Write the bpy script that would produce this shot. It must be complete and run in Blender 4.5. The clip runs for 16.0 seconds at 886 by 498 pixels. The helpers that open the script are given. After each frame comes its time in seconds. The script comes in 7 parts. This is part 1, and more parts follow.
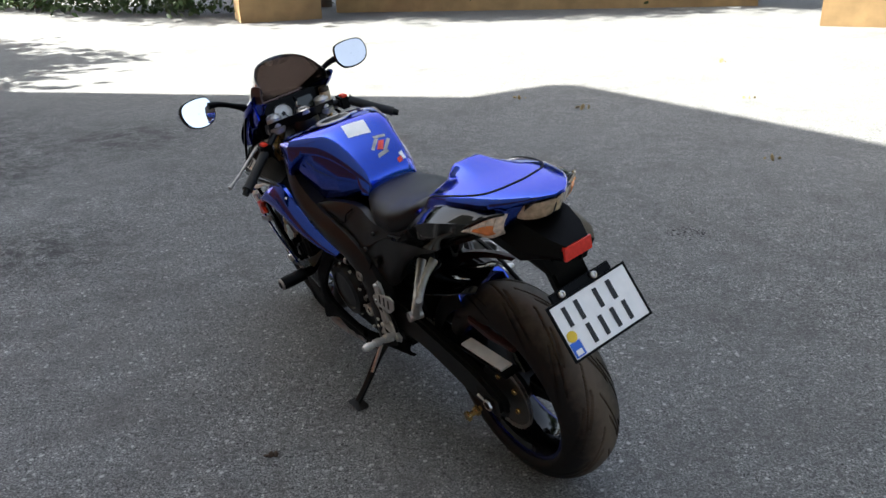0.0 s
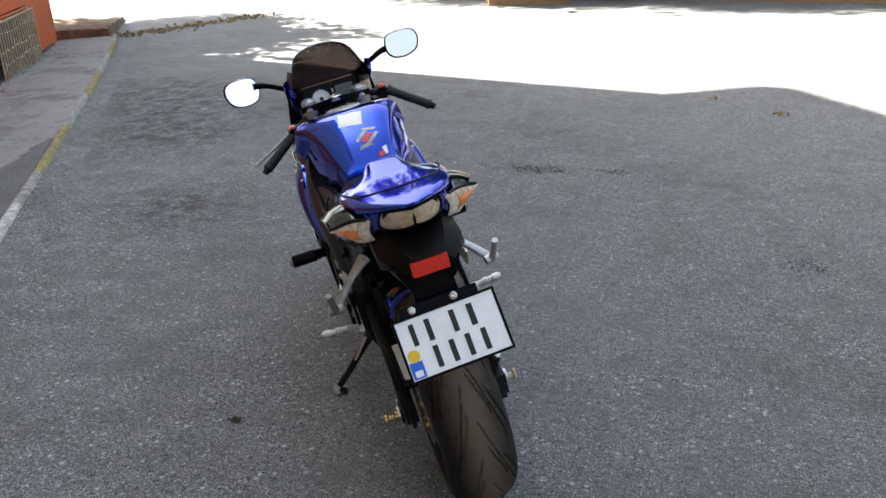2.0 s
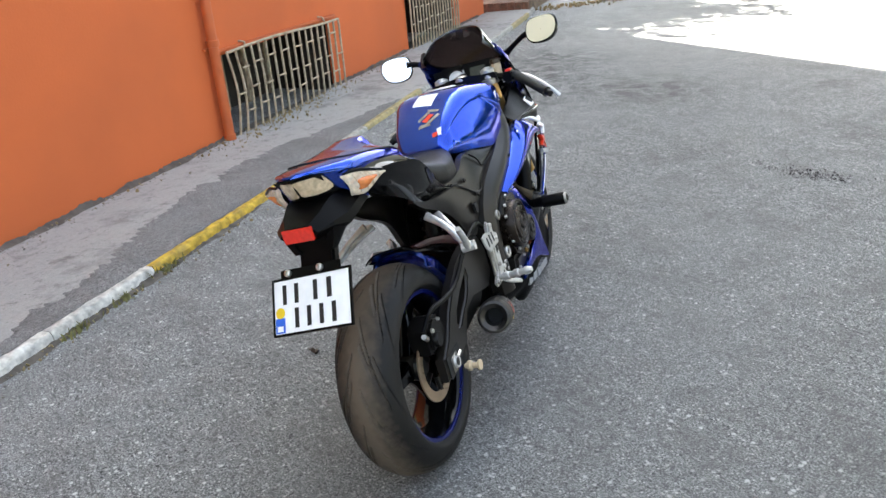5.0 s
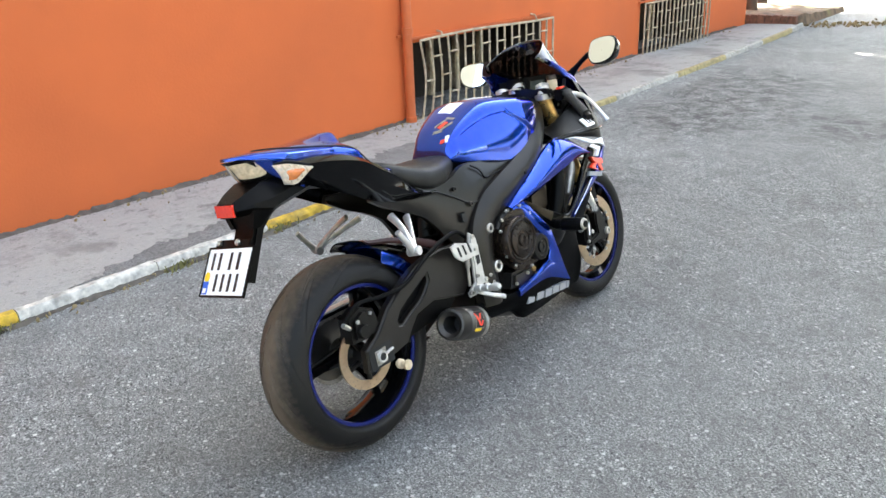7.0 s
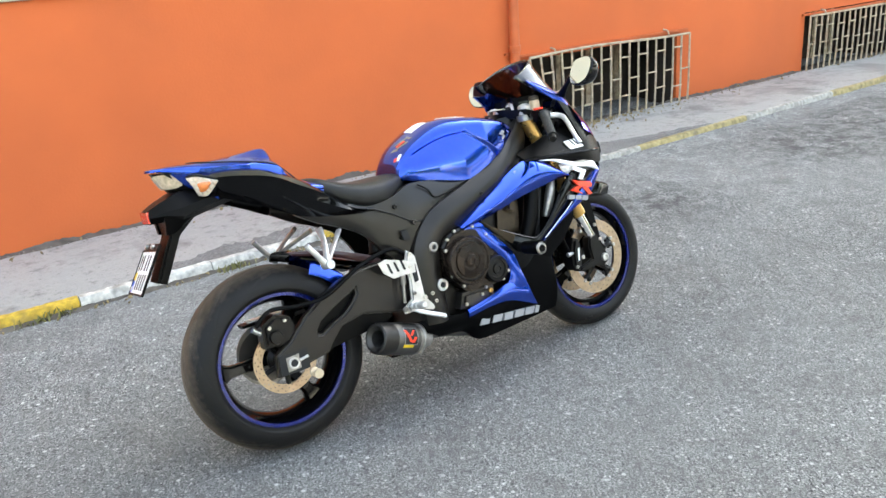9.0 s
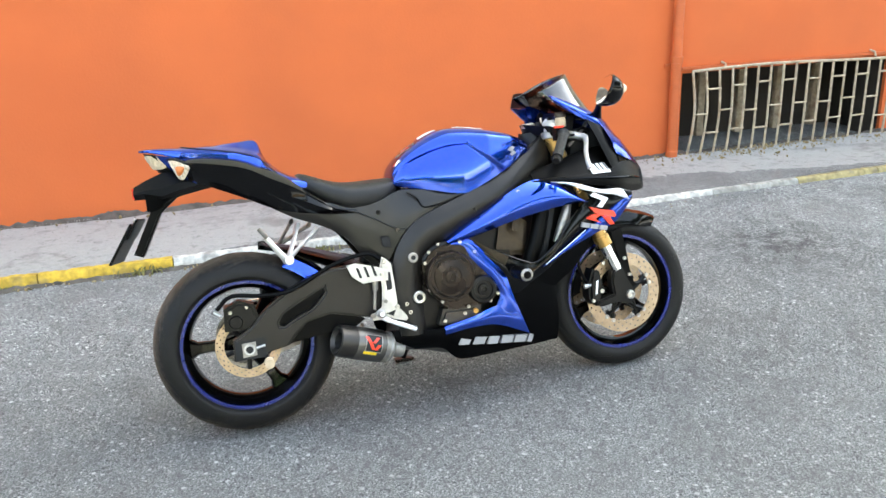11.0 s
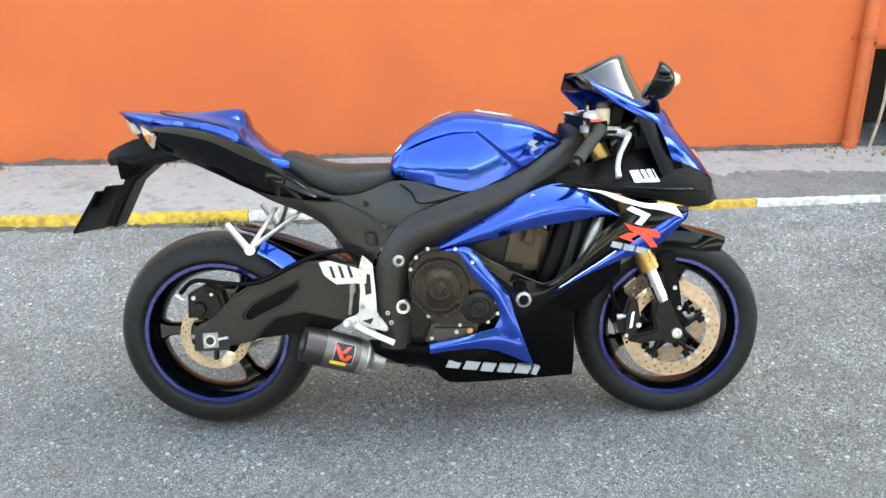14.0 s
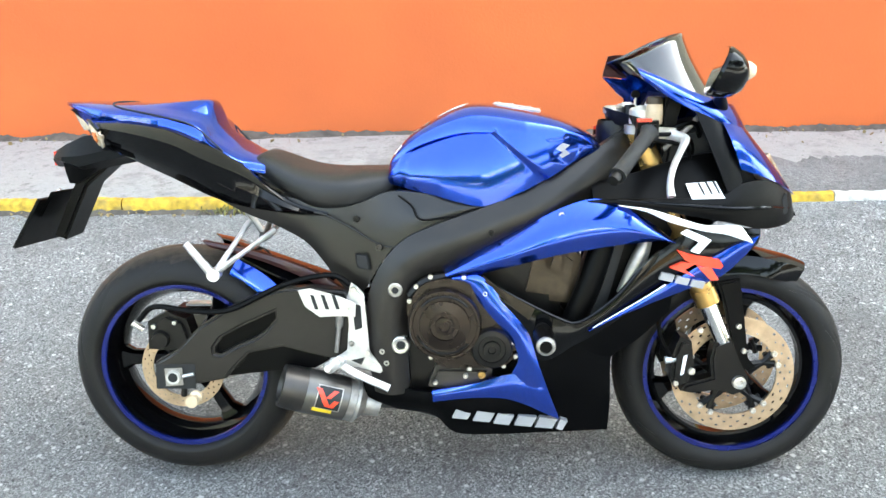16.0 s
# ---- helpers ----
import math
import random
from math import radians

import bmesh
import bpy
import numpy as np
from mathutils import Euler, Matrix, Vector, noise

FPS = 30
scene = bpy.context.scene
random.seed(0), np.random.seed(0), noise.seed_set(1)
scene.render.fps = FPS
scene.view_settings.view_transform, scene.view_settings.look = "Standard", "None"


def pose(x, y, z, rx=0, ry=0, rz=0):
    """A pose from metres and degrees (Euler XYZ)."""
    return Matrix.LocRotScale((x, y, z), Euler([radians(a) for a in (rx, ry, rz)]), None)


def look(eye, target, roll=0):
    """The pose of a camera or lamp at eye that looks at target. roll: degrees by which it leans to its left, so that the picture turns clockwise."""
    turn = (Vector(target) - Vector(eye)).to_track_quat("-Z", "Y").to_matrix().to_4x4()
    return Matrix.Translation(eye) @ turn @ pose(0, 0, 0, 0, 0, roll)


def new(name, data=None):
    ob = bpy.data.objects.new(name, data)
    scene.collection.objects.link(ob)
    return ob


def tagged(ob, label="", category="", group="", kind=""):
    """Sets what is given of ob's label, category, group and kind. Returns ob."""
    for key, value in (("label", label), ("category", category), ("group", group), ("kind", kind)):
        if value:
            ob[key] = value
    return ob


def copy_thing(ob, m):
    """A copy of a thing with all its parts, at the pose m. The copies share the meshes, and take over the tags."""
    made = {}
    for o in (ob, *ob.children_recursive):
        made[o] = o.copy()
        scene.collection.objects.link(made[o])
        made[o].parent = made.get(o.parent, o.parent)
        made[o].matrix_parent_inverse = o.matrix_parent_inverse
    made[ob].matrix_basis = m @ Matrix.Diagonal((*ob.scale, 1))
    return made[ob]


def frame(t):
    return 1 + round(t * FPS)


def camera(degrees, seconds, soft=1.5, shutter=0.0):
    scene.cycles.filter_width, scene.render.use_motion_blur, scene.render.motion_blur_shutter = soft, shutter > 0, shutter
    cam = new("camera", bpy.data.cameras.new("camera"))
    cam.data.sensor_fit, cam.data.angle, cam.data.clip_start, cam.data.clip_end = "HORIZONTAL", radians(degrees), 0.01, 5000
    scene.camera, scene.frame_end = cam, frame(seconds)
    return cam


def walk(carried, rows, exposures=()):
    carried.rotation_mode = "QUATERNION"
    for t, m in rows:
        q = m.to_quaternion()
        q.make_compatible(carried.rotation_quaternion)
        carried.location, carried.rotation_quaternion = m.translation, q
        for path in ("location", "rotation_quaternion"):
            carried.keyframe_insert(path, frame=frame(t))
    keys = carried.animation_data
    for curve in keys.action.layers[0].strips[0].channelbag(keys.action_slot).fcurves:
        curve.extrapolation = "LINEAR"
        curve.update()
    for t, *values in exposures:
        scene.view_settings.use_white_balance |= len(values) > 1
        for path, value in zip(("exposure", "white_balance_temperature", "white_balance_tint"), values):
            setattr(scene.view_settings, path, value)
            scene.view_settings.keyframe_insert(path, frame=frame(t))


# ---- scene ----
cam = camera(57.4, 16.0)
PATH = [
    (0, (-0.031, -0.126, 1.554), (-0.016, 1.732, 0.813), -1.5),
    (0.5, (0.243, -0.132, 1.566), (0.05, 1.702, 0.791), -1.2),
    (1, (0.507, -0.161, 1.575), (0.106, 1.614, 0.746), -0.5),
    (1.5, (0.702, -0.047, 1.549), (0.208, 1.721, 0.756), 0.1),
    (2, (0.877, 0.092, 1.559), (0.256, 1.834, 0.799), -1.6),
    (2.5, (1.128, 0.154, 1.563), (0.258, 1.768, 0.766), -1.2),
    (3, (1.346, 0.219, 1.571), (0.328, 1.743, 0.77), -1.5),
    (3.5, (1.497, 0.363, 1.54), (0.381, 1.81, 0.728), -1.1),
    (4, (1.652, 0.513, 1.55), (0.398, 1.858, 0.765), -4.2),
    (4.2, (1.734, 0.565, 1.543), (0.422, 1.857, 0.763), -4.6),
    (6.3, (2.39, 1.355, 1.564), (0.675, 2.063, 0.818), -2.0),
    (6.5, (2.449, 1.446, 1.575), (0.706, 2.078, 0.823), -1.1),
    (7, (2.525, 1.625, 1.561), (0.736, 2.132, 0.823), -2.2),
    (7.5, (2.514, 1.871, 1.556), (0.695, 2.275, 0.829), -0.9),
    (8, (2.58, 2.104, 1.552), (0.709, 2.366, 0.897), -2.8),
    (8.5, (2.681, 2.362, 1.559), (0.807, 2.489, 0.874), -1.6),
    (8.7, (2.708, 2.428, 1.539), (0.829, 2.51, 0.858), -2.8),
    (10.8, (2.546, 3.32, 1.536), (0.735, 2.803, 0.864), -3.1),
    (11, (2.499, 3.39, 1.519), (0.695, 2.825, 0.864), -2.3),
    (11.5, (2.37, 3.555, 1.52), (0.604, 2.869, 0.882), -1.7),
    (12, (2.269, 3.725, 1.525), (0.563, 2.907, 0.876), -1.3),
    (12.5, (2.203, 3.871, 1.529), (0.572, 2.945, 0.834), -1.2),
    (13, (2.11, 3.898, 1.516), (0.487, 2.948, 0.834), -1.3),
    (13.5, (1.941, 3.852, 1.519), (0.36, 2.84, 0.829), -0.5),
    (14, (1.804, 3.805, 1.525), (0.248, 2.806, 0.762), -1.2),
    (14.5, (1.622, 3.828, 1.495), (0.122, 2.732, 0.753), -1.1),
    (15, (1.46, 3.811, 1.502), (0.024, 2.697, 0.669), -1.9),
    (15.5, (1.38, 3.722, 1.502), (-0.067, 2.607, 0.687), -2.1),
    (16, (1.338, 3.638, 1.497), (-0.112, 2.552, 0.649), -1.9),
]
walk(cam, [(t, look(eye, target, roll)) for t, eye, target, roll in PATH],
     exposures=[(0.0, 2.45, 6300, 6), (2.0, 2.72, 6400, 7), (4.0, 3.3, 6500, 5), (7.0, 3.85, 6550, 3), (11.0, 4.12, 6500, 1), (12.5, 4.17, 6500, 1), (14.0, 4.22, 6450, 0), (16.0, 4.5, 6400, -1)])

# ---- sky and sun ----
SUN_TO = Vector((-0.978, 0.21, 0.0)).normalized()
SUN_UP = radians(48)
sun_dir = Vector((SUN_TO.x * math.cos(SUN_UP), SUN_TO.y * math.cos(SUN_UP), math.sin(SUN_UP)))
world = bpy.data.worlds.new("sky")
scene.world = world
world.use_nodes = True
wn = world.node_tree
sky = wn.nodes.new("ShaderNodeTexSky")
sky.sky_type, sky.sun_disc = "NISHITA", False
sky.sun_elevation, sky.sun_rotation = SUN_UP, math.atan2(SUN_TO.x, SUN_TO.y)
sky.air_density, sky.dust_density = 0.8, 3.5
haze = wn.nodes.new("ShaderNodeHueSaturation")
haze.inputs["Saturation"].default_value = 0.6
wn.links.new(sky.outputs[0], haze.inputs["Color"])
wn.links.new(haze.outputs[0], wn.nodes["Background"].inputs[0])
wn.nodes["Background"].inputs[1].default_value = 0.085
sun_data = bpy.data.lights.new("sun", "SUN")
sun_data.energy, sun_data.angle, sun_data.color = 5.0, radians(0.5), (1.0, 0.95, 0.87)
sun = new("sun", sun_data)
sun.matrix_world = look(sun_dir * 60, (0, 0, 0))


# ---- materials ----
def mat(name, base, rough=0.5, metal=0.0, coat=0.0, vary=0.15, scale=20.0, grain=0.0, grain_scale=300.0, rough_vary=0.08, spec=0.5, dust=None, alpha_glass=0.0):
    """A surface with two scales of colour change, an uneven gloss and a fine relief. dust: a second colour in worn patches."""
    m = bpy.data.materials.new(name)
    m.use_nodes = True
    nt = m.node_tree
    b = nt.nodes["Principled BSDF"]
    tc = nt.nodes.new("ShaderNodeTexCoord")
    n1 = nt.nodes.new("ShaderNodeTexNoise")
    n1.inputs["Scale"].default_value, n1.inputs["Detail"].default_value = scale, 6.0
    nt.links.new(tc.outputs["Object"], n1.inputs["Vector"])
    n2 = nt.nodes.new("ShaderNodeTexNoise")
    n2.inputs["Scale"].default_value, n2.inputs["Detail"].default_value = grain_scale, 3.0
    nt.links.new(tc.outputs["Object"], n2.inputs["Vector"])
    ramp = nt.nodes.new("ShaderNodeMapRange")
    ramp.inputs["From Min"].default_value, ramp.inputs["From Max"].default_value = 0.3, 0.7
    ramp.inputs["To Min"].default_value, ramp.inputs["To Max"].default_value = 1 - vary, 1 + vary
    nt.links.new(n1.outputs["Fac"], ramp.inputs["Value"])
    mul = nt.nodes.new("ShaderNodeVectorMath")
    mul.operation = "SCALE"
    mul.inputs[0].default_value = base
    nt.links.new(ramp.outputs[0], mul.inputs["Scale"])
    colour = mul.outputs[0]
    if dust:
        r2 = nt.nodes.new("ShaderNodeMapRange")
        r2.inputs["From Min"].default_value, r2.inputs["From Max"].default_value, r2.inputs["To Max"].default_value = 0.52, 0.75, 0.8
        n3 = nt.nodes.new("ShaderNodeTexNoise")
        n3.inputs["Scale"].default_value, n3.inputs["Detail"].default_value = scale * 0.4, 8.0
        nt.links.new(tc.outputs["Object"], n3.inputs["Vector"])
        nt.links.new(n3.outputs["Fac"], r2.inputs["Value"])
        mx = nt.nodes.new("ShaderNodeMix")
        mx.data_type = "RGBA"
        mx.inputs[7].default_value = (*dust, 1)
        nt.links.new(r2.outputs[0], mx.inputs[0])
        nt.links.new(colour, mx.inputs[6])
        colour = mx.outputs[2]
    nt.links.new(colour, b.inputs["Base Color"])
    rr = nt.nodes.new("ShaderNodeMapRange")
    rr.inputs["To Min"].default_value, rr.inputs["To Max"].default_value = max(0.02, rough - rough_vary), min(1, rough + rough_vary)
    nt.links.new(n1.outputs["Fac"], rr.inputs["Value"])
    nt.links.new(rr.outputs[0], b.inputs["Roughness"])
    b.inputs["Metallic"].default_value = metal
    b.inputs["Specular IOR Level"].default_value = spec
    b.inputs["Coat Weight"].default_value, b.inputs["Coat Roughness"].default_value = coat, 0.03
    b.inputs["Transmission Weight"].default_value = alpha_glass
    if grain:
        bump = nt.nodes.new("ShaderNodeBump")
        bump.inputs["Strength"].default_value, bump.inputs["Distance"].default_value = grain, 0.002
        nt.links.new(n2.outputs["Fac"], bump.inputs["Height"])
        nt.links.new(bump.outputs[0], b.inputs["Normal"])
    return m


BLUE = mat("blue_paint", (0.0065, 0.050, 0.43), 0.16, 0.95, 1.0, 0.06, 6, rough_vary=0.03)
BLUE.node_tree.nodes["Principled BSDF"].inputs["Specular Tint"].default_value = (0.16, 0.30, 1.0, 1.0)
RIM_BLUE = mat("blue_rim_tape", (0.006, 0.014, 0.15), 0.24, 0.6, 0.4, 0.12, 14, rough_vary=0.05)
BLACK_GLOSS = mat("black_paint", (0.0020, 0.0020, 0.0023), 0.08, 0, 0.06, 0.2, 8, rough_vary=0.03, spec=0.22)
BLACK_PLASTIC = mat("black_plastic", (0.0017, 0.0016, 0.0016), 0.36, 0, 0, 0.25, 15, 0.15, 700, spec=0.09)
BLACK_SATIN = mat("satin_black_metal", (0.00487, 0.00435, 0.0039), 0.33, 0.1, 0, 0.25, 12, 0.06, 500, spec=0.26)
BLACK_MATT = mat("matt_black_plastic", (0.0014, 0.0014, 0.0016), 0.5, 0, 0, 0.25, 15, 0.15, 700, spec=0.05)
FRAME = mat("anodised_frame", (0.014, 0.0118, 0.0098), 0.36, 0.3, 0, 0.25, 12, 0.08, 500, spec=0.5)
COVER = mat("sheen_black_plastic", (0.0075, 0.0062, 0.0050), 0.32, 0, 0, 0.3, 15, 0.12, 700, spec=0.46)
DARK = mat("dark_recess", (0.006, 0.006, 0.006), 0.7, 0, 0, 0.3, 20)
ENGINE = mat("engine_bronze_black", (0.021, 0.0145, 0.0105), 0.27, 0.6, 0, 0.2, 20, 0.08, 400)
ALU = mat("bare_aluminium", (0.60, 0.585, 0.56), 0.36, 0.6, 0, 0.18, 30, 0.10, 400)
ALU_DULL = mat("dull_aluminium", (0.36, 0.34, 0.31), 0.42, 0.8, 0, 0.25, 40, 0.1, 300)
STEEL = mat("bolt_steel", (0.6, 0.58, 0.54), 0.3, 0.9, 0, 0.15, 60)
GOLD = mat("gold_fork", (0.48, 0.30, 0.10), 0.28, 0.8, 0, 0.12, 20)
CHROME = mat("chrome", (0.75, 0.75, 0.74), 0.1, 1.0, 0, 0.05, 20)
DISC = mat("brake_disc", (0.50, 0.375, 0.25), 0.38, 0.82, 0, 0.15, 40, 0.05, 600)
RUBBER = mat("tyre_rubber", (0.00788, 0.0072, 0.0066), 0.58, 0, 0, 0.2, 10, 0.2, 500, spec=0.25, dust=(0.015, 0.0128, 0.0105))
FRONT_RUBBER = mat("front_tyre_rubber", (0.00788, 0.0072, 0.0066), 0.58, 0, 0, 0.2, 10, 0.2, 500, spec=0.25, dust=(0.015, 0.0128, 0.0105))


def worn_band(m, colour, near, far):
    """Scuffs the running band of a tyre, round the middle of its width, to a dusty colour."""
    nt = m.node_tree
    b = nt.nodes["Principled BSDF"]
    old = b.inputs["Base Color"].links[0].from_socket
    tc = nt.nodes.new("ShaderNodeTexCoord")
    sep = nt.nodes.new("ShaderNodeSeparateXYZ")
    nt.links.new(tc.outputs["Object"], sep.inputs[0])
    side = nt.nodes.new("ShaderNodeMath")
    side.operation = "ABSOLUTE"
    nt.links.new(sep.outputs["Y"], side.inputs[0])
    n = nt.nodes.new("ShaderNodeTexNoise")
    n.inputs["Scale"].default_value, n.inputs["Detail"].default_value = 45, 5
    nt.links.new(tc.outputs["Object"], n.inputs["Vector"])
    wob = nt.nodes.new("ShaderNodeMath")
    wob.operation = "MULTIPLY_ADD"
    wob.inputs[1].default_value = 0.05
    nt.links.new(n.outputs["Fac"], wob.inputs[0])
    nt.links.new(side.outputs[0], wob.inputs[2])
    r = nt.nodes.new("ShaderNodeMapRange")
    r.inputs["From Min"].default_value, r.inputs["From Max"].default_value = near, far
    r.inputs["To Min"].default_value, r.inputs["To Max"].default_value = 0.85, 0.0
    nt.links.new(wob.outputs[0], r.inputs["Value"])
    mx = nt.nodes.new("ShaderNodeMix")
    mx.data_type = "RGBA"
    mx.inputs[7].default_value = (*colour, 1)
    nt.links.new(r.outputs[0], mx.inputs[0])
    nt.links.new(old, mx.inputs[6])
    nt.links.new(mx.outputs[2], b.inputs["Base Color"])


worn_band(RUBBER, (0.135, 0.102, 0.072), 0.036, 0.100)
worn_band(FRONT_RUBBER, (0.0788, 0.063, 0.048), 0.015, 0.060)
RUBBER_GRIP = mat("grip_rubber", (0.009, 0.009, 0.009), 0.6, 0, 0, 0.2, 30, 0.4, 900)
SEAT = mat("seat_vinyl", (0.0065, 0.0062, 0.0062), 0.48, 0, 0, 0.2, 14, 0.3, 900, spec=0.42)
TITAN = mat("brushed_titanium", (0.135, 0.128, 0.118), 0.35, 0.9, 0, 0.15, 18, 0.05, 400)
DARK_TITAN = mat("dark_titanium", (0.062, 0.057, 0.052), 0.38, 0.85, 0, 0.15, 18, 0.05, 400)
MAROON = mat("maroon_plastic", (0.030, 0.0065, 0.0055), 0.42, 0, 0.0, 0.2, 20)
LENS = mat("clear_lens", (0.58, 0.46, 0.31), 0.12, 0, 0.8, 0.25, 70, 0.4, 220, dust=(0.36, 0.25, 0.14))
SIGNAL = mat("signal_lens", (0.82, 0.70, 0.56), 0.12, 0, 0.8, 0.25, 90, 0.5, 260, dust=(0.62, 0.36, 0.18))
TAN_METAL = mat("tan_cast_metal", (0.052, 0.039, 0.025), 0.42, 0.6, 0, 0.25, 40, 0.1, 300)
AMBER = mat("amber_lens", (0.72, 0.22, 0.06), 0.18, 0, 0.6, 0.2, 60, 0.3, 160)
RED_REFL = mat("red_reflector", (0.75, 0.03, 0.015), 0.2, 0, 0.6, 0.12, 120, 0.3, 300)
WHITE = mat("white_vinyl", (0.94, 0.94, 0.93), 0.35, 0, 0, 0.05, 30)
GREY_VINYL = mat("silver_vinyl", (0.30, 0.30, 0.31), 0.4, 0.2, 0, 0.05, 30)
RED_VINYL = mat("red_vinyl", (0.80, 0.045, 0.012), 0.35, 0, 0.3, 0.06, 30)
YELLOW_VINYL = mat("yellow_vinyl", (0.8, 0.55, 0.02), 0.4)
BLACK_INK = mat("black_ink", (0.0075, 0.0075, 0.0075), 0.5)
BLUE_INK = mat("blue_ink", (0.02, 0.12, 0.6), 0.4)
CREAM = mat("reservoir_plastic", (0.52, 0.41, 0.27), 0.4, 0, 0, 0.15, 40)
SCREEN = mat("smoked_screen", (0.062, 0.046, 0.043), 0.03, 0, 1.0, 0.05, 10, rough_vary=0.01, alpha_glass=1.0)
MIRROR = mat("mirror_glass", (0.96, 0.95, 0.93), 0.03, 1.0, 0, 0.02, 10, rough_vary=0.01)
GAUGE = mat("gauge_face", (0.75, 0.74, 0.72), 0.35)
LCD = mat("display", (0.045, 0.05, 0.042), 0.15)

ORANGE = mat("orange_stucco", (0.575, 0.130, 0.033), 0.85, 0, 0, 0.08, 1.4, 0.5, 60, dust=(0.512, 0.108, 0.027))
ORANGE_PIPE = mat("orange_painted_pipe", (0.503, 0.112, 0.0286), 0.55, 0, 0, 0.12, 8, 0.1, 200)
DIRT = mat("wall_foot_dirt", (0.0884, 0.0748, 0.0612), 0.95, 0, 0, 0.4, 14, 0.9, 90, dust=(0.163, 0.143, 0.116))
CRUMB = mat("dark_asphalt_crumbs", (0.018, 0.016, 0.014), 0.9, 0, 0, 0.4, 40, 0.6, 90)
KERB_WHITE = mat("kerb_white_paint", (0.55, 0.525, 0.47), 0.8, 0, 0, 0.4, 26, 0.9, 120, dust=(0.136, 0.122, 0.105))
KERB_YELLOW = mat("kerb_yellow_paint", (0.49, 0.32, 0.034), 0.8, 0, 0, 0.4, 26, 0.9, 120, dust=(0.17, 0.136, 0.0748))
KERB_WHITE_WORN = mat("kerb_worn_white_paint", (0.367, 0.354, 0.313), 0.85, 0, 0, 0.4, 26, 0.9, 120, dust=(0.163, 0.15, 0.129))
KERB_YELLOW_WORN = mat("kerb_worn_yellow_paint", (0.34, 0.279, 0.129), 0.85, 0, 0, 0.4, 26, 0.9, 120, dust=(0.184, 0.163, 0.116))
UPPER = mat("cream_render", (0.53, 0.476, 0.354), 0.85, 0, 0, 0.08, 1.4, 0.4, 60, dust=(0.476, 0.422, 0.306))
PALE = mat("pale_render", (0.55, 0.50, 0.42), 0.85, 0, 0, 0.10, 1.0, 0.4, 60, dust=(0.46, 0.42, 0.35))
DARK_GLASS = mat("dark_window_glass", (0.02, 0.025, 0.03), 0.06, 0, 0, 0.1, 2)
GRATE = mat("old_cream_paint", (0.44, 0.355, 0.245), 0.7, 0, 0, 0.25, 25, 0.3, 200, dust=(0.20, 0.11, 0.05))
BRICK = mat("weathered_brick", (0.16, 0.075, 0.045), 0.9, 0, 0, 0.35, 18, 0.6, 90, dust=(0.09, 0.06, 0.04))
SOIL = mat("dry_soil", (0.15, 0.10, 0.06), 0.95, 0, 0, 0.45, 6, 1.0, 60, dust=(0.22, 0.19, 0.08))
# dark brown that carries the shade inside the cellar openings
CELLAR = mat("shaded_cellar", (0.030, 0.023, 0.017), 0.9, 0, 0, 0.3, 3, 0.4, 60)
BARK = mat("bark", (0.10, 0.07, 0.05), 0.9, 0, 0, 0.3, 6, 0.8, 40)
LEAF = mat("leaf", (0.0408, 0.0748, 0.017), 0.6, 0, 0, 0.35, 3)
DRY_LEAF = mat("dry_leaf", (0.238, 0.177, 0.0816), 0.8, 0, 0, 0.3, 30)
WEED = mat("weed", (0.204, 0.19, 0.0612), 0.7, 0, 0, 0.35, 20)
OCHRE = mat("ochre_stone", (0.306, 0.197, 0.0884), 0.85, 0, 0, 0.2, 3, 0.6, 50, dust=(0.204, 0.129, 0.0612))
ROOF = mat("roof_tile", (0.30, 0.13, 0.08), 0.8, 0, 0, 0.2, 4)
STONE_BIT = mat("rubble", (0.245, 0.224, 0.197), 0.9, 0, 0, 0.35, 30, 0.5, 80)


GRIT = (0.335, 0.338, 0.327)


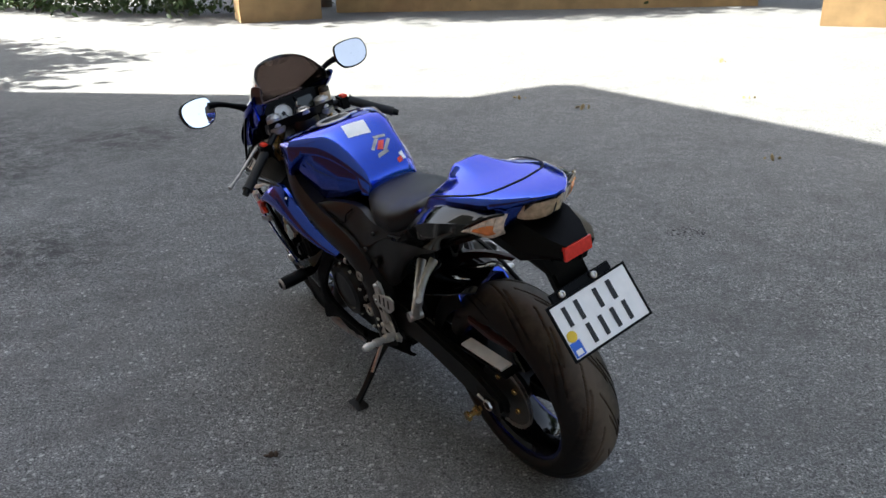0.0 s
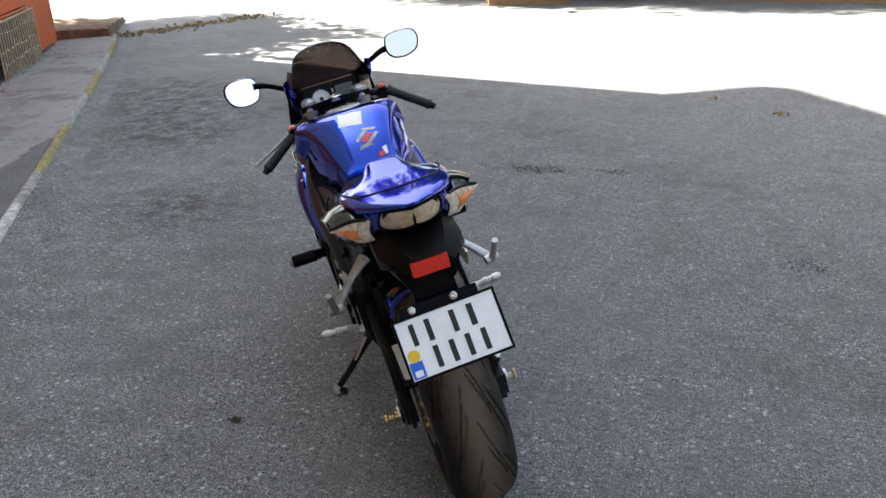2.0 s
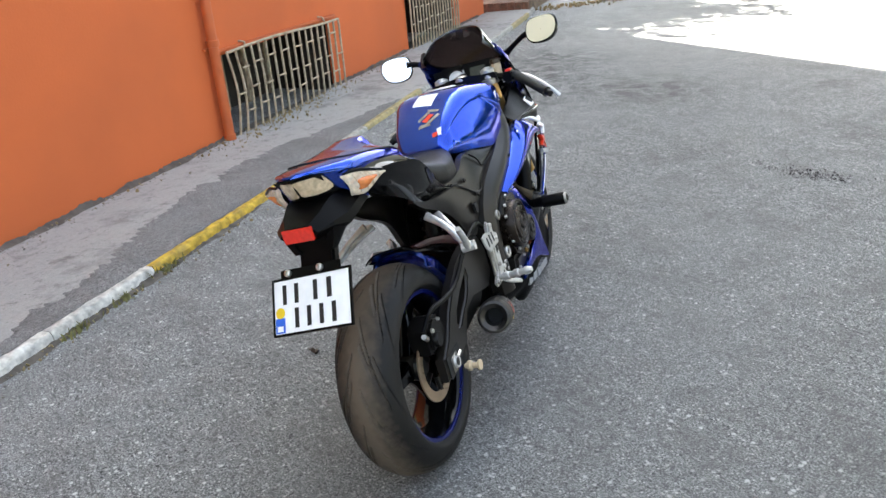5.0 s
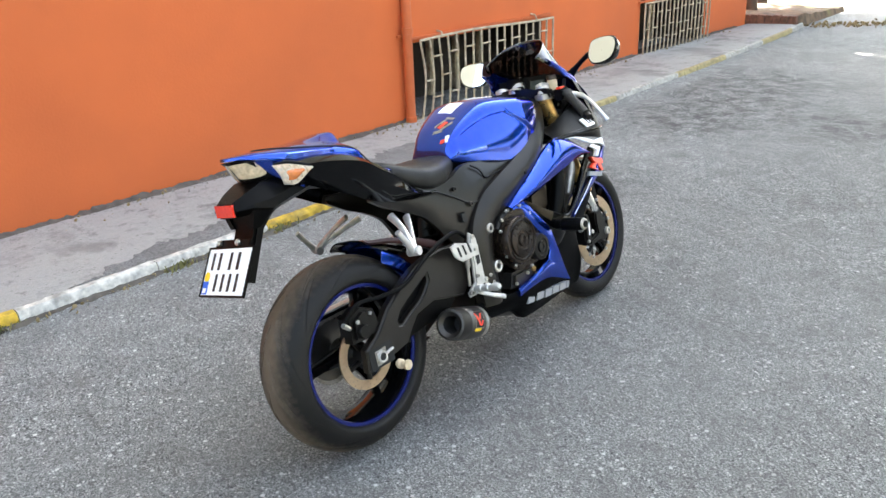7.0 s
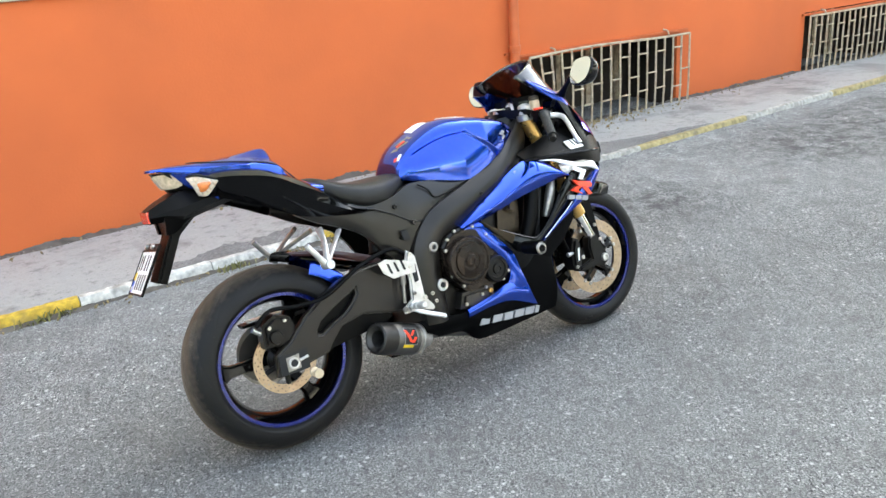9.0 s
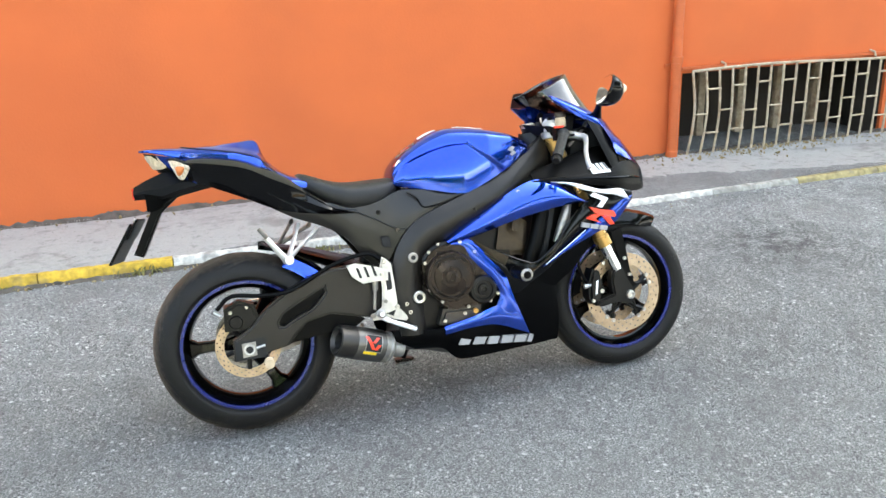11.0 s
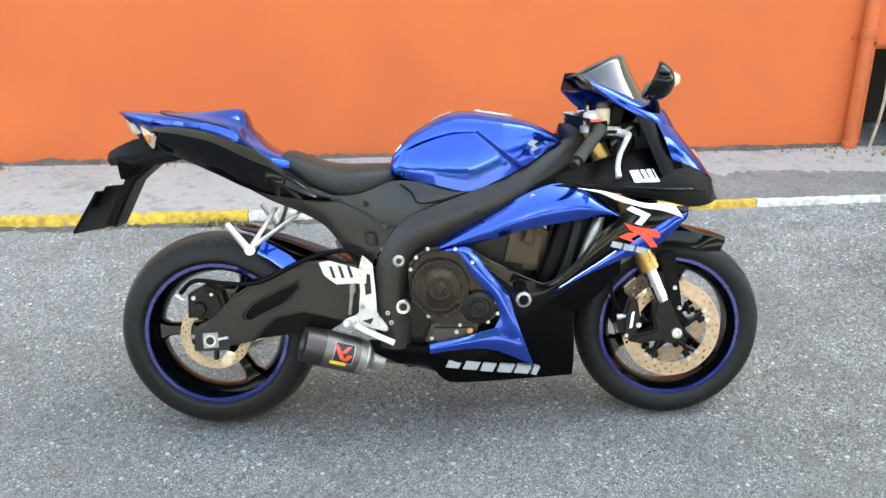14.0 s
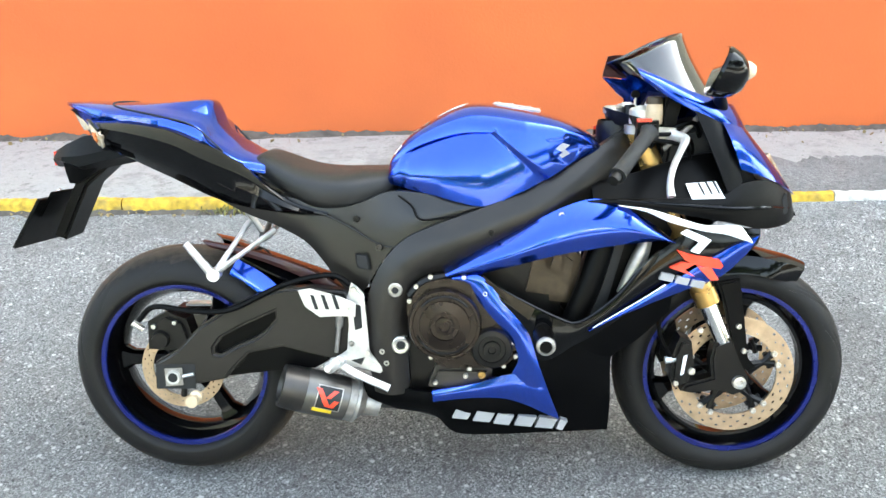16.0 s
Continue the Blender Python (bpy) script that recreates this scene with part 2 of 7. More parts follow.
def paved(name, rough, layers, gutter=0.0, stains=()):
    m = bpy.data.materials.new(name)
    m.use_nodes = True
    nt = m.node_tree
    b = nt.nodes["Principled BSDF"]
    tc = nt.nodes.new("ShaderNodeTexCoord")

    def noise_tex(scale, detail, rough=0.6):
        n = nt.nodes.new("ShaderNodeTexNoise")
        n.inputs["Scale"].default_value, n.inputs["Detail"].default_value, n.inputs["Roughness"].default_value = scale, detail, rough
        nt.links.new(tc.outputs["Object"], n.inputs["Vector"])
        return n.outputs["Fac"]

    def ranged(value, a, b_, c, d):
        r = nt.nodes.new("ShaderNodeMapRange")
        for key, v in (("From Min", a), ("From Max", b_), ("To Min", c), ("To Max", d)):
            r.inputs[key].default_value = v
        nt.links.new(value, r.inputs["Value"])
        return r.outputs[0]

    def mixed(fac, a, b_):
        x = nt.nodes.new("ShaderNodeMix")
        x.data_type = "RGBA"
        nt.links.new(fac, x.inputs[0])
        for i, v in ((6, a), (7, b_)):
            if isinstance(v, tuple):
                x.inputs[i].default_value = (*v, 1)
            else:
                nt.links.new(v, x.inputs[i])
        return x.outputs[2]

    c = None
    for scale, detail, soft, lo, hi, amount, colour in layers:
        if scale < 0:
            vor = nt.nodes.new("ShaderNodeTexVoronoi")
            vor.inputs["Scale"].default_value = -scale
            nt.links.new(tc.outputs["Object"], vor.inputs["Vector"])
            stones = nt.nodes.new("ShaderNodeMath")
            stones.operation = "MULTIPLY"
            nt.links.new(ranged(vor.outputs["Distance"], 0.24, 0.42, 1, 0), stones.inputs[0])
            sep = nt.nodes.new("ShaderNodeSeparateColor")
            nt.links.new(vor.outputs["Color"], sep.inputs[0])
            nt.links.new(ranged(sep.outputs[0], lo, hi, 0, amount), stones.inputs[1])
            c = mixed(stones.outputs[0], c, colour)
        else:
            c = mixed(ranged(noise_tex(scale, detail, soft), lo, hi, 0, amount), colour if c is None else c, colour if c is not None else GRIT)
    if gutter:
        # brightening put into the colour towards the kerb, where the ground rendered too dark
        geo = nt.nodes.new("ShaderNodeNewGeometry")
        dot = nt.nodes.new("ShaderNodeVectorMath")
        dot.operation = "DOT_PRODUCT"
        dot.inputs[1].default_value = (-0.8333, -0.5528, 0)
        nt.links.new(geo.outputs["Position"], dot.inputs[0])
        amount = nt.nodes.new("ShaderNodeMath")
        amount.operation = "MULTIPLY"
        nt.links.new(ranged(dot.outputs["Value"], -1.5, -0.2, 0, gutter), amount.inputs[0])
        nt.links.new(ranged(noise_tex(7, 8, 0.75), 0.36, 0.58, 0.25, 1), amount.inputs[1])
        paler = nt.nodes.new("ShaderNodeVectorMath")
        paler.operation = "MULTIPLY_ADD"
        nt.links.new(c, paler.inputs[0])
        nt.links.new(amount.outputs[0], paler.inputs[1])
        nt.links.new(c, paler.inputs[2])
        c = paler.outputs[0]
    for x, y, r in stains:
        # broad dark oil stains with ragged edges
        near = nt.nodes.new("ShaderNodeVectorMath")
        near.operation = "DISTANCE"
        near.inputs[1].default_value = (x, y, 0)
        nt.links.new(tc.outputs["Object"], near.inputs[0])
        ragged = nt.nodes.new("ShaderNodeMath")
        ragged.operation = "MULTIPLY"
        nt.links.new(ranged(near.outputs["Value"], r * 0.3, r * 1.3, 0.8, 0), ragged.inputs[0])
        nt.links.new(ranged(noise_tex(6, 8, 0.8), 0.44, 0.58, 0.1, 1), ragged.inputs[1])
        c = mixed(ragged.outputs[0], c, (0.026, 0.0245, 0.0235))
    nt.links.new(c, b.inputs["Base Color"])
    b.inputs["Roughness"].default_value = 0.85
    bump = nt.nodes.new("ShaderNodeBump")
    bump.inputs["Strength"].default_value, bump.inputs["Distance"].default_value = rough, 0.006
    nt.links.new(noise_tex(95, 5, 0.7), bump.inputs["Height"])
    nt.links.new(bump.outputs[0], b.inputs["Normal"])
    return m


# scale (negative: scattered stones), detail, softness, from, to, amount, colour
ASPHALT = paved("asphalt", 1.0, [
    (150, 4, 0.85, 0.42, 0.60, 1.0, (0.022, 0.0215, 0.021)),
    (48, 5, 0.8, 0.49, 0.60, 0.75, (0.032, 0.0315, 0.0305)),
    (-88, 0, 0, 0.70, 0.94, 0.95, (0.44, 0.435, 0.41)),
    (-46, 0, 0, 0.89, 0.97, 0.85, (0.48, 0.475, 0.45)),
    (-70, 0, 0, 0.16, 0.04, 1.0, (0.010, 0.010, 0.010)),
    (14, 7, 0.75, 0.46, 0.68, 0.5, (0.040, 0.0355, 0.0345)),
    (3.6, 7, 0.7, 0.47, 0.68, 0.45, (0.050, 0.0435, 0.042)),
    (1.1, 8, 0.7, 0.52, 0.68, 0.42, (0.036, 0.0325, 0.0305)),
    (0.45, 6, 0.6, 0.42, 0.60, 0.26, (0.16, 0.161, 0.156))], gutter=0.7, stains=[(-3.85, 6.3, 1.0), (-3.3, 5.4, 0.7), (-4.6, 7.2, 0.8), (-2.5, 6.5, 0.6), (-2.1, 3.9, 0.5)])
PATCH = paved("old_pavement_patch", 0.7, [
    (140, 4, 0.8, 0.38, 0.62, 1.0, (0.068, 0.0646, 0.0612)),
    (40, 6, 0.75, 0.45, 0.65, 0.6, (0.0578, 0.0544, 0.051)),
    (-60, 0, 0, 0.86, 1.0, 0.8, (0.286, 0.272, 0.252)),
    (3, 7, 0.7, 0.45, 0.65, 0.6, (0.0952, 0.0898, 0.085))])
CONCRETE = paved("pavement_concrete", 0.6, [
    (120, 4, 0.8, 0.35, 0.65, 1.0, (0.258, 0.248, 0.228)),
    (30, 6, 0.75, 0.35, 0.75, 0.7, (0.394, 0.377, 0.347)),
    (9, 8, 0.75, 0.54, 0.66, 0.75, (0.116, 0.109, 0.0986)),
    (1.3, 8, 0.7, 0.53, 0.62, 0.7, (0.109, 0.103, 0.0952)),
    (0.7, 4, 0.6, 0.45, 0.65, 0.5, (0.367, 0.354, 0.326)),
    (-60, 0, 0, 0.9, 1.0, 0.8, (0.0816, 0.0748, 0.0612))])


# ---- mesh tools ----
def spline(pts, n):
    """n points along a smooth curve through pts (of two or three numbers each)."""
    p = np.array(pts, float)
    if len(p) == 2:
        return [p[0] + (p[1] - p[0]) * t for t in np.linspace(0, 1, n)]
    q = np.vstack([2 * p[0] - p[1], p, 2 * p[-1] - p[-2]])
    length = np.concatenate([[0], np.cumsum(np.maximum(1e-6, np.linalg.norm(np.diff(p, axis=0), axis=1)))])
    out = []
    for s in np.linspace(0, length[-1], n):
        i = min(int(np.searchsorted(length, s, "right")) - 1, len(p) - 2)
        t = (s - length[i]) / (length[i + 1] - length[i])
        a, b, c, d = q[i:i + 4]
        out.append(0.5 * (2 * b + (c - a) * t + (2 * a - 5 * b + 4 * c - d) * t * t + (3 * b - a - 3 * c + d) * t ** 3))
    return out


def skin(rows, ring=False, caps=False, bm=None):
    """A surface through rows of points; ring closes every row on itself."""
    bm = bm or bmesh.new()
    vs = [[bm.verts.new(p) for p in row] for row in rows]
    n = len(vs[0])
    for a, b in zip(vs, vs[1:]):
        for i in range(n if ring else n - 1):
            j = (i + 1) % n
            try:
                bm.faces.new((a[i], a[j], b[j], b[i]))
            except ValueError:
                pass
    if caps:
        for row in (vs[0], vs[-1]):
            try:
                bm.faces.new(row)
            except ValueError:
                pass
    return bm


def tube(pts, r, n=10, steps=0, bm=None, flat=1.0):
    """A round bar along pts; r: one radius or one per point."""
    rr = r if isinstance(r, (list, tuple)) else [r] * len(pts)
    ctrl = [(*p, q) for p, q in zip(pts, rr)]
    way = spline(ctrl, steps) if steps else [np.array(c, float) for c in ctrl]
    pos = [Vector(w[:3]) for w in way]
    rows = []
    side = None
    for i, p in enumerate(pos):
        d = (pos[min(i + 1, len(pos) - 1)] - pos[max(i - 1, 0)]).normalized()
        if side is None:
            side = d.orthogonal().normalized()
        side = (side - d * side.dot(d)).normalized()
        up = d.cross(side)
        rows.append([p + (side * math.cos(a) + up * math.sin(a) * flat) * way[i][3] for a in np.linspace(0, 2 * math.pi, n, endpoint=False)])
    return skin(rows, True, True, bm)


def lathe(profile, c=(0, 0, 0), n=40, arc=(0, 360), bm=None, axis="y"):
    """A turned body round an axis through c; profile: (radius, place along the axis)."""
    whole = arc[1] - arc[0] >= 360
    angles = np.radians(np.linspace(arc[0], arc[1], n, endpoint=not whole))
    rows = []
    for a in angles:
        row = []
        for r, h in profile:
            if axis == "y":
                row.append((c[0] + r * math.cos(a), c[1] + h, c[2] + r * math.sin(a)))
            elif axis == "x":
                row.append((c[0] + h, c[1] + r * math.cos(a), c[2] + r * math.sin(a)))
            else:
                row.append((c[0] + r * math.cos(a), c[1] + r * math.sin(a), c[2] + h))
        rows.append(row)
    if whole:
        rows.append(rows[0])
    bm = skin(rows, False, False, bm)
    bmesh.ops.remove_doubles(bm, verts=bm.verts, dist=1e-5)
    return bm


def slab(outline, y0, y1, bevel=0.004, smooth=0, bm=None):
    """A plate cut to an outline in x and z, between two depths y, with rounded edges."""
    pts = outline
    if smooth:
        pts = [tuple(p) for p in spline(list(outline) + [outline[0]], smooth)[:-1]]
    own = bmesh.new()
    a = [own.verts.new((x, y0, z)) for x, z in pts]
    b = [own.verts.new((x, y1, z)) for x, z in pts]
    own.faces.new(a), own.faces.new(b[::-1])
    for i in range(len(pts)):
        j = (i + 1) % len(pts)
        own.faces.new((a[i], a[j], b[j], b[i]))
    bmesh.ops.recalc_face_normals(own, faces=own.faces)
    if bevel:
        bmesh.ops.bevel(own, geom=[e for e in own.edges if abs(e.verts[0].co.y - e.verts[1].co.y) < 1e-6], offset=bevel, segments=2, affect="EDGES")
    bmesh.ops.triangulate(own, faces=[f for f in own.faces if len(f.verts) > 4])
    if bm is None:
        return own
    me = bpy.data.meshes.new("t")
    own.to_mesh(me)
    bm.from_mesh(me)
    own.free()
    bpy.data.meshes.remove(me)
    return bm


def holed_slab(outline, hole, y0, y1, bevel):
    """A plate as slab makes it, with one opening through it."""
    own = bmesh.new()
    edges = []
    for pts in (outline, hole):
        vs = [own.verts.new((x, y0, z)) for x, z in pts]
        edges += [own.edges.new((vs[i], vs[(i + 1) % len(vs)])) for i in range(len(vs))]
    bmesh.ops.triangle_fill(own, use_beauty=True, edges=edges)
    for v in bmesh.ops.extrude_face_region(own, geom=own.faces[:])["geom"]:
        if isinstance(v, bmesh.types.BMVert):
            v.co.y = y1
    bmesh.ops.recalc_face_normals(own, faces=own.faces)
    rim = [e for e in own.edges if abs(e.verts[0].co.y - e.verts[1].co.y) < 1e-6 and e.calc_face_angle(0) > 1]
    bmesh.ops.bevel(own, geom=rim, offset=bevel, segments=3, affect="EDGES")
    return own


def box(x0, x1, y0, y1, z0, z1, bevel=0.003, bm=None):
    return slab([(x0, z0), (x1, z0), (x1, z1), (x0, z1)], y0, y1, bevel, 0, bm)


def panel(up, lo, side=-1, bulge=0.0, thick=0.006, n=28, m=9):
    """A curved body panel between an upper and a lower edge, each (x, y, z) points for the left side; side -1 mirrors it to the right."""
    u, l = spline(up, n), spline(lo, n)
    outer = []
    for a, b in zip(u, l):
        outer.append([a + (b - a) * v + np.array((0, bulge * math.sin(math.pi * v), 0)) for v in np.linspace(0, 1, m)])
    rows = []
    for row in outer:
        inner = [p - np.array((0, thick, 0)) for p in row]
        rows.append([(p[0], side * p[1], p[2]) for p in row + inner[::-1]])
    return skin(rows, True, True)


SEAT_AT = Vector((0, 0, 0))  # where the group of parts in hand sits on its thing


def part(name, bm, material, parent, label="", sharp=38):
    bmesh.ops.recalc_face_normals(bm, faces=bm.faces)
    bmesh.ops.translate(bm, vec=SEAT_AT, verts=bm.verts)
    me = bpy.data.meshes.new(name)
    bm.to_mesh(me)
    bm.free()
    for p in me.polygons:
        p.use_smooth = True
    me.set_sharp_from_angle(angle=radians(sharp))
    me.materials.append(material)
    ob = new(name, me)
    ob.parent = parent
    if label:
        ob["label"] = label
    return ob


def thing(name, m, label, category, group="", kind=""):
    ob = new(name)
    ob.empty_display_size = 0.1
    ob.matrix_world = m
    return tagged(ob, label, category, group, kind)


# ---- the street: x runs along the orange wall, y towards it ----
STREET = Matrix(((-0.5528, -0.8333, 0, 0), (0.8333, -0.5528, 0, 0), (0, 0, 1, 0), (0, 0, 0, 1)))
WALL_Y, KERB_Y, PAVE_Z, WALL_END, ROOF_Z = 1.665, 0.52, 0.046, 12.67, 11.05
WALL_START, BAND_Z = -5.5, 1.475
GRATES = [(5.13, 7.17, 0.69), (9.20, 11.12, 0.63)]


def fall(s):
    """How far the street drops along the wall."""
    return -0.004 * min(max(s - 4.0, 0.0), 10.0)


def pave(s):
    return PAVE_Z + 0.4 * fall(s) + 0.012 * min(max((s - 4.0) / 4.0, 0.0), 1.0) + 0.004 * min(max(4.0 - s, 0.0), 6.0)


def kerb_y(s):
    """The kerb's front edge, which closes in on the wall further up the street."""
    return float(np.interp(s, [3.5, 5.4, 7.0, 8.8, 10.5, 12.0, 13.2], [KERB_Y, 0.555, 0.60, 0.645, 0.71, 0.79, 0.90]))


def pave_at(s, y):
    """The pavement's height, which falls a little towards the wall."""
    return pave(s) - 0.018 * min(1.0, max(0.0, (y - kerb_y(s)) / (WALL_Y - kerb_y(s))))


def street_thing(name, label, category, kind="structure"):
    return thing(name, STREET, label, category, "", kind)


def setting(name, bm, material, label, category, kind="structure", m=STREET, sharp=38):
    ob = part(name, bm, material, None, "", sharp)
    ob.matrix_world = m
    return tagged(ob, label, category, "", kind)


# ground sheet, gently uneven near the bike, out to the horizon
edges = [-900, -200, -60, -30] + list(np.linspace(-20, 40, 61)) + [60, 200, 900]
rows = []
for y in edges:
    row = []
    for x in [-900, -200, -60, -30] + list(np.linspace(-20, 20, 41)) + [30, 60, 200, 900]:
        s = -0.5528 * x + 0.8333 * y
        near = abs(x) < 20 and -19 < y < 39
        wave = 0.006 * noise.noise((x * 0.35, y * 0.35, 0)) if near and (x + 0.3) ** 2 + (y - 2.5) ** 2 > 4 else 0.0
        row.append((x, y, fall(s) + wave))
    rows.append(row)
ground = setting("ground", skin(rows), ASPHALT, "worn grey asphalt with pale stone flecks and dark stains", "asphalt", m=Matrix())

# the orange wall with its two cellar openings
bm = bmesh.new()
ss = sorted([WALL_START, WALL_END] + [v for g, d in zip(GRATES, (0.05, 0.0)) for v in (g[0] - d, g[1] - 2 * d)])
zs = [-0.3, -0.02, 0.67, BAND_Z]
vs = {(i, j): bm.verts.new((s, WALL_Y, z)) for i, s in enumerate(ss) for j, z in enumerate(zs)}
for i in range(len(ss) - 1):
    for j in range(3):
        if not (j == 1 and i in (1, 3)):
            bm.faces.new((vs[i, j], vs[i + 1, j], vs[i + 1, j + 1], vs[i, j + 1]))
back = bmesh.ops.extrude_face_region(bm, geom=bm.faces[:])
for v in back["geom"]:
    if isinstance(v, bmesh.types.BMVert):
        v.co.y += 0.35
wall = setting("wall_west", bm, ORANGE, "tall orange painted stucco wall with two barred cellar openings", "wall")
setting("wall_west_upper", box(WALL_START, WALL_END, WALL_Y - 0.03, WALL_Y + 0.35, BAND_Z + 0.004, ROOF_Z, 0.004), UPPER, "cream rendered upper storeys above the orange wall", "wall")
setting("wall_north", box(WALL_END - 0.35, WALL_END, WALL_Y + 0.352, WALL_Y + 9, -0.3, ROOF_Z, 0), ORANGE, "orange painted stucco end wall of the building", "wall")
setting("wall_south", box(WALL_START, WALL_START + 0.35, WALL_Y + 0.352, WALL_Y + 9, -0.3, ROOF_Z, 0), ORANGE, "orange painted stucco end wall of the building", "wall")
setting("wall_back", box(WALL_START + 0.4, WALL_END - 0.4, WALL_Y + 8.6, WALL_Y + 8.99, -0.3, ROOF_Z, 0), ORANGE, "orange painted stucco back wall of the building", "wall")
setting("roof", box(WALL_START - 0.3, WALL_END + 0.75, WALL_Y - 0.30, WALL_Y + 9.6, ROOF_Z + 0.004, ROOF_Z + 0.35, 0.02), ROOF, "flat brown roof with a short overhang", "roof")

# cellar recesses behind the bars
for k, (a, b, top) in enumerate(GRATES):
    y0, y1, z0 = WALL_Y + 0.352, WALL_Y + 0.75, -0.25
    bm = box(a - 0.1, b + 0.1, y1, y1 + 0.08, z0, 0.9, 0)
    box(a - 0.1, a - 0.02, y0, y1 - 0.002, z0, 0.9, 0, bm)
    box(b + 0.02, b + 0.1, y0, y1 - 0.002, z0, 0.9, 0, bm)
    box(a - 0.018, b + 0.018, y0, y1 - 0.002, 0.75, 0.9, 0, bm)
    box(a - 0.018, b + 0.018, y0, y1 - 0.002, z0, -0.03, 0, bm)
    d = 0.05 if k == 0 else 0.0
    # dark plates over the orange reveals stand in for the shade inside
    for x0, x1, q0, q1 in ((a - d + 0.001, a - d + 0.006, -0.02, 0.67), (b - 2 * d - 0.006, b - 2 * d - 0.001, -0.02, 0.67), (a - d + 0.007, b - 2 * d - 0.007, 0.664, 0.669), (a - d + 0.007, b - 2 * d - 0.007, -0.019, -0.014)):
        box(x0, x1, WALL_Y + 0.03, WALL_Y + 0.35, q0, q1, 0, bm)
    setting("cellar_recess_%d" % (k + 1), bm, CELLAR, "brown cellar recess behind the bars, its shade put into the colour", "recess")
    for q in range(5):
        x = a + (b - a) * (0.1 + 0.2 * q)
        ob = part("window_post", box(x - 0.035, x + 0.035, y1 - 0.06, y1 - 0.004, -0.026, 0.745, 0.004), GRATE, None)
        ob.matrix_world = STREET
        tagged(ob, "old grey-white wooden cellar window post", "post", "cellar window posts", "structure")

# pavement, worn and patched
xs = np.linspace(-26, 12.8, 160)
rows = [[(x, y, pave_at(x, y) + 0.010 * noise.noise((x * 0.8, y * 2, 3)) - (0.01 if j == 0 else 0)) for j, y in enumerate(np.linspace(kerb_y(x) + 0.060, WALL_Y - 0.002, 9))] for x in xs]
rows = [[(r[0][0], r[0][1], -0.1)] + r + [(r[-1][0], r[-1][1], -0.1)] for r in rows]
setting("pavement", skin(rows, True, True), CONCRETE, "narrow cracked grey concrete pavement along the wall", "pavement")

# a long dark worn patch beside the kerb, with a ragged edge
rows = []
for x in np.linspace(1.45, 6.3, 420):
    reach = float(np.interp(x, [1.45, 1.7, 2.2, 2.6, 3.1, 3.6, 4.4, 5.2, 6.3], [0.02, 0.12, 0.17, 0.27, 0.40, 0.52, 0.50, 0.34, 0.02]))
    reach = max(0.01, reach + 0.10 * noise.noise((x * 2.2, 1, 4)) + 0.08 * noise.noise((x * 9, 2, 4)) + 0.05 * noise.noise((x * 28, 2, 4)))
    ys = [kerb_y(x) + 0.061 + reach * k for k in (0, 0.3, 0.6, 0.85, 1.0)]
    rows.append([(x, y, pave_at(x, y) + 0.010 * noise.noise((x * 0.8, y * 2, 3)) + (0.005 if 0 < k < 4 else 0.0008)) for k, y in enumerate(ys)])
setting("pavement_patch", skin(rows), PATCH, "dark worn patch in the pavement beside the kerb", "pavement")

# dirt heaped thinly against the foot of the wall
rows = []
for x in np.linspace(-1.9, 12.3, 700):
    d = 0.065 + 0.045 * noise.noise((x * 3.1, 0, 7)) + 0.02 * noise.noise((x * 14, 0, 2))
    h = 0.020 + 0.022 * noise.noise((x * 4.3, 5, 7)) + 0.016 * noise.noise((x * 22, 1, 2)) + 0.010 * noise.noise((x * 60, 1, 2))
    z = pave_at(x, WALL_Y)
    rows.append([(x, WALL_Y - 0.003, z + max(h, 0.004)), (x, WALL_Y - 0.003 - d * 0.4, z + max(h, 0.004) * 0.7), (x, WALL_Y - 0.006 - d, z - 0.012), (x, WALL_Y - 0.003, z - 0.012)])
setting("dirt_strip", skin(rows, True, True), DIRT, "grey-brown dirt gathered along the foot of the wall", "dirt", "stuff")

# kerb: painted stones, white and yellow in turn
kerb = street_thing("kerb", "kerb of worn concrete stones painted white and yellow", "kerb")
rng = random.Random(4)


def kerb_stone(x0, x1, material):
    rows = []
    for x in np.linspace(x0 + 0.003, x1 - 0.003, 34):
        j = lambda s: 0.006 * noise.noise((x * 9, s * 7, 1.0)) + 0.006 * noise.noise((x * 37, s * 7, 2.0))
        h = pave(x) + 0.004
        k = kerb_y(x)
        rows.append([(x, k + j(1), -0.15), (x, k + 0.004 + j(2), h - 0.022), (x, k + 0.015 + j(3), h - 0.004 + j(4)), (x, k + 0.034, h + j(5)),
                     (x, k + 0.054, h - 0.002 + j(6)), (x, k + 0.058, -0.15)])
    return part("kerb_stone", skin(rows, True, True), material, kerb)


for i in range(-18, 12):
    a = 1.185 + 1.385 * i
    paint = KERB_WHITE if i % 2 == 0 else KERB_YELLOW
    for h in (0, 1):
        x0, x1 = a + 0.6925 * h, a + 0.6925 * (h + 1)
        if x0 < 12.9:
            worn = KERB_WHITE_WORN if i % 2 == 0 else KERB_YELLOW_WORN
            kerb_stone(x0, min(x1, 13.1), worn if x0 > 4.0 else paint)

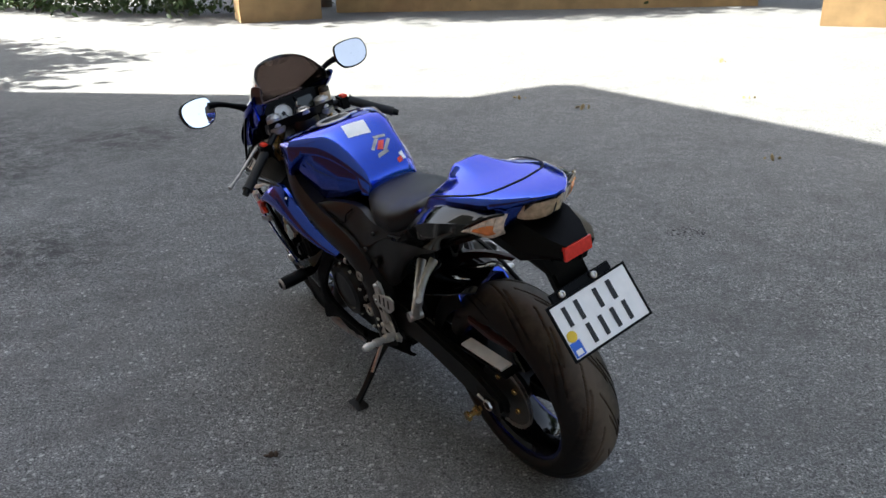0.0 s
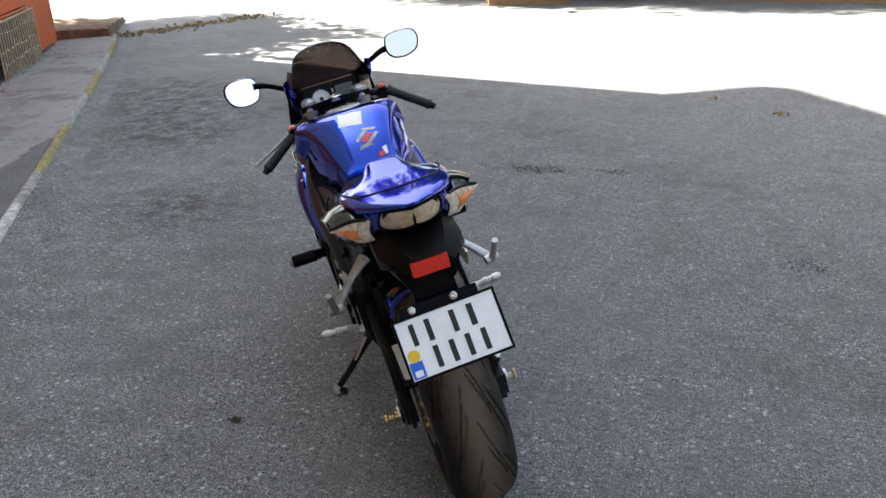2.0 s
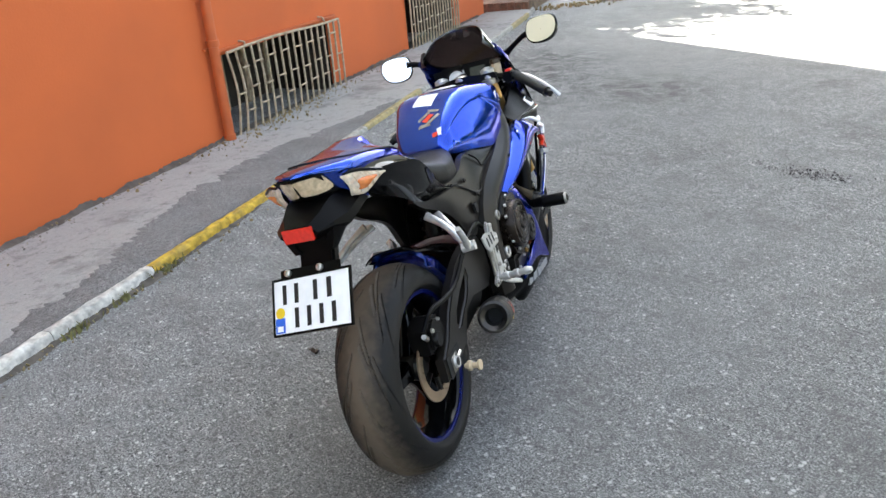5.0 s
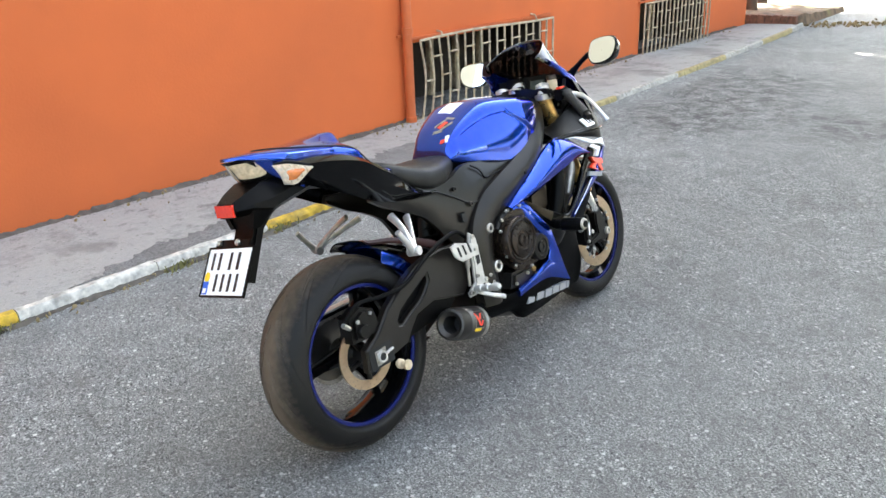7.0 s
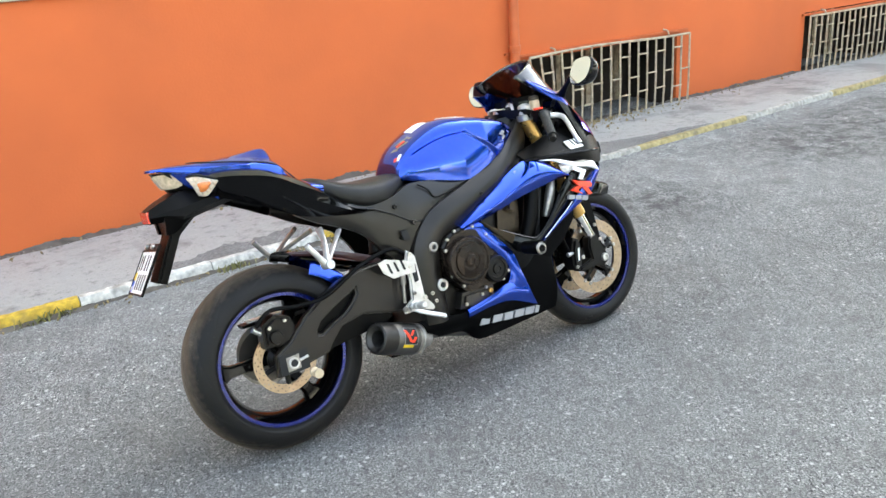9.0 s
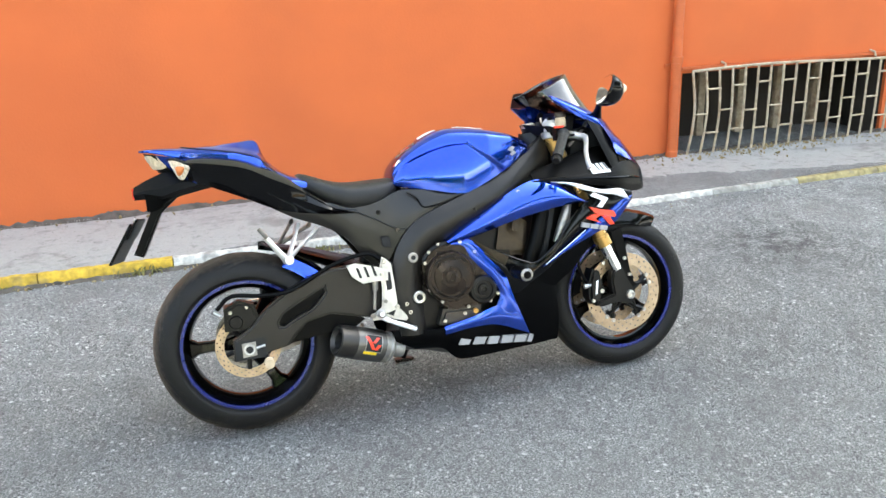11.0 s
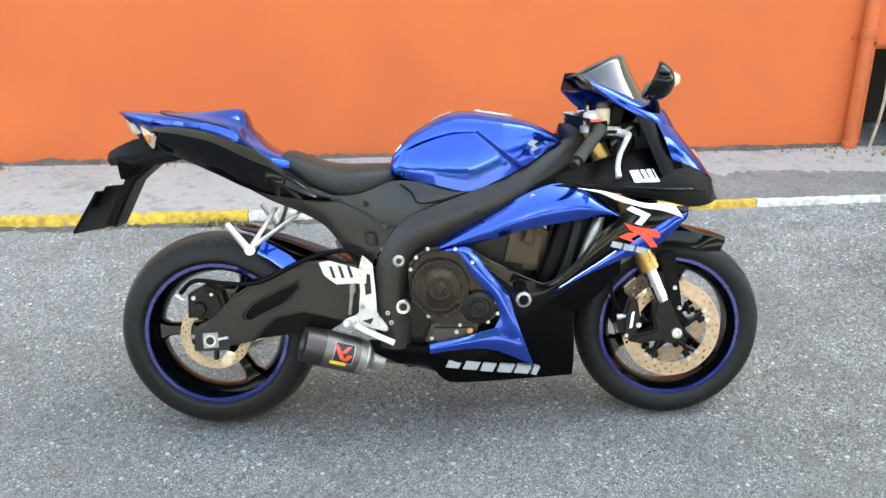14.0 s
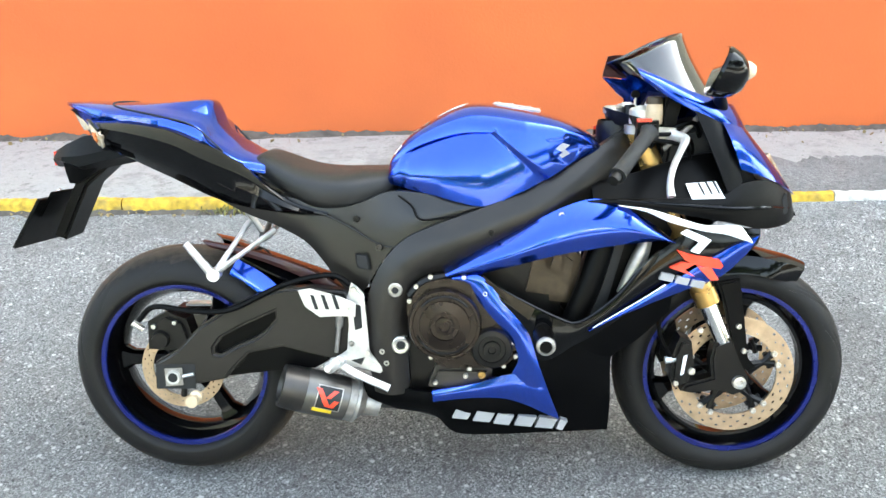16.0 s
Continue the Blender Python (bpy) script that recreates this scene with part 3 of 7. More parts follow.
# a low brick edging with soil behind it where the pavement ends
edging = street_thing("garden_edging", "low weathered brown brick edging across the end of the pavement", "edging")
for k in range(9):
    y = 0.96 + 0.115 * k
    h = 0.15 + 0.02 * noise.noise((k * 1.7, 0, 3))
    part("brick", box(12.82 + 0.012 * noise.noise((k * 2.3, 4, 0)), 12.94, y + 0.004, y + 0.111, -0.05, h, 0.008), BRICK, edging)
rows = []
for x in np.linspace(12.95, 15.6, 40):
    rows.append([(x, y, 0.02 + 0.12 * max(0.0, min(1.0, (y - 0.5) / 0.6)) * max(0.2, 1 - (x - 12.95) / 3.5) + 0.05 * noise.noise((x * 2.5, y * 2.5, 6)) - (0.2 if y < 0.98 else 0)) for y in np.linspace(0.97, 3.6, 34)])
setting("soil_bank", skin(rows), SOIL, "dry brown soil with fallen leaves beyond the pavement", "soil")
# dirt and moss caught along the foot of the kerb
rows = []
for x in np.linspace(-1.2, 3.6, 420):
    d = max(0.004, 0.034 + 0.05 * noise.noise((x * 2.6, 3, 9)) + 0.03 * noise.noise((x * 13, 3, 9)))
    h = max(0.002, 0.014 + 0.014 * noise.noise((x * 3.7, 5, 9)) + 0.010 * noise.noise((x * 25, 5, 9)))
    rows.append([(x, KERB_Y + 0.006, h), (x, KERB_Y - d * 0.35, h * 0.75), (x, KERB_Y - d, -0.006), (x, KERB_Y + 0.006, -0.02)])
setting("gutter_dirt", skin(rows, True, True), DIRT, "grey-brown dirt caught along the foot of the kerb", "dirt", "stuff")
# asphalt laid up against the foot of the kerb
rows = []
for x in np.linspace(2.9, 13.0, 120):
    rise = 0.022 * min(1.0, (x - 2.9) / 1.6) + 0.004 * noise.noise((x * 2, 0, 8))
    k = kerb_y(x)
    rows.append([(x, k - 0.26, fall(x) - 0.01), (x, k - 0.14, fall(x) + rise * 0.35), (x, k - 0.05, fall(x) + rise * 0.85), (x, k + 0.012, fall(x) + rise)])
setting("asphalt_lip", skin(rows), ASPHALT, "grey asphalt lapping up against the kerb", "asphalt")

# downpipe
pipe = street_thing("downpipe", "orange painted round downpipe fixed to the wall", "pipe", "thing")
px, py = 4.985, WALL_Y - 0.058
part("pipe", tube([(px, py, 0.032), (px, py, 10.9)], 0.041, 16), ORANGE_PIPE, pipe)
part("socket", lathe([(0.038, 0), (0.049, 0.003), (0.050, 0.05), (0.038, 0.055)], (px, py, 0.76), 20, axis="z"), ORANGE_PIPE, pipe)
part("socket", lathe([(0.038, 0), (0.047, 0.003), (0.048, 0.06), (0.038, 0.065)], (px, py, 3.2), 20, axis="z"), ORANGE_PIPE, pipe)
part("bracket", box(px - 0.075, px + 0.075, py + 0.03, WALL_Y - 0.001, 0.735, 0.755, 0.002), ORANGE_PIPE, pipe)
part("foot", lathe([(0.038, 0), (0.047, 0.002), (0.047, 0.05), (0.038, 0.055)], (px, py, 0.027), 20, axis="z"), ORANGE_PIPE, pipe)


def window_grate(a, b, top, bent):
    g = street_thing("window_grate", "cream painted steel window grate of thin bars with rust", "grate", "thing")
    g["group"] = "cellar window grates"
    y, z0, z1 = WALL_Y - 0.07, pave_at((a + b) / 2, WALL_Y) + 0.005, top
    sl = lambda x: z1 - 0.0 + (0.015 * math.sin((x - a) * 2.5) if bent else 0)
    part("rail", tube([(x, y, sl(x)) for x in np.linspace(a, b, 12)], 0.012, 6), GRATE, g)
    n = 18
    xs = [a + (b - a) * i / (n - 1) for i in range(n)]
    for i, x in enumerate(xs):
        k = 0.028 * max(0, 1 - i / 5) if bent else 0.0
        part("bar", tube([(x, y, sl(x)), (x + k * 0.6, y - k, 0.62 * z1), (x + k * 0.3, y - k * 0.9, 0.35 * z1), (x - 0.01, y, z0 - 0.005)], 0.0105, 6, 9), GRATE, g)
        if i < n - 1:
            for f in ((0.26, 0.80) if i % 2 else (0.50,)):
                z = z0 + (z1 - z0) * (f + rng.uniform(-0.02, 0.02))
                part("tie", tube([(x + k * 0.4, y - 0.011 - k, z), (xs[i + 1] + k * 0.2, y - 0.011 - k * 0.8, z + rng.uniform(-0.004, 0.004))], 0.0085, 6), GRATE, g)
    for x in (a + 0.3, b - 0.3):
        part("wall_fixing", tube([(x, y, z1 + 0.0), (x, y + 0.02, z1 + 0.04), (x, WALL_Y + 0.02, z1 + 0.05)], 0.009, 6), GRATE, g)
    return g


for k, (a, b, top) in enumerate(GRATES):
    setting("lintel_%d" % (k + 1), box(a - 0.07, b + 0.02, WALL_Y - 0.035, WALL_Y - 0.001, top + 0.005, top + 0.03, 0.006), ORANGE_PIPE, "thin orange painted lip above the cellar grate", "trim")
window_grate(*GRATES[0], True)
window_grate(*GRATES[1], False)


# rubble and dry leaves along the foot of the wall
def litter(name, spots, material, label, category, size, m=STREET):
    bm = bmesh.new()
    for (x, y, z) in spots:
        s = size * rng.uniform(0.4, 1.3)
        mm = Matrix.Translation((x, y, z + s * 0.25)) @ Euler((rng.uniform(0, 3), rng.uniform(0, 3), rng.uniform(0, 6))).to_matrix().to_4x4() @ Matrix.Diagonal((s, s * rng.uniform(0.5, 1), s * rng.uniform(0.2, 0.5), 1))
        bmesh.ops.create_icosphere(bm, subdivisions=1, radius=0.5, matrix=mm)
    return setting(name, bm, material, label, category, "stuff", m)


def along_wall(n, spread, lo=-1.9, hi=12.2, mid=None):
    out = []
    for _ in range(n):
        x = rng.uniform(lo, hi) if mid is None else rng.gauss(mid, 0.7)
        d = abs(rng.gauss(0, spread))
        if d < WALL_Y - kerb_y(x) - 0.15:
            out.append((x, WALL_Y - 0.01 - d, pave_at(x, WALL_Y - d)))
    return out


litter("wall_rubble", along_wall(1500, 0.07) + along_wall(420, 0.13, mid=6.0), STONE_BIT, "small rubble and grit along the foot of the wall", "rubble", 0.013)
litter("wall_leaves", along_wall(170, 0.1) + along_wall(300, 0.15, mid=5.9), DRY_LEAF, "dry leaves gathered along the foot of the wall", "leaves", 0.026)
litter("gutter_grit", [(rng.uniform(-3, 5), KERB_Y - abs(rng.gauss(0, 0.05)), 0) for _ in range(260)], STONE_BIT, "grit in the gutter along the kerb", "grit", 0.014)
litter("gutter_leaves", [(rng.uniform(-1.5, 4.5), KERB_Y - abs(rng.gauss(0, 0.035)), 0) for _ in range(190)], DRY_LEAF, "small dry leaves and straw in the gutter", "leaves", 0.022)
litter("road_flecks", [(rng.uniform(-4, 5), rng.uniform(-0.5, 9), 0.0) for _ in range(260)], STONE_BIT, "loose pale stone chips on the asphalt", "grit", 0.010, Matrix())
litter("edge_litter", [(13.2 + 4.2 * q + rng.gauss(0, 0.16), 0.9 - 4.6 * q + rng.gauss(0, 0.16), fall(14) + 0.005) for q in (0.5 * rng.random() for _ in range(420))], DRY_LEAF, "brown leaves and soil along the far edge of the asphalt", "leaves", 0.05)
litter("twig", [(-0.59, 2.027, 0.0), (-0.575, 2.03, 0.0), (-0.562, 2.034, 0.0)], BARK, "short dark twig on the asphalt", "twig", 0.028, Matrix())
for x, y in ((1.31, 7.06), (2.3, 5.25), (0.8, 7.6), (3.4, 9.4), (2.9, 7.3)):
    litter("fallen_leaf", [(x, y, 0.0), (x + 0.06, y + 0.02, 0.0), (x - 0.04, y + 0.03, 0)], DRY_LEAF, "curled yellow leaves lying on the asphalt", "leaf", 0.06, Matrix())


litter("asphalt_crumbs", [(cx + rng.gauss(0, sx), cy + rng.gauss(0, sy), 0.0) for cx, cy, sx, sy, n in ((-0.26, 5.13, 0.16, 0.06, 420), (0.25, 5.2, 0.07, 0.04, 130), (1.32, 3.9, 0.06, 0.05, 90)) for _ in range(n)], CRUMB, "dark broken crumbs of asphalt in a worn spot", "crumbs", 0.009, Matrix())


def weed(x, y, z, size):
    bm = bmesh.new()
    for _ in range(45):
        a, r = rng.uniform(0, 6.28), rng.uniform(0, size)
        p = Vector((r * math.cos(a) * 1.8, r * math.sin(a) * 0.5, 0))
        tip = p + Vector((rng.uniform(-1, 1) * 0.5, rng.uniform(-1, 1) * 0.4, rng.uniform(0.3, 1))) * size * 0.7
        w = Vector((-math.sin(a), math.cos(a), 0)) * 0.004
        mid = (p + tip) / 2 + Vector((0, 0, size * 0.12))
        v = [bm.verts.new(q) for q in (p - w, p + w, mid + w * 1.2, tip, mid - w * 1.2)]
        bm.faces.new(v)
    ob = part("weed", bm, WEED, None)
    ob.matrix_world = STREET @ Matrix.Translation((x, y, z))
    tagged(ob, "small yellow-green weed growing at the kerb", "weed", "weeds along the kerb", "stuff")


for x, dy, s in ((1.0, -0.02, 0.085), (1.12, 0.0, 0.06), (2.01, -0.02, 0.08), (2.31, -0.02, 0.07), (2.64, -0.02, 0.09), (4.69, -0.01, 0.05), (4.4, -0.01, 0.04), (0.35, 0, 0.05), (6.0, 0, 0.04), (8.2, -0.01, 0.05), (9.6, 0, 0.05), (10.8, 0, 0.06), (11.8, 0, 0.07)):
    weed(x, kerb_y(x) + dy, fall(x) - 0.005, s)


# ---- far side of the sunlit yard ----
def tree(m, seed, leaf=0.1, per=150):
    r = random.Random(seed)
    t = thing("tree", m, "broad-leaved tree with a grey-brown trunk and green crown", "tree", "trees round the yard")
    bm = tube([(0, 0, -0.05), (0.05, 0.02, 1.2), (0.0, 0.1, 2.6), (0.1, 0.1, 4.2)], [0.2, 0.15, 0.12, 0.07], 10, 14)
    tips = []
    for _ in range(11):
        a, up = r.uniform(0, 6.28), r.uniform(0.5, 1.6)
        base = Vector((0.03, 0.06, r.uniform(2.2, 4.0)))
        tip = base + Vector((math.cos(a) * 1.9, math.sin(a) * 1.9, up * 1.3)) * r.uniform(0.6, 1.1)
        tube([base, (base + tip) / 2 + Vector((0, 0, 0.15)), tip], [0.05, 0.03, 0.012], 6, 6, bm)
        tips += [tip, (base * 0.4 + tip * 0.6)]
    part("trunk", bm, BARK, t)
    bm = bmesh.new()
    for tip in tips:
        for _ in range(per):
            p = tip + Vector((r.gauss(0, 0.45), r.gauss(0, 0.45), r.gauss(0, 0.33)))
            e = Euler((r.uniform(-0.9, 0.9), r.uniform(-0.9, 0.9), r.uniform(0, 6.28))).to_matrix()
            s = leaf * r.uniform(0.7, 1.3)
            bm.faces.new([bm.verts.new(p + e @ Vector(q) * s) for q in ((-1, 0, 0), (0, -0.5, 0.1), (1, 0, 0), (0, 0.5, 0.1))])
    part("crown", bm, LEAF, t)
    return t


first_tree = tree(pose(-11.2, 11.9, -0.05, 0, 0, 20) @ Matrix.Diagonal((1.12, 1.12, 1.12, 1)), 3, 0.14, 260)
copy_thing(first_tree, STREET @ pose(14.0, 2.1, 0.05, 0, 0, 140) @ Matrix.Diagonal((0.62, 0.62, 0.55, 1)))
full_tree = tree(pose(14.6, 10.6, 0, 0, 0, 0) @ Matrix.Diagonal((0.95, 0.95, 0.95, 1)), 8, 0.17, 260)
for x, y, z, s in ((-5.6, 18.9, 70, 1.1), (-2.4, 18.6, 160, 1.0), (1.0, 18.4, 250, 1.05), (4.6, 17.7, 310, 1.0), (-9.5, 20.5, 120, 1.2), (8.5, 15.5, 30, 1.0)):
    copy_thing(first_tree, pose(x, y, 0, 0, 0, z) @ Matrix.Diagonal((s, s, s, 1)))


def hedge(x0, y0, x1, y1, h, w, n, seed):
    r = random.Random(seed)
    bm = bmesh.new()
    for _ in range(n):
        t = r.random()
        p = Vector((x0 + (x1 - x0) * t + r.gauss(0, w), y0 + (y1 - y0) * t + r.gauss(0, w), h * r.random() ** 0.8))
        e = Euler((r.uniform(-1.2, 1.2), r.uniform(-1.2, 1.2), r.uniform(0, 6.28))).to_matrix()
        s = r.uniform(0.05, 0.11)
        bm.faces.new([bm.verts.new(p + e @ Vector(q) * s) for q in ((-1, 0, 0), (0, -0.5, 0.1), (1, 0, 0), (0, 0.5, 0.1))])
    ob = part("hedge", bm, LEAF, None)
    tagged(ob, "dense dark green shrubs beyond the sunlit yard", "shrubs", "", "stuff")


hedge(-11, 20.5, -4.2, 17.0, 1.6, 0.4, 9000, 1)
hedge(-1.8, 18.0, 6.5, 16.9, 1.3, 0.3, 7000, 2)


def low_wall(x0, y0, x1, y1, h, thick, name, label):
    d = Vector((x1 - x0, y1 - y0, 0))
    bm = box(0, d.length, 0, thick, -0.1, h, 0.03)
    box(-0.04, d.length + 0.04, -0.05, thick + 0.05, h + 0.004, h + 0.09, 0.02, bm)
    ob = part(name, bm, OCHRE, None)
    ob.matrix_world = pose(x0, y0, 0, 0, 0, math.degrees(math.atan2(d.y, d.x)))
    tagged(ob, label, "wall", "", "structure")


low_wall(-3.55, 15.5, -2.1, 16.0, 1.4, 1.0, "gate_pier", "ochre rendered masonry gate pier at the yard's edge")
low_wall(-1.95, 17.1, 6.3, 16.0, 0.3, 0.3, "yard_wall", "low ochre garden wall in the shade of trees")
low_wall(5.95, 12.6, 7.6, 11.7, 1.3, 1.0, "gate_pier", "ochre rendered masonry pier beside the sunlit yard")


# trees, hedges and a plain sunlit building added out of view to close the place
for k in range(8):
    x, y = 13.4 + 1.2 * math.sin(k * 2.1) + 0.2 * k, 6.5 - 3.0 * k
    s = 0.85 + 0.12 * math.sin(k * 1.7)
    copy_thing(full_tree, pose(x, y, 0, 0, 0, 47 * k) @ Matrix.Diagonal((s, s, s, 1)))
for k in range(6):
    copy_thing(full_tree, pose(-4.5 + 3.4 * k, -17.5 - 0.8 * math.sin(2 * k), 0, 0, 0, 61 * k) @ Matrix.Diagonal((1.2, 1.2, 1.2, 1)))
hedge(-6, -18.5, 15, -19.5, 2.2, 0.6, 9000, 6)
# tall unseen hedge added to keep low light off the ground under the bike
hedge(12.6, 11.0, 14.6, -22, 3.4, 0.6, 24000, 5)
# unseen building, added so that mirrors and paint reflect something bright
house = street_thing("reflection_building", "pale rendered building with dark windows, added unseen across the yard for reflections", "building", "thing")
xs, zs, skip = [-22.0], [-0.2], set()
for i in range(9):
    xs += [-20.6 + 3.1 * i, -19.2 + 3.1 * i]
for j in range(2):
    zs += [1.0 + 3.0 * j, 2.4 + 3.0 * j]
xs, zs = xs + [6.6], zs + [6.3]
bm = bmesh.new()
vs = {(i, j): bm.verts.new((x, -18.0, z)) for i, x in enumerate(xs) for j, z in enumerate(zs)}
for i in range(len(xs) - 1):
    for j in range(len(zs) - 1):
        if not (i % 2 and j % 2):
            bm.faces.new((vs[i, j], vs[i + 1, j], vs[i + 1, j + 1], vs[i, j + 1]))
for v in bmesh.ops.extrude_face_region(bm, geom=bm.faces[:])["geom"]:
    if isinstance(v, bmesh.types.BMVert):
        v.co.y -= 0.3
part("wall", bm, PALE, house)
part("roof", box(-22.0, 6.6, -26.0, -18.0, 6.304, 6.5, 0.02), PALE, house)
part("side_wall", box(6.25, 6.6, -26.0, -18.304, -0.2, 6.3, 0), PALE, house)
for i in range(9):
    for j in range(2):
        part("window", box(-20.59 + 3.1 * i, -19.21 + 3.1 * i, -18.22, -18.18, 1.01 + 3.0 * j, 2.39 + 3.0 * j, 0), DARK_GLASS, house)


# ---- the motorcycle: x ahead, y to its left, z up from the rear tyre's contact; leaning on its side stand ----
BIKE_LEAN = 12.5
bike = thing("motorcycle", pose(0.290, 1.984, 0, 0, 0, 123.4) @ pose(0, 0, 0, -BIKE_LEAN, 0, 0),
             "blue and black sport motorcycle leaning on its side stand outdoors", "motorcycle")
REAR, FRONT = (0.0, 0.0, 0.316), (1.432, 0.0, 0.292)


def bolt(x, y, z, r, parent, side=-1, material=STEEL, h=0.006):
    """A socket-headed bolt whose head looks outward."""
    pr = [(0, -0.002), (r, -0.002), (r, h * 0.7), (r * 0.85, h), (r * 0.5, h), (r * 0.45, h * 0.4), (0, h * 0.4)]
    return part("bolt", lathe([(q, side * w) for q, w in pr], (x, y, z), 12), material, parent)


def tyre(radius, half, bead, parent, grooves, c, n_round, n_across, rubber):
    prof = []
    bulge = half * 1.0
    for v in np.linspace(-1, 1, n_across):
        a = v * math.radians(118)
        if abs(a) <= math.pi / 2:
            y, r = bulge * math.sin(a), radius - half * 0.78 * (1 - math.cos(a))
        else:
            f = (abs(a) - math.pi / 2) / math.radians(28)
            y, r = math.copysign(bulge * (1 - 0.16 * f * f), a), radius - half * 0.78 - (radius - half * 0.78 - bead) * f
        prof.append((y, r, v * 118 / 90))
    rows = []
    for k in range(n_round):
        a = 2 * math.pi * k / n_round
        row = []
        for y, r, v in prof:
            w, depth = abs(v), 0.0
            off = 0.0 if v > 0 else 0.5
            for lo, hi, turns, shift, slope in grooves:
                if lo < w < hi:
                    ph = (a / (2 * math.pi) * turns + shift + off - (w - lo) / (hi - lo) * slope) % 1.0
                    if min(ph, 1 - ph) < 0.011 * turns / 2 / (1 + abs(slope)) * 1.6:
                        depth = 0.005
            row.append((c[0] + (r - depth) * math.cos(a), c[1] + y, c[2] + (r - depth) * math.sin(a)))
        rows.append(row)
    rows.append(rows[0])
    bm = skin(rows)
    bmesh.ops.remove_doubles(bm, verts=bm.verts, dist=1e-5)
    return part("tyre", bm, rubber, parent, "worn black road tyre with curved tread grooves", 60)


def disc(c, y, r_out, r_in, holes, parent):
    """A drilled brake disc: rings of holes cut through a flat ring."""
    bm = bmesh.new()
    n, rings = 96, np.linspace(r_in, r_out, 8)
    t = 0.0025
    vs = {}
    for s, yy in ((0, y - t), (1, y + t)):
        for i in range(n):
            a = 2 * math.pi * i / n
            for j, r in enumerate(rings):
                vs[s, i, j] = bm.verts.new((c[0] + r * math.cos(a), yy, c[2] + r * math.sin(a)))
    hole = lambda i, j: (i % 4 == 0 and j == 1) or (i % 4 == 2 and j == 3) or (i % 4 == 0 and j == 5)
    for i in range(n):
        k = (i + 1) % n
        for j in range(7):
            if holes and hole(i, j):
                continue
            for s in (0, 1):
                bm.faces.new((vs[s, i, j], vs[s, k, j], vs[s, k, j + 1], vs[s, i, j + 1]))
    for i in range(n):
        k = (i + 1) % n
        for j in (0, 7):
            bm.faces.new((vs[0, i, j], vs[0, k, j], vs[1, k, j], vs[1, i, j]))
    return part("brake_disc", bm, DISC, parent, "drilled steel brake disc")


def wheel(name, c, radius, half, rim_half, first, grooves, n_round, n_across, rubber):
    h = rim_half
    rim = [(0.228, -h), (0.229, -h + 0.006), (0.219, -h + 0.014), (0.205, -h + 0.03), (0.196, -0.02), (0.196, 0.02), (0.205, h - 0.03), (0.219, h - 0.014), (0.229, h - 0.006), (0.228, h),
           (0.214, h - 0.002), (0.198, h - 0.03), (0.188, 0.015), (0.188, -0.015), (0.198, -h + 0.03), (0.214, -h + 0.002), (0.228, -h)]
    w = part(name, lathe(rim, c, 96), BLACK_GLOSS, bike, "black cast wheel with a blue rim stripe")
    for s in (-1, 1):
        part("rim_stripe", lathe([(0.2295, s * (h + 0.0005)), (0.2300, s * (h + 0.002)), (0.2135, s * (h + 0.0012)), (0.2115, s * (h - 0.004))], c, 96), RIM_BLUE, w, "blue rim stripe")
    for k in range(3):
        a = math.radians(first + 120 * k)
        d, q = Vector((math.cos(a), 0, math.sin(a))), Vector((-math.sin(a), 0, math.cos(a)))
        rows = []
        for r, wide, deep in ((0.03, 0.036, 0.04), (0.07, 0.026, 0.034), (0.12, 0.02, 0.027), (0.165, 0.022, 0.028), (0.192, 0.04, 0.034)):
            o = Vector(c) + d * r
            rows.append([o + q * (wide * math.cos(t)) + Vector((0, deep * math.sin(t), 0)) * (1.0 if abs(math.sin(t)) < 0.9 else 0.8) for t in np.linspace(0, 2 * math.pi, 14, endpoint=False)])
        part("spoke", skin(rows, True, True), BLACK_GLOSS, w)
    part("hub", lathe([(0, -h * 0.7), (0.03, -h * 0.7), (0.045, -h * 0.5), (0.04, 0), (0.045, h * 0.5), (0.03, h * 0.7), (0, h * 0.7)], c, 28), BLACK_SATIN, w)
    tyre(radius, half, 0.224, w, grooves, c, n_round, n_across, rubber)
    return w


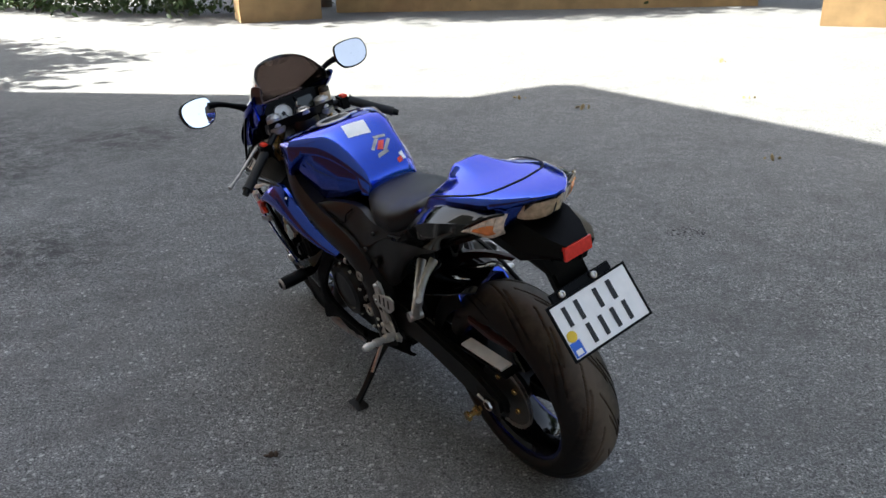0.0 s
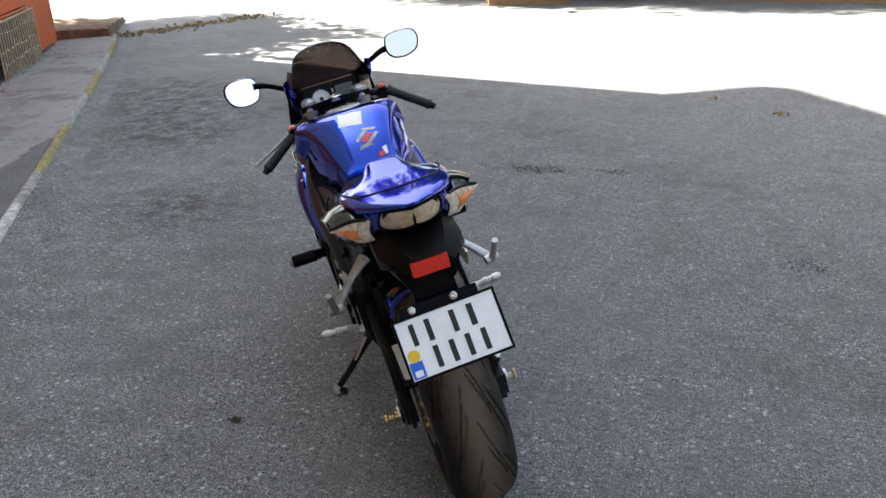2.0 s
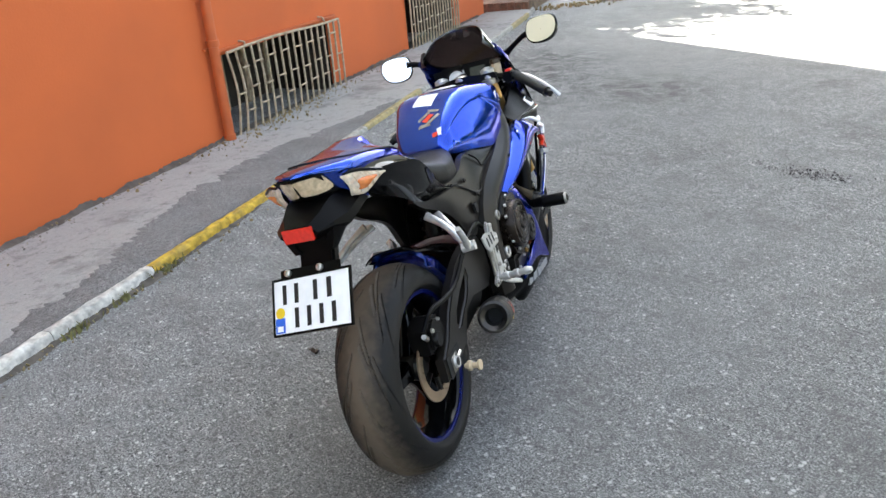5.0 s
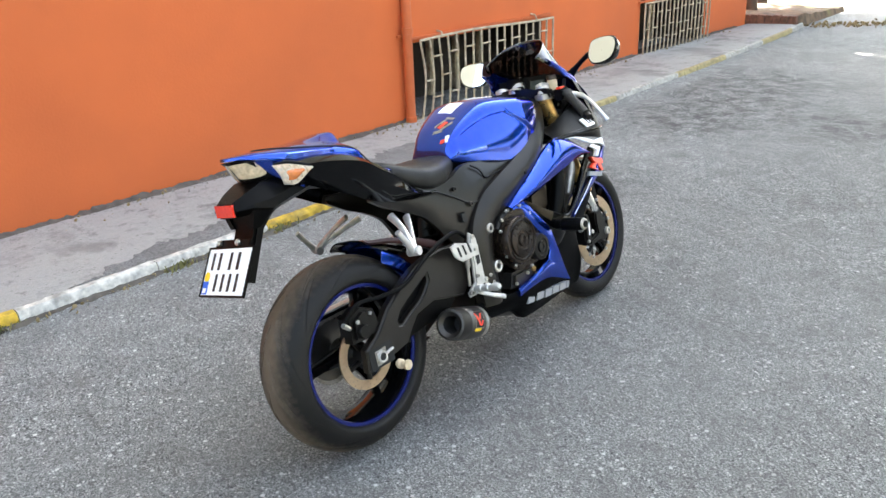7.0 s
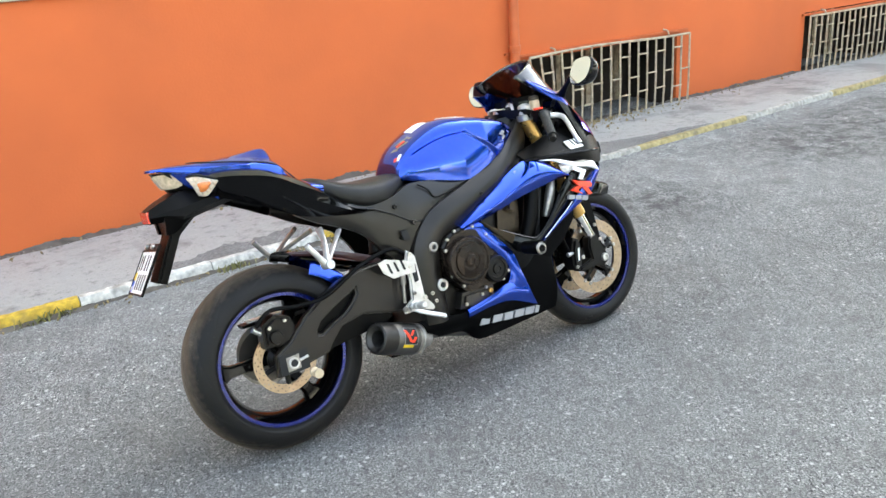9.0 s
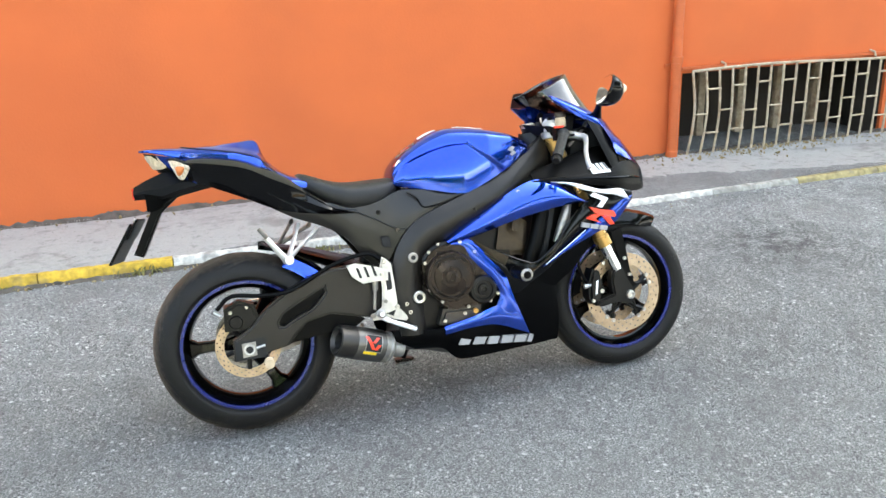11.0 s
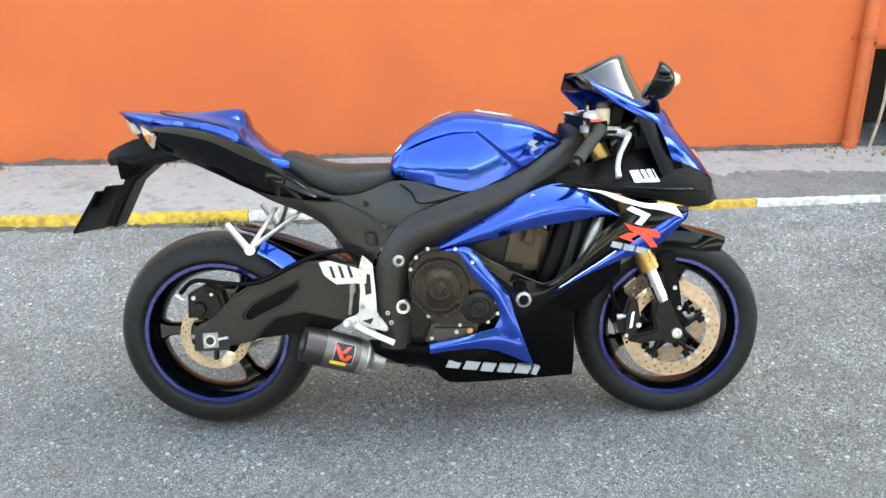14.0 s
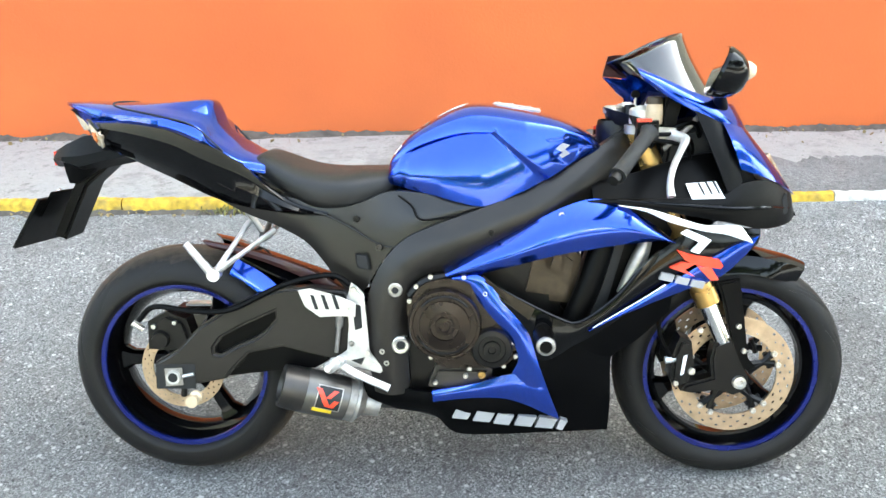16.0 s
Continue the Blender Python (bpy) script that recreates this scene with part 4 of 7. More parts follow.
REAR_GROOVES = [(0.05, 0.56, 10, 0.0, 1.3), (0.34, 0.86, 10, 0.45, 0.95), (0.10, 0.34, 10, 0.62, 0.5)]
FRONT_GROOVES = [(0.08, 0.66, 11, 0.0, 1.2), (0.42, 0.9, 11, 0.45, 0.8)]
rear_wheel = wheel("rear_wheel", REAR, 0.314, 0.095, 0.077, 180, REAR_GROOVES, 900, 130, RUBBER)
front_wheel = wheel("front_wheel", FRONT, 0.297, 0.060, 0.046, 200, FRONT_GROOVES, 640, 96, FRONT_RUBBER)
disc(REAR, -0.085, 0.110, 0.080, True, rear_wheel)
for s in (-1, 1):
    disc(FRONT, s * 0.067, 0.155, 0.112, True, front_wheel)
    for k in range(5):
        a = radians(72 * k + 20)
        arm = [Vector((FRONT[0] + r * math.cos(a + o), s * 0.060, FRONT[2] + r * math.sin(a + o))) for r, o in ((0.04, -0.25), (0.085, 0.02), (0.116, 0.14))]
        part("disc_carrier", tube(arm, [0.011, 0.008, 0.010], 6), BLACK_SATIN, front_wheel)
        bolt(arm[2].x, s * 0.068, arm[2].z, 0.008, front_wheel, s)
        arm = [Vector((FRONT[0] + r * math.cos(a + o), s * 0.060, FRONT[2] + r * math.sin(a + o))) for r, o in ((0.04, 0.25), (0.085, -0.02), (0.116, -0.14))]
        part("disc_carrier", tube(arm, [0.011, 0.008, 0.010], 6), BLACK_SATIN, front_wheel)
        bolt(arm[2].x, s * 0.068, arm[2].z, 0.008, front_wheel, s)
        part("spoke", tube([Vector((FRONT[0] + r * math.cos(a + o), s * 0.056, FRONT[2] + r * math.sin(a + o))) for r, o in ((0.098, -0.22), (0.098, 0.0), (0.098, 0.22))], 0.007, 6), BLACK_SATIN, front_wheel)
for k in range(5):
    a = radians(72 * k + 50)
    part("disc_carrier", tube([(0.035 * math.cos(a), -0.08, 0.312 + 0.035 * math.sin(a)), (0.078 * math.cos(a), -0.083, 0.312 + 0.078 * math.sin(a))], 0.009, 6), BLACK_SATIN, rear_wheel)

# sprocket and chain on the left
ring = [(math.cos(t) * (0.098 if k % 2 else 0.105), math.sin(t) * (0.098 if k % 2 else 0.105)) for k, t in enumerate(np.linspace(0, 2 * math.pi, 86, endpoint=False))]
part("sprocket", slab([(REAR[0] + x, REAR[2] + z) for x, z in ring], 0.086, 0.092, 0), TITAN, rear_wheel, "dark steel toothed rear sprocket")
for k in range(5):
    a = radians(72 * k)
    bolt(REAR[0] + 0.06 * math.cos(a), 0.094, REAR[2] + 0.06 * math.sin(a), 0.009, rear_wheel, 1, GOLD)
chain = bmesh.new()


def chain_run(p, q, n):
    for k in range(n):
        t = (k + 0.5) / n
        x, z = p[0] + (q[0] - p[0]) * t, p[1] + (q[1] - p[1]) * t
        ang = math.atan2(q[1] - p[1], q[0] - p[0])
        l = math.hypot(q[0] - p[0], q[1] - p[1]) / n * 0.55
        dx, dz = math.cos(ang) * l, math.sin(ang) * l
        w = 0.006 if k % 2 else 0.0035
        for yy in (0.089 - w - 0.002, 0.089 + w + 0.002):
            slab([(x - dx - dz * 0.3, z - dz + dx * 0.3 - 0.004), (x + dx, z + dz - 0.008), (x + dx, z + dz + 0.008), (x - dx, z - dz + 0.008)], yy - 0.001, yy + 0.001, 0, 0, chain)


chain_run((0.0, 0.417), (0.47, 0.42), 38)
chain_run((0.0, 0.207), (0.47, 0.345), 38)
for k in range(20):
    a0, a1 = radians(90 + k * 9), radians(90 + (k + 1) * 9)
    chain_run((0.105 * math.cos(a0), 0.312 + 0.105 * math.sin(a0)), (0.105 * math.cos(a1), 0.312 + 0.105 * math.sin(a1)), 1)
part("chain", chain, ALU_DULL, bike, "greasy steel drive chain")

SEAT_AT = Vector((0.004, 0, 0.006))
# ---- swingarm, rear brake, hugger ----
SWING_OUT = [(-0.057, 0.274), (-0.02, 0.274), (0.130, 0.302), (0.150, 0.328), (0.195, 0.372), (0.283, 0.388), (0.368, 0.366), (0.43, 0.352), (0.48, 0.39), (0.485, 0.47), (0.45, 0.535), (0.36, 0.546), (0.292, 0.541), (0.219, 0.522), (0.145, 0.489), (0.069, 0.441), (0.005, 0.378), (-0.052, 0.346)]
SWING_HOLE = [(0.105, 0.386), (0.124, 0.411), (0.178, 0.441), (0.267, 0.481), (0.268, 0.463), (0.242, 0.433), (0.212, 0.411), (0.167, 0.393), (0.121, 0.369), (0.106, 0.372)]
swingarm = part("swingarm", holed_slab(SWING_OUT, SWING_HOLE, -0.150, -0.112, 0.008), FRAME, bike, "braced black swingarm")
part("hole_web", slab(SWING_HOLE, -0.122, -0.116, 0), BLACK_PLASTIC, swingarm)
# the arm's shaded underside, its shade put into a darker inset plate
part("dark_underside", slab([(0.131, 0.304), (0.152, 0.33), (0.197, 0.374), (0.283, 0.390), (0.37, 0.368), (0.40, 0.35), (0.36, 0.326), (0.27, 0.32)], -0.132, -0.113, 0.004), BLACK_PLASTIC, swingarm)
SWING_L = [(-0.05, 0.335), (0.06, 0.39), (0.24, 0.43), (0.40, 0.46), (0.485, 0.46), (0.48, 0.36), (0.30, 0.335), (0.06, 0.272), (-0.05, 0.275)]
part("left_arm", slab(SWING_L, 0.112, 0.148, 0.012, 36), BLACK_SATIN, swingarm)
part("cross_member", slab([(0.34, 0.39), (0.46, 0.38), (0.47, 0.53), (0.38, 0.53)], -0.111, 0.111, 0.02), BLACK_SATIN, swingarm)
for s in (-1, 1):
    part("axle_recess", slab([(-0.049, 0.277), (0.051, 0.277), (0.054, 0.345), (-0.047, 0.343)], s * 0.1503, s * 0.1513, 0), DARK, swingarm)
    part("chain_adjuster", slab([(-0.026, 0.285), (0.020, 0.288), (0.020, 0.335), (-0.026, 0.333)], s * 0.1508, s * 0.1575, 0.003), ALU_DULL if s < 0 else BLACK_SATIN, swingarm, "bare aluminium axle block" if s < 0 else "")
    part("axle_nut", lathe([(0, s * 0.153), (0.0125, s * 0.153), (0.0125, s * 0.163), (0.0175, s * 0.164), (0.019, s * 0.156), (0, s * 0.1525)], (REAR[0] - 0.003, 0, REAR[2] - 0.005), 6 if s > 0 else 24), ALU if s < 0 else STEEL, swingarm)
    part("axle_bore", lathe([(0, s * 0.1638), (0.012, s * 0.1638), (0.012, s * 0.158)], (REAR[0] - 0.003, 0, REAR[2] - 0.005), 20), DARK, swingarm)
    part("adjuster_bolt", tube([(0.020, s * 0.154, 0.312), (0.05, s * 0.154, 0.318)], 0.005, 8), STEEL, swingarm)
    part("stand_bobbin", lathe([(0, s * 0.152), (0.008, s * 0.152), (0.008, s * 0.160), (0.016, s * 0.163), (0.016, s * 0.172), (0.009, s * 0.176), (0.009, s * 0.192), (0.016, s * 0.196), (0.016, s * 0.203), (0, s * 0.203)], (0.055, 0, 0.262), 18), CREAM if s < 0 else GOLD, swingarm, "stand bobbin")
part("heat_guard", slab([(-0.046, 0.430), (0.146, 0.430), (0.146, 0.436), (-0.046, 0.436)], 0.078, 0.118, 0.001), GAUGE, swingarm, "pale worn metal strip on the chain guard")
part("chain_cover", slab([(-0.07, 0.418), (0.30, 0.424), (0.30, 0.429), (-0.07, 0.4285)], 0.072, 0.124, 0.001), BLACK_PLASTIC, swingarm)
caliper = part("rear_caliper", slab([(-0.075, 0.375), (0.02, 0.37), (0.045, 0.40), (0.03, 0.455), (-0.02, 0.475), (-0.07, 0.45)], -0.135, -0.06, 0.012), BLACK_SATIN, bike, "black rear brake caliper")
bolt(-0.05, -0.136, 0.44, 0.007, caliper)
bolt(0.005, -0.136, 0.45, 0.006, caliper)
part("piston_cover", lathe([(0, -0.148), (0.02, -0.147), (0.023, -0.14), (0.023, -0.13)], (-0.035, 0, 0.405), 20), BLACK_SATIN, caliper)
part("banjo", tube([(-0.08, -0.13, 0.43), (-0.105, -0.135, 0.45)], 0.008, 8), STEEL, caliper)
part("brake_hose", tube([(-0.09, -0.13, 0.455), (-0.04, -0.145, 0.495), (0.06, -0.15, 0.485), (0.16, -0.155, 0.49), (0.30, -0.16, 0.555), (0.42, -0.165, 0.58), (0.47, -0.165, 0.55)], 0.0075, 8, 36), BLACK_PLASTIC, bike, "black rubber brake hose")
part("chain_guard", slab([(-0.10, 0.512), (0.02, 0.508), (0.10, 0.525), (0.10, 0.545), (-0.02, 0.528), (-0.10, 0.525)], 0.085, 0.105, 0.003), MAROON, bike, "dark plastic chain guard")

rows = []
for t in np.linspace(0, 1, 16):
    a = radians(61 - 47 * t)
    R = 0.335 + 0.02 * t
    hw = 0.085 + 0.012 * t
    rows.append([(R * math.cos(a) * q, y * hw, 0.312 + R * math.sin(a) * q) for y, q in ((-1.06, 0.86), (-1.03, 0.93), (-0.9, 0.99), (-0.5, 1.02), (0, 1.03), (0.5, 1.02), (0.9, 0.99), (1.03, 0.93), (1.06, 0.86), (1.0, 0.86), (0.97, 0.93), (0.5, 1.0), (0, 1.01), (-0.5, 1.0), (-0.97, 0.93), (-1.0, 0.86))])
hugger = part("rear_hugger", skin(rows, True, True), BLUE, bike, "blue rear hugger over the tyre")
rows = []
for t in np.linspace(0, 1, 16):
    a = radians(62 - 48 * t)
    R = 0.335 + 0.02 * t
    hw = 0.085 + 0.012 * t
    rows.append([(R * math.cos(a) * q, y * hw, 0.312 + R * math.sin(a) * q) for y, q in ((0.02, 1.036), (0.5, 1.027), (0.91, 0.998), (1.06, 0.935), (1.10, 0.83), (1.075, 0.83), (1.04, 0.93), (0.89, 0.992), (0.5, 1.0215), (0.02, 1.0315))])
# black shell carries the dark reflection on the hugger's left side
part("hugger_side", skin(rows, True, True), BLACK_MATT, hugger, "left side of the hugger, its dark reflection put into matt black")
rows = []
for x in np.linspace(0.075, 0.40, 22):
    z, w = np.interp(x, [0.075, 0.12, 0.2, 0.32, 0.40], [0.652, 0.640, 0.606, 0.562, 0.532]), np.interp(x, [0.075, 0.12, 0.2, 0.32, 0.40], [0.072, 0.088, 0.094, 0.098, 0.10])
    ring = [(x + 0.055 * max(0.0, 0.3 - y) * (1 - x / 0.4), w * y, z - 0.030 * abs(y) ** 3) for y in np.linspace(-1, 1, 11)]
    rows.append(ring + [(p[0], p[1], p[2] - 0.005) for p in ring[::-1]])
part("top_plate", skin(rows, True, True), BLACK_GLOSS, hugger, "gloss dark top plate of the hugger")
part("top_strip", panel([(0.08, 0.10, 0.655), (0.22, 0.102, 0.625), (0.36, 0.105, 0.575), (0.43, 0.105, 0.53)], [(0.10, 0.10, 0.638), (0.22, 0.102, 0.605), (0.34, 0.105, 0.555), (0.41, 0.105, 0.512)], -1, 0.004, 0.016, 16, 3), MAROON, hugger, "dark maroon edge strip")

SEAT_AT = Vector((0.014, 0, 0.001))
# ---- engine and frame ----
engine = part("engine", slab([(0.50, 0.25), (0.62, 0.215), (0.92, 0.235), (0.98, 0.33), (0.97, 0.56), (0.90, 0.66), (0.70, 0.64), (0.56, 0.52)], -0.135, 0.135, 0.03), BLACK_SATIN, bike, "black engine block")
cover = [(0.595, 0.50), (0.60, 0.545), (0.64, 0.585), (0.70, 0.595), (0.765, 0.575), (0.80, 0.52), (0.845, 0.45), (0.86, 0.40), (0.835, 0.365), (0.76, 0.355), (0.68, 0.358), (0.645, 0.39), (0.605, 0.44)]
clutch = part("clutch_cover", slab(cover, -0.205, -0.13, 0.012, 52), ENGINE, engine, "bronze-black clutch cover")
part("cover_dome", lathe([(0.088, -0.195), (0.088, -0.222), (0.084, -0.228), (0.078, -0.228), (0.076, -0.224), (0.062, -0.224), (0.060, -0.230), (0.036, -0.234), (0.034, -0.230), (0.024, -0.230), (0.022, -0.236), (0.013, -0.237), (0.011, -0.232), (0, -0.232)], (0.688, 0, 0.474), 56), ENGINE, clutch)
part("timing_cover", lathe([(0.050, -0.19), (0.050, -0.218), (0.046, -0.224), (0.034, -0.226), (0.032, -0.222), (0.022, -0.222), (0.020, -0.229), (0.010, -0.230), (0.008, -0.226), (0, -0.226)], (0.800, 0, 0.413), 36), BLACK_SATIN, clutch)
for x, z in ((0.603, 0.53), (0.62, 0.566), (0.655, 0.59), (0.735, 0.588), (0.785, 0.548), (0.826, 0.478), (0.853, 0.425), (0.857, 0.39), (0.828, 0.366), (0.745, 0.358), (0.652, 0.388), (0.612, 0.435)):
    bolt(x, -0.205, z, 0.0062, clutch)
for k, (a0, a1, r) in enumerate(((200, 320, 0.071), (40, 140, 0.071))):
    part("rib", tube([(0.688 + r * math.cos(radians(t)), -0.225, 0.474 + r * math.sin(radians(t))) for t in np.linspace(a0, a1, 14)], 0.003, 6), BLACK_SATIN, clutch)
sump = part("sump", slab([(0.64, 0.30), (0.72, 0.285), (0.80, 0.30), (0.80, 0.352), (0.66, 0.355)], -0.185, -0.10, 0.012), DARK_TITAN, engine, "dull cast sump")
bolt(0.735, -0.187, 0.332, 0.0065, sump)
bolt(0.775, -0.187, 0.335, 0.010, sump, -1, GOLD)
bolt(0.66, -0.187, 0.315, 0.0065, sump)
part("generator_cover", lathe([(0.10, 0.12), (0.10, 0.185), (0.09, 0.20), (0.07, 0.205), (0.066, 0.20), (0.03, 0.20), (0, 0.204)], (0.70, 0, 0.45), 40), BLACK_SATIN, engine)
part("sprocket_cover", slab([(0.47, 0.34), (0.60, 0.30), (0.63, 0.42), (0.58, 0.50), (0.49, 0.49)], 0.12, 0.175, 0.014, 24), BLACK_SATIN, engine)
part("cylinder_head", slab([(0.86, 0.52), (1.0, 0.50), (1.02, 0.62), (0.90, 0.70)], -0.15, 0.15, 0.02), TAN_METAL, engine, "tan cast cylinder head")
part("radiator", slab([(1.02, 0.44), (1.06, 0.44), (1.13, 0.70), (1.09, 0.70)], -0.17, 0.17, 0.008), DARK, bike, "dark finned radiator")
part("header_pipe", tube([(0.96, -0.06, 0.46), (1.02, -0.08, 0.36), (0.95, -0.10, 0.23), (0.75, -0.10, 0.19), (0.60, -0.105, 0.225), (0.51, -0.125, 0.245)], 0.022, 12, 30), TITAN, bike, "metal exhaust header pipe")
part("oil_cooler_bracket", slab([(0.93, 0.60), (0.97, 0.58), (0.98, 0.63), (0.95, 0.66)], -0.172, -0.152, 0.01), TAN_METAL, engine)
part("coolant_hose", tube([(1.0, -0.165, 0.47), (1.035, -0.172, 0.56), (1.07, -0.165, 0.68)], 0.030, 14, 14), BLACK_PLASTIC, bike, "black coolant hose")
for s in (-1, 1):
    part("radiator_shroud", slab([(1.04, 0.42), (1.10, 0.42), (1.20, 0.56), (1.235, 0.68), (1.20, 0.74), (1.06, 0.74)], s * 0.125, s * 0.137, 0.003), BLACK_PLASTIC, bike, "black plastic shroud beside the radiator")
    part("radiator_end_tank", tube([(1.170, s * 0.165, 0.672), (1.148, s * 0.168, 0.612), (1.114, s * 0.165, 0.535)], [0.014, 0.020, 0.014], 14, 14), ALU_DULL, bike, "bare metal end tank of the radiator")

for s in (-1, 1):
    fr = part("frame_spar", panel([(1.14, 0.07, 0.93), (1.06, 0.12, 0.885), (0.98, 0.155, 0.838), (0.90, 0.175, 0.798), (0.78, 0.182, 0.750), (0.66, 0.18, 0.707), (0.58, 0.172, 0.665), (0.52, 0.165, 0.59), (0.492, 0.163, 0.50), (0.488, 0.163, 0.40), (0.505, 0.16, 0.28)],
                                  [(1.14, 0.07, 0.80), (1.06, 0.12, 0.76), (0.98, 0.16, 0.725), (0.90, 0.183, 0.692), (0.80, 0.19, 0.650), (0.71, 0.186, 0.607), (0.655, 0.178, 0.58), (0.61, 0.168, 0.525), (0.596, 0.166, 0.46), (0.592, 0.166, 0.40), (0.595, 0.163, 0.28)], s, 0.024, 0.04, 40, 11), FRAME, bike, "satin black aluminium frame spar")
    y = s * 0.181
    part("pivot_ring", lathe([(0.022, s * 0.17), (0.022, s * 0.190), (0.019, s * 0.193), (0.012, s * 0.192), (0.010, s * 0.182), (0, s * 0.181)], (0.577, 0, 0.412), 26), STEEL, fr, "bright pivot nut")
    # dark discs in the hollow nuts stand in for the shade of their bores
    part("pivot_bore", lathe([(0, s * 0.1885), (0.0098, s * 0.1885), (0.0098, s * 0.183)], (0.577, 0, 0.412), 20), DARK, fr)
    part("mount_bore", lathe([(0, s * 0.1935), (0.0078, s * 0.1935), (0.0078, s * 0.19)], (0.568, 0, 0.553), 18), DARK, fr)
    part("mount_bolt", lathe([(0.018, s * 0.17), (0.018, s * 0.193), (0.015, s * 0.196), (0.009, s * 0.196), (0.008, s * 0.188), (0, s * 0.188)], (0.568, 0, 0.553), 22), ALU_DULL, fr)
    bolt(0.53, s * 0.184, 0.395, 0.007, fr, s)
    bolt(0.54, s * 0.184, 0.365, 0.007, fr, s)
    bolt(0.80, s * 0.208, 0.695, 0.007, fr, s, BLACK_SATIN)
part("steering_head", lathe([(0.05, 0.0), (0.055, 0.02), (0.055, 0.15), (0.05, 0.17)], (1.12, 0, 0.77), 24, axis="z"), BLACK_SATIN, bike)
part("shock_absorber", tube([(0.42, 0, 0.40), (0.46, 0, 0.66)], 0.030, 14), BLACK_SATIN, bike, "black rear shock absorber")
part("shock_spring", tube([(0.425 + 0.05 * t + 0.042 * math.cos(40 * t), 0.042 * math.sin(40 * t), 0.42 + 0.2 * t) for t in np.linspace(0, 1, 90)], 0.006, 6), BLACK_SATIN, bike, "black coil spring")

SEAT_AT = Vector((0.014, 0, 0.002))
# ---- tank, seat, tail ----
TOP = [(0.545, 0.815), (0.553, 0.855), (0.595, 0.905), (0.65, 0.943), (0.73, 0.980), (0.80, 0.984), (0.90, 0.968), (0.98, 0.945), (1.04, 0.913), (1.075, 0.872)]
LOW = [(0.545, 0.80), (0.575, 0.792), (0.66, 0.776), (0.78, 0.752), (0.86, 0.782), (0.94, 0.82), (1.00, 0.856), (1.05, 0.872), (1.075, 0.868)]


def at_x(curve, x):
    return float(np.interp(x, [c[0] for c in curve], [c[1] for c in curve]))


top_c, low_c = [tuple(p) for p in spline(TOP, 60)], [tuple(p) for p in spline(LOW, 60)]
W_UP = [(0.545, 0.075), (0.60, 0.102), (0.68, 0.124), (0.78, 0.158), (0.88, 0.188), (0.97, 0.175), (1.04, 0.135), (1.075, 0.10)]
W_LO = [(0.545, 0.085), (0.60, 0.128), (0.68, 0.162), (0.78, 0.186), (0.88, 0.196), (0.97, 0.172), (1.04, 0.135), (1.075, 0.10)]
KNEE = [(0.575, 0.822), (0.598, 0.876), (0.652, 0.924), (0.72, 0.948), (0.775, 0.950), (0.945, 0.806), (0.90, 0.70), (0.58, 0.70), (0.565, 0.78)]


def inside(x, z, poly):
    """The distance from a point to the outline, positive inside."""
    d, hit = 9.0, False
    for (x0, z0), (x1, z1) in zip(poly, poly[1:] + poly[:1]):
        t = max(0.0, min(1.0, ((x - x0) * (x1 - x0) + (z - z0) * (z1 - z0)) / ((x1 - x0) ** 2 + (z1 - z0) ** 2)))
        d = min(d, math.hypot(x - x0 - t * (x1 - x0), z - z0 - t * (z1 - z0)))
        if (z0 > z) != (z1 > z) and x < (x1 - x0) * (z - z0) / (z1 - z0) + x0:
            hit = not hit
    return d if hit else -d


def tank_w(wu, wl, g):
    """Half the tank's width down its side; g runs from the shoulder to the lower edge."""
    return wu + (wl - wu) * math.sin(math.pi / 2 * min(1.0, 1.25 * g)) + 0.006 * math.sin(math.pi * g)


FACET = [(0.93, 0.905), (0.985, 0.912), (1.015, 0.885), (0.985, 0.845), (0.945, 0.860)]
rows = []
for x in np.concatenate([np.linspace(0.545, 0.60, 9), np.linspace(0.605, 1.02, 140), np.linspace(1.03, 1.075, 8)]):
    zt, zb, wu, wl = at_x(top_c, x), at_x(low_c, x), at_x(W_UP, x), at_x(W_LO, x)
    h = max(zt - zb, 0.004)
    half = [(0, 0), (0.3, 0.004), (0.55, 0.016), (0.76, 0.045), (0.90, 0.10), (0.985, 0.19), (1.0, 0.26)]
    right = [(wu * p, zt - h * q, 0, 0) for p, q in half]
    for g in np.linspace(0.02, 1, 64):
        f = 0.26 + 0.74 * g
        w = tank_w(wu, wl, g)
        z = zt - h * f
        k = max(0.0, min(1.0, inside(x, z, KNEE) / 0.018 + 0.5))
        e = max(0.0, min(1.0, inside(x, z, FACET) / 0.010 + 0.5))
        cut = k * k * (3 - 2 * k)
        right.append((w, z, cut, 0.0018 * e * e * (3 - 2 * e)))
    rows.append([(x, -p + 0.009 * c + e, q) for p, q, c, e in right[::-1]] + [(x, p - c * (0.009 + 0.040 * (zt - q) / h) - e, q) for p, q, c, e in right[1:]])
tank = part("fuel_tank", skin(rows, True, True), BLUE, bike, "glossy deep blue fuel tank", 50)


def on_tank(x, y):
    """The height of the tank's top near its middle."""
    zt, zb, wu = at_x(top_c, x), at_x(low_c, x), at_x(W_UP, x)
    b = np.interp(abs(y) / wu, [0, 0.3, 0.55, 0.76, 0.90, 0.985], [0, 0.004, 0.016, 0.045, 0.10, 0.19])
    return zt - (zt - zb) * b


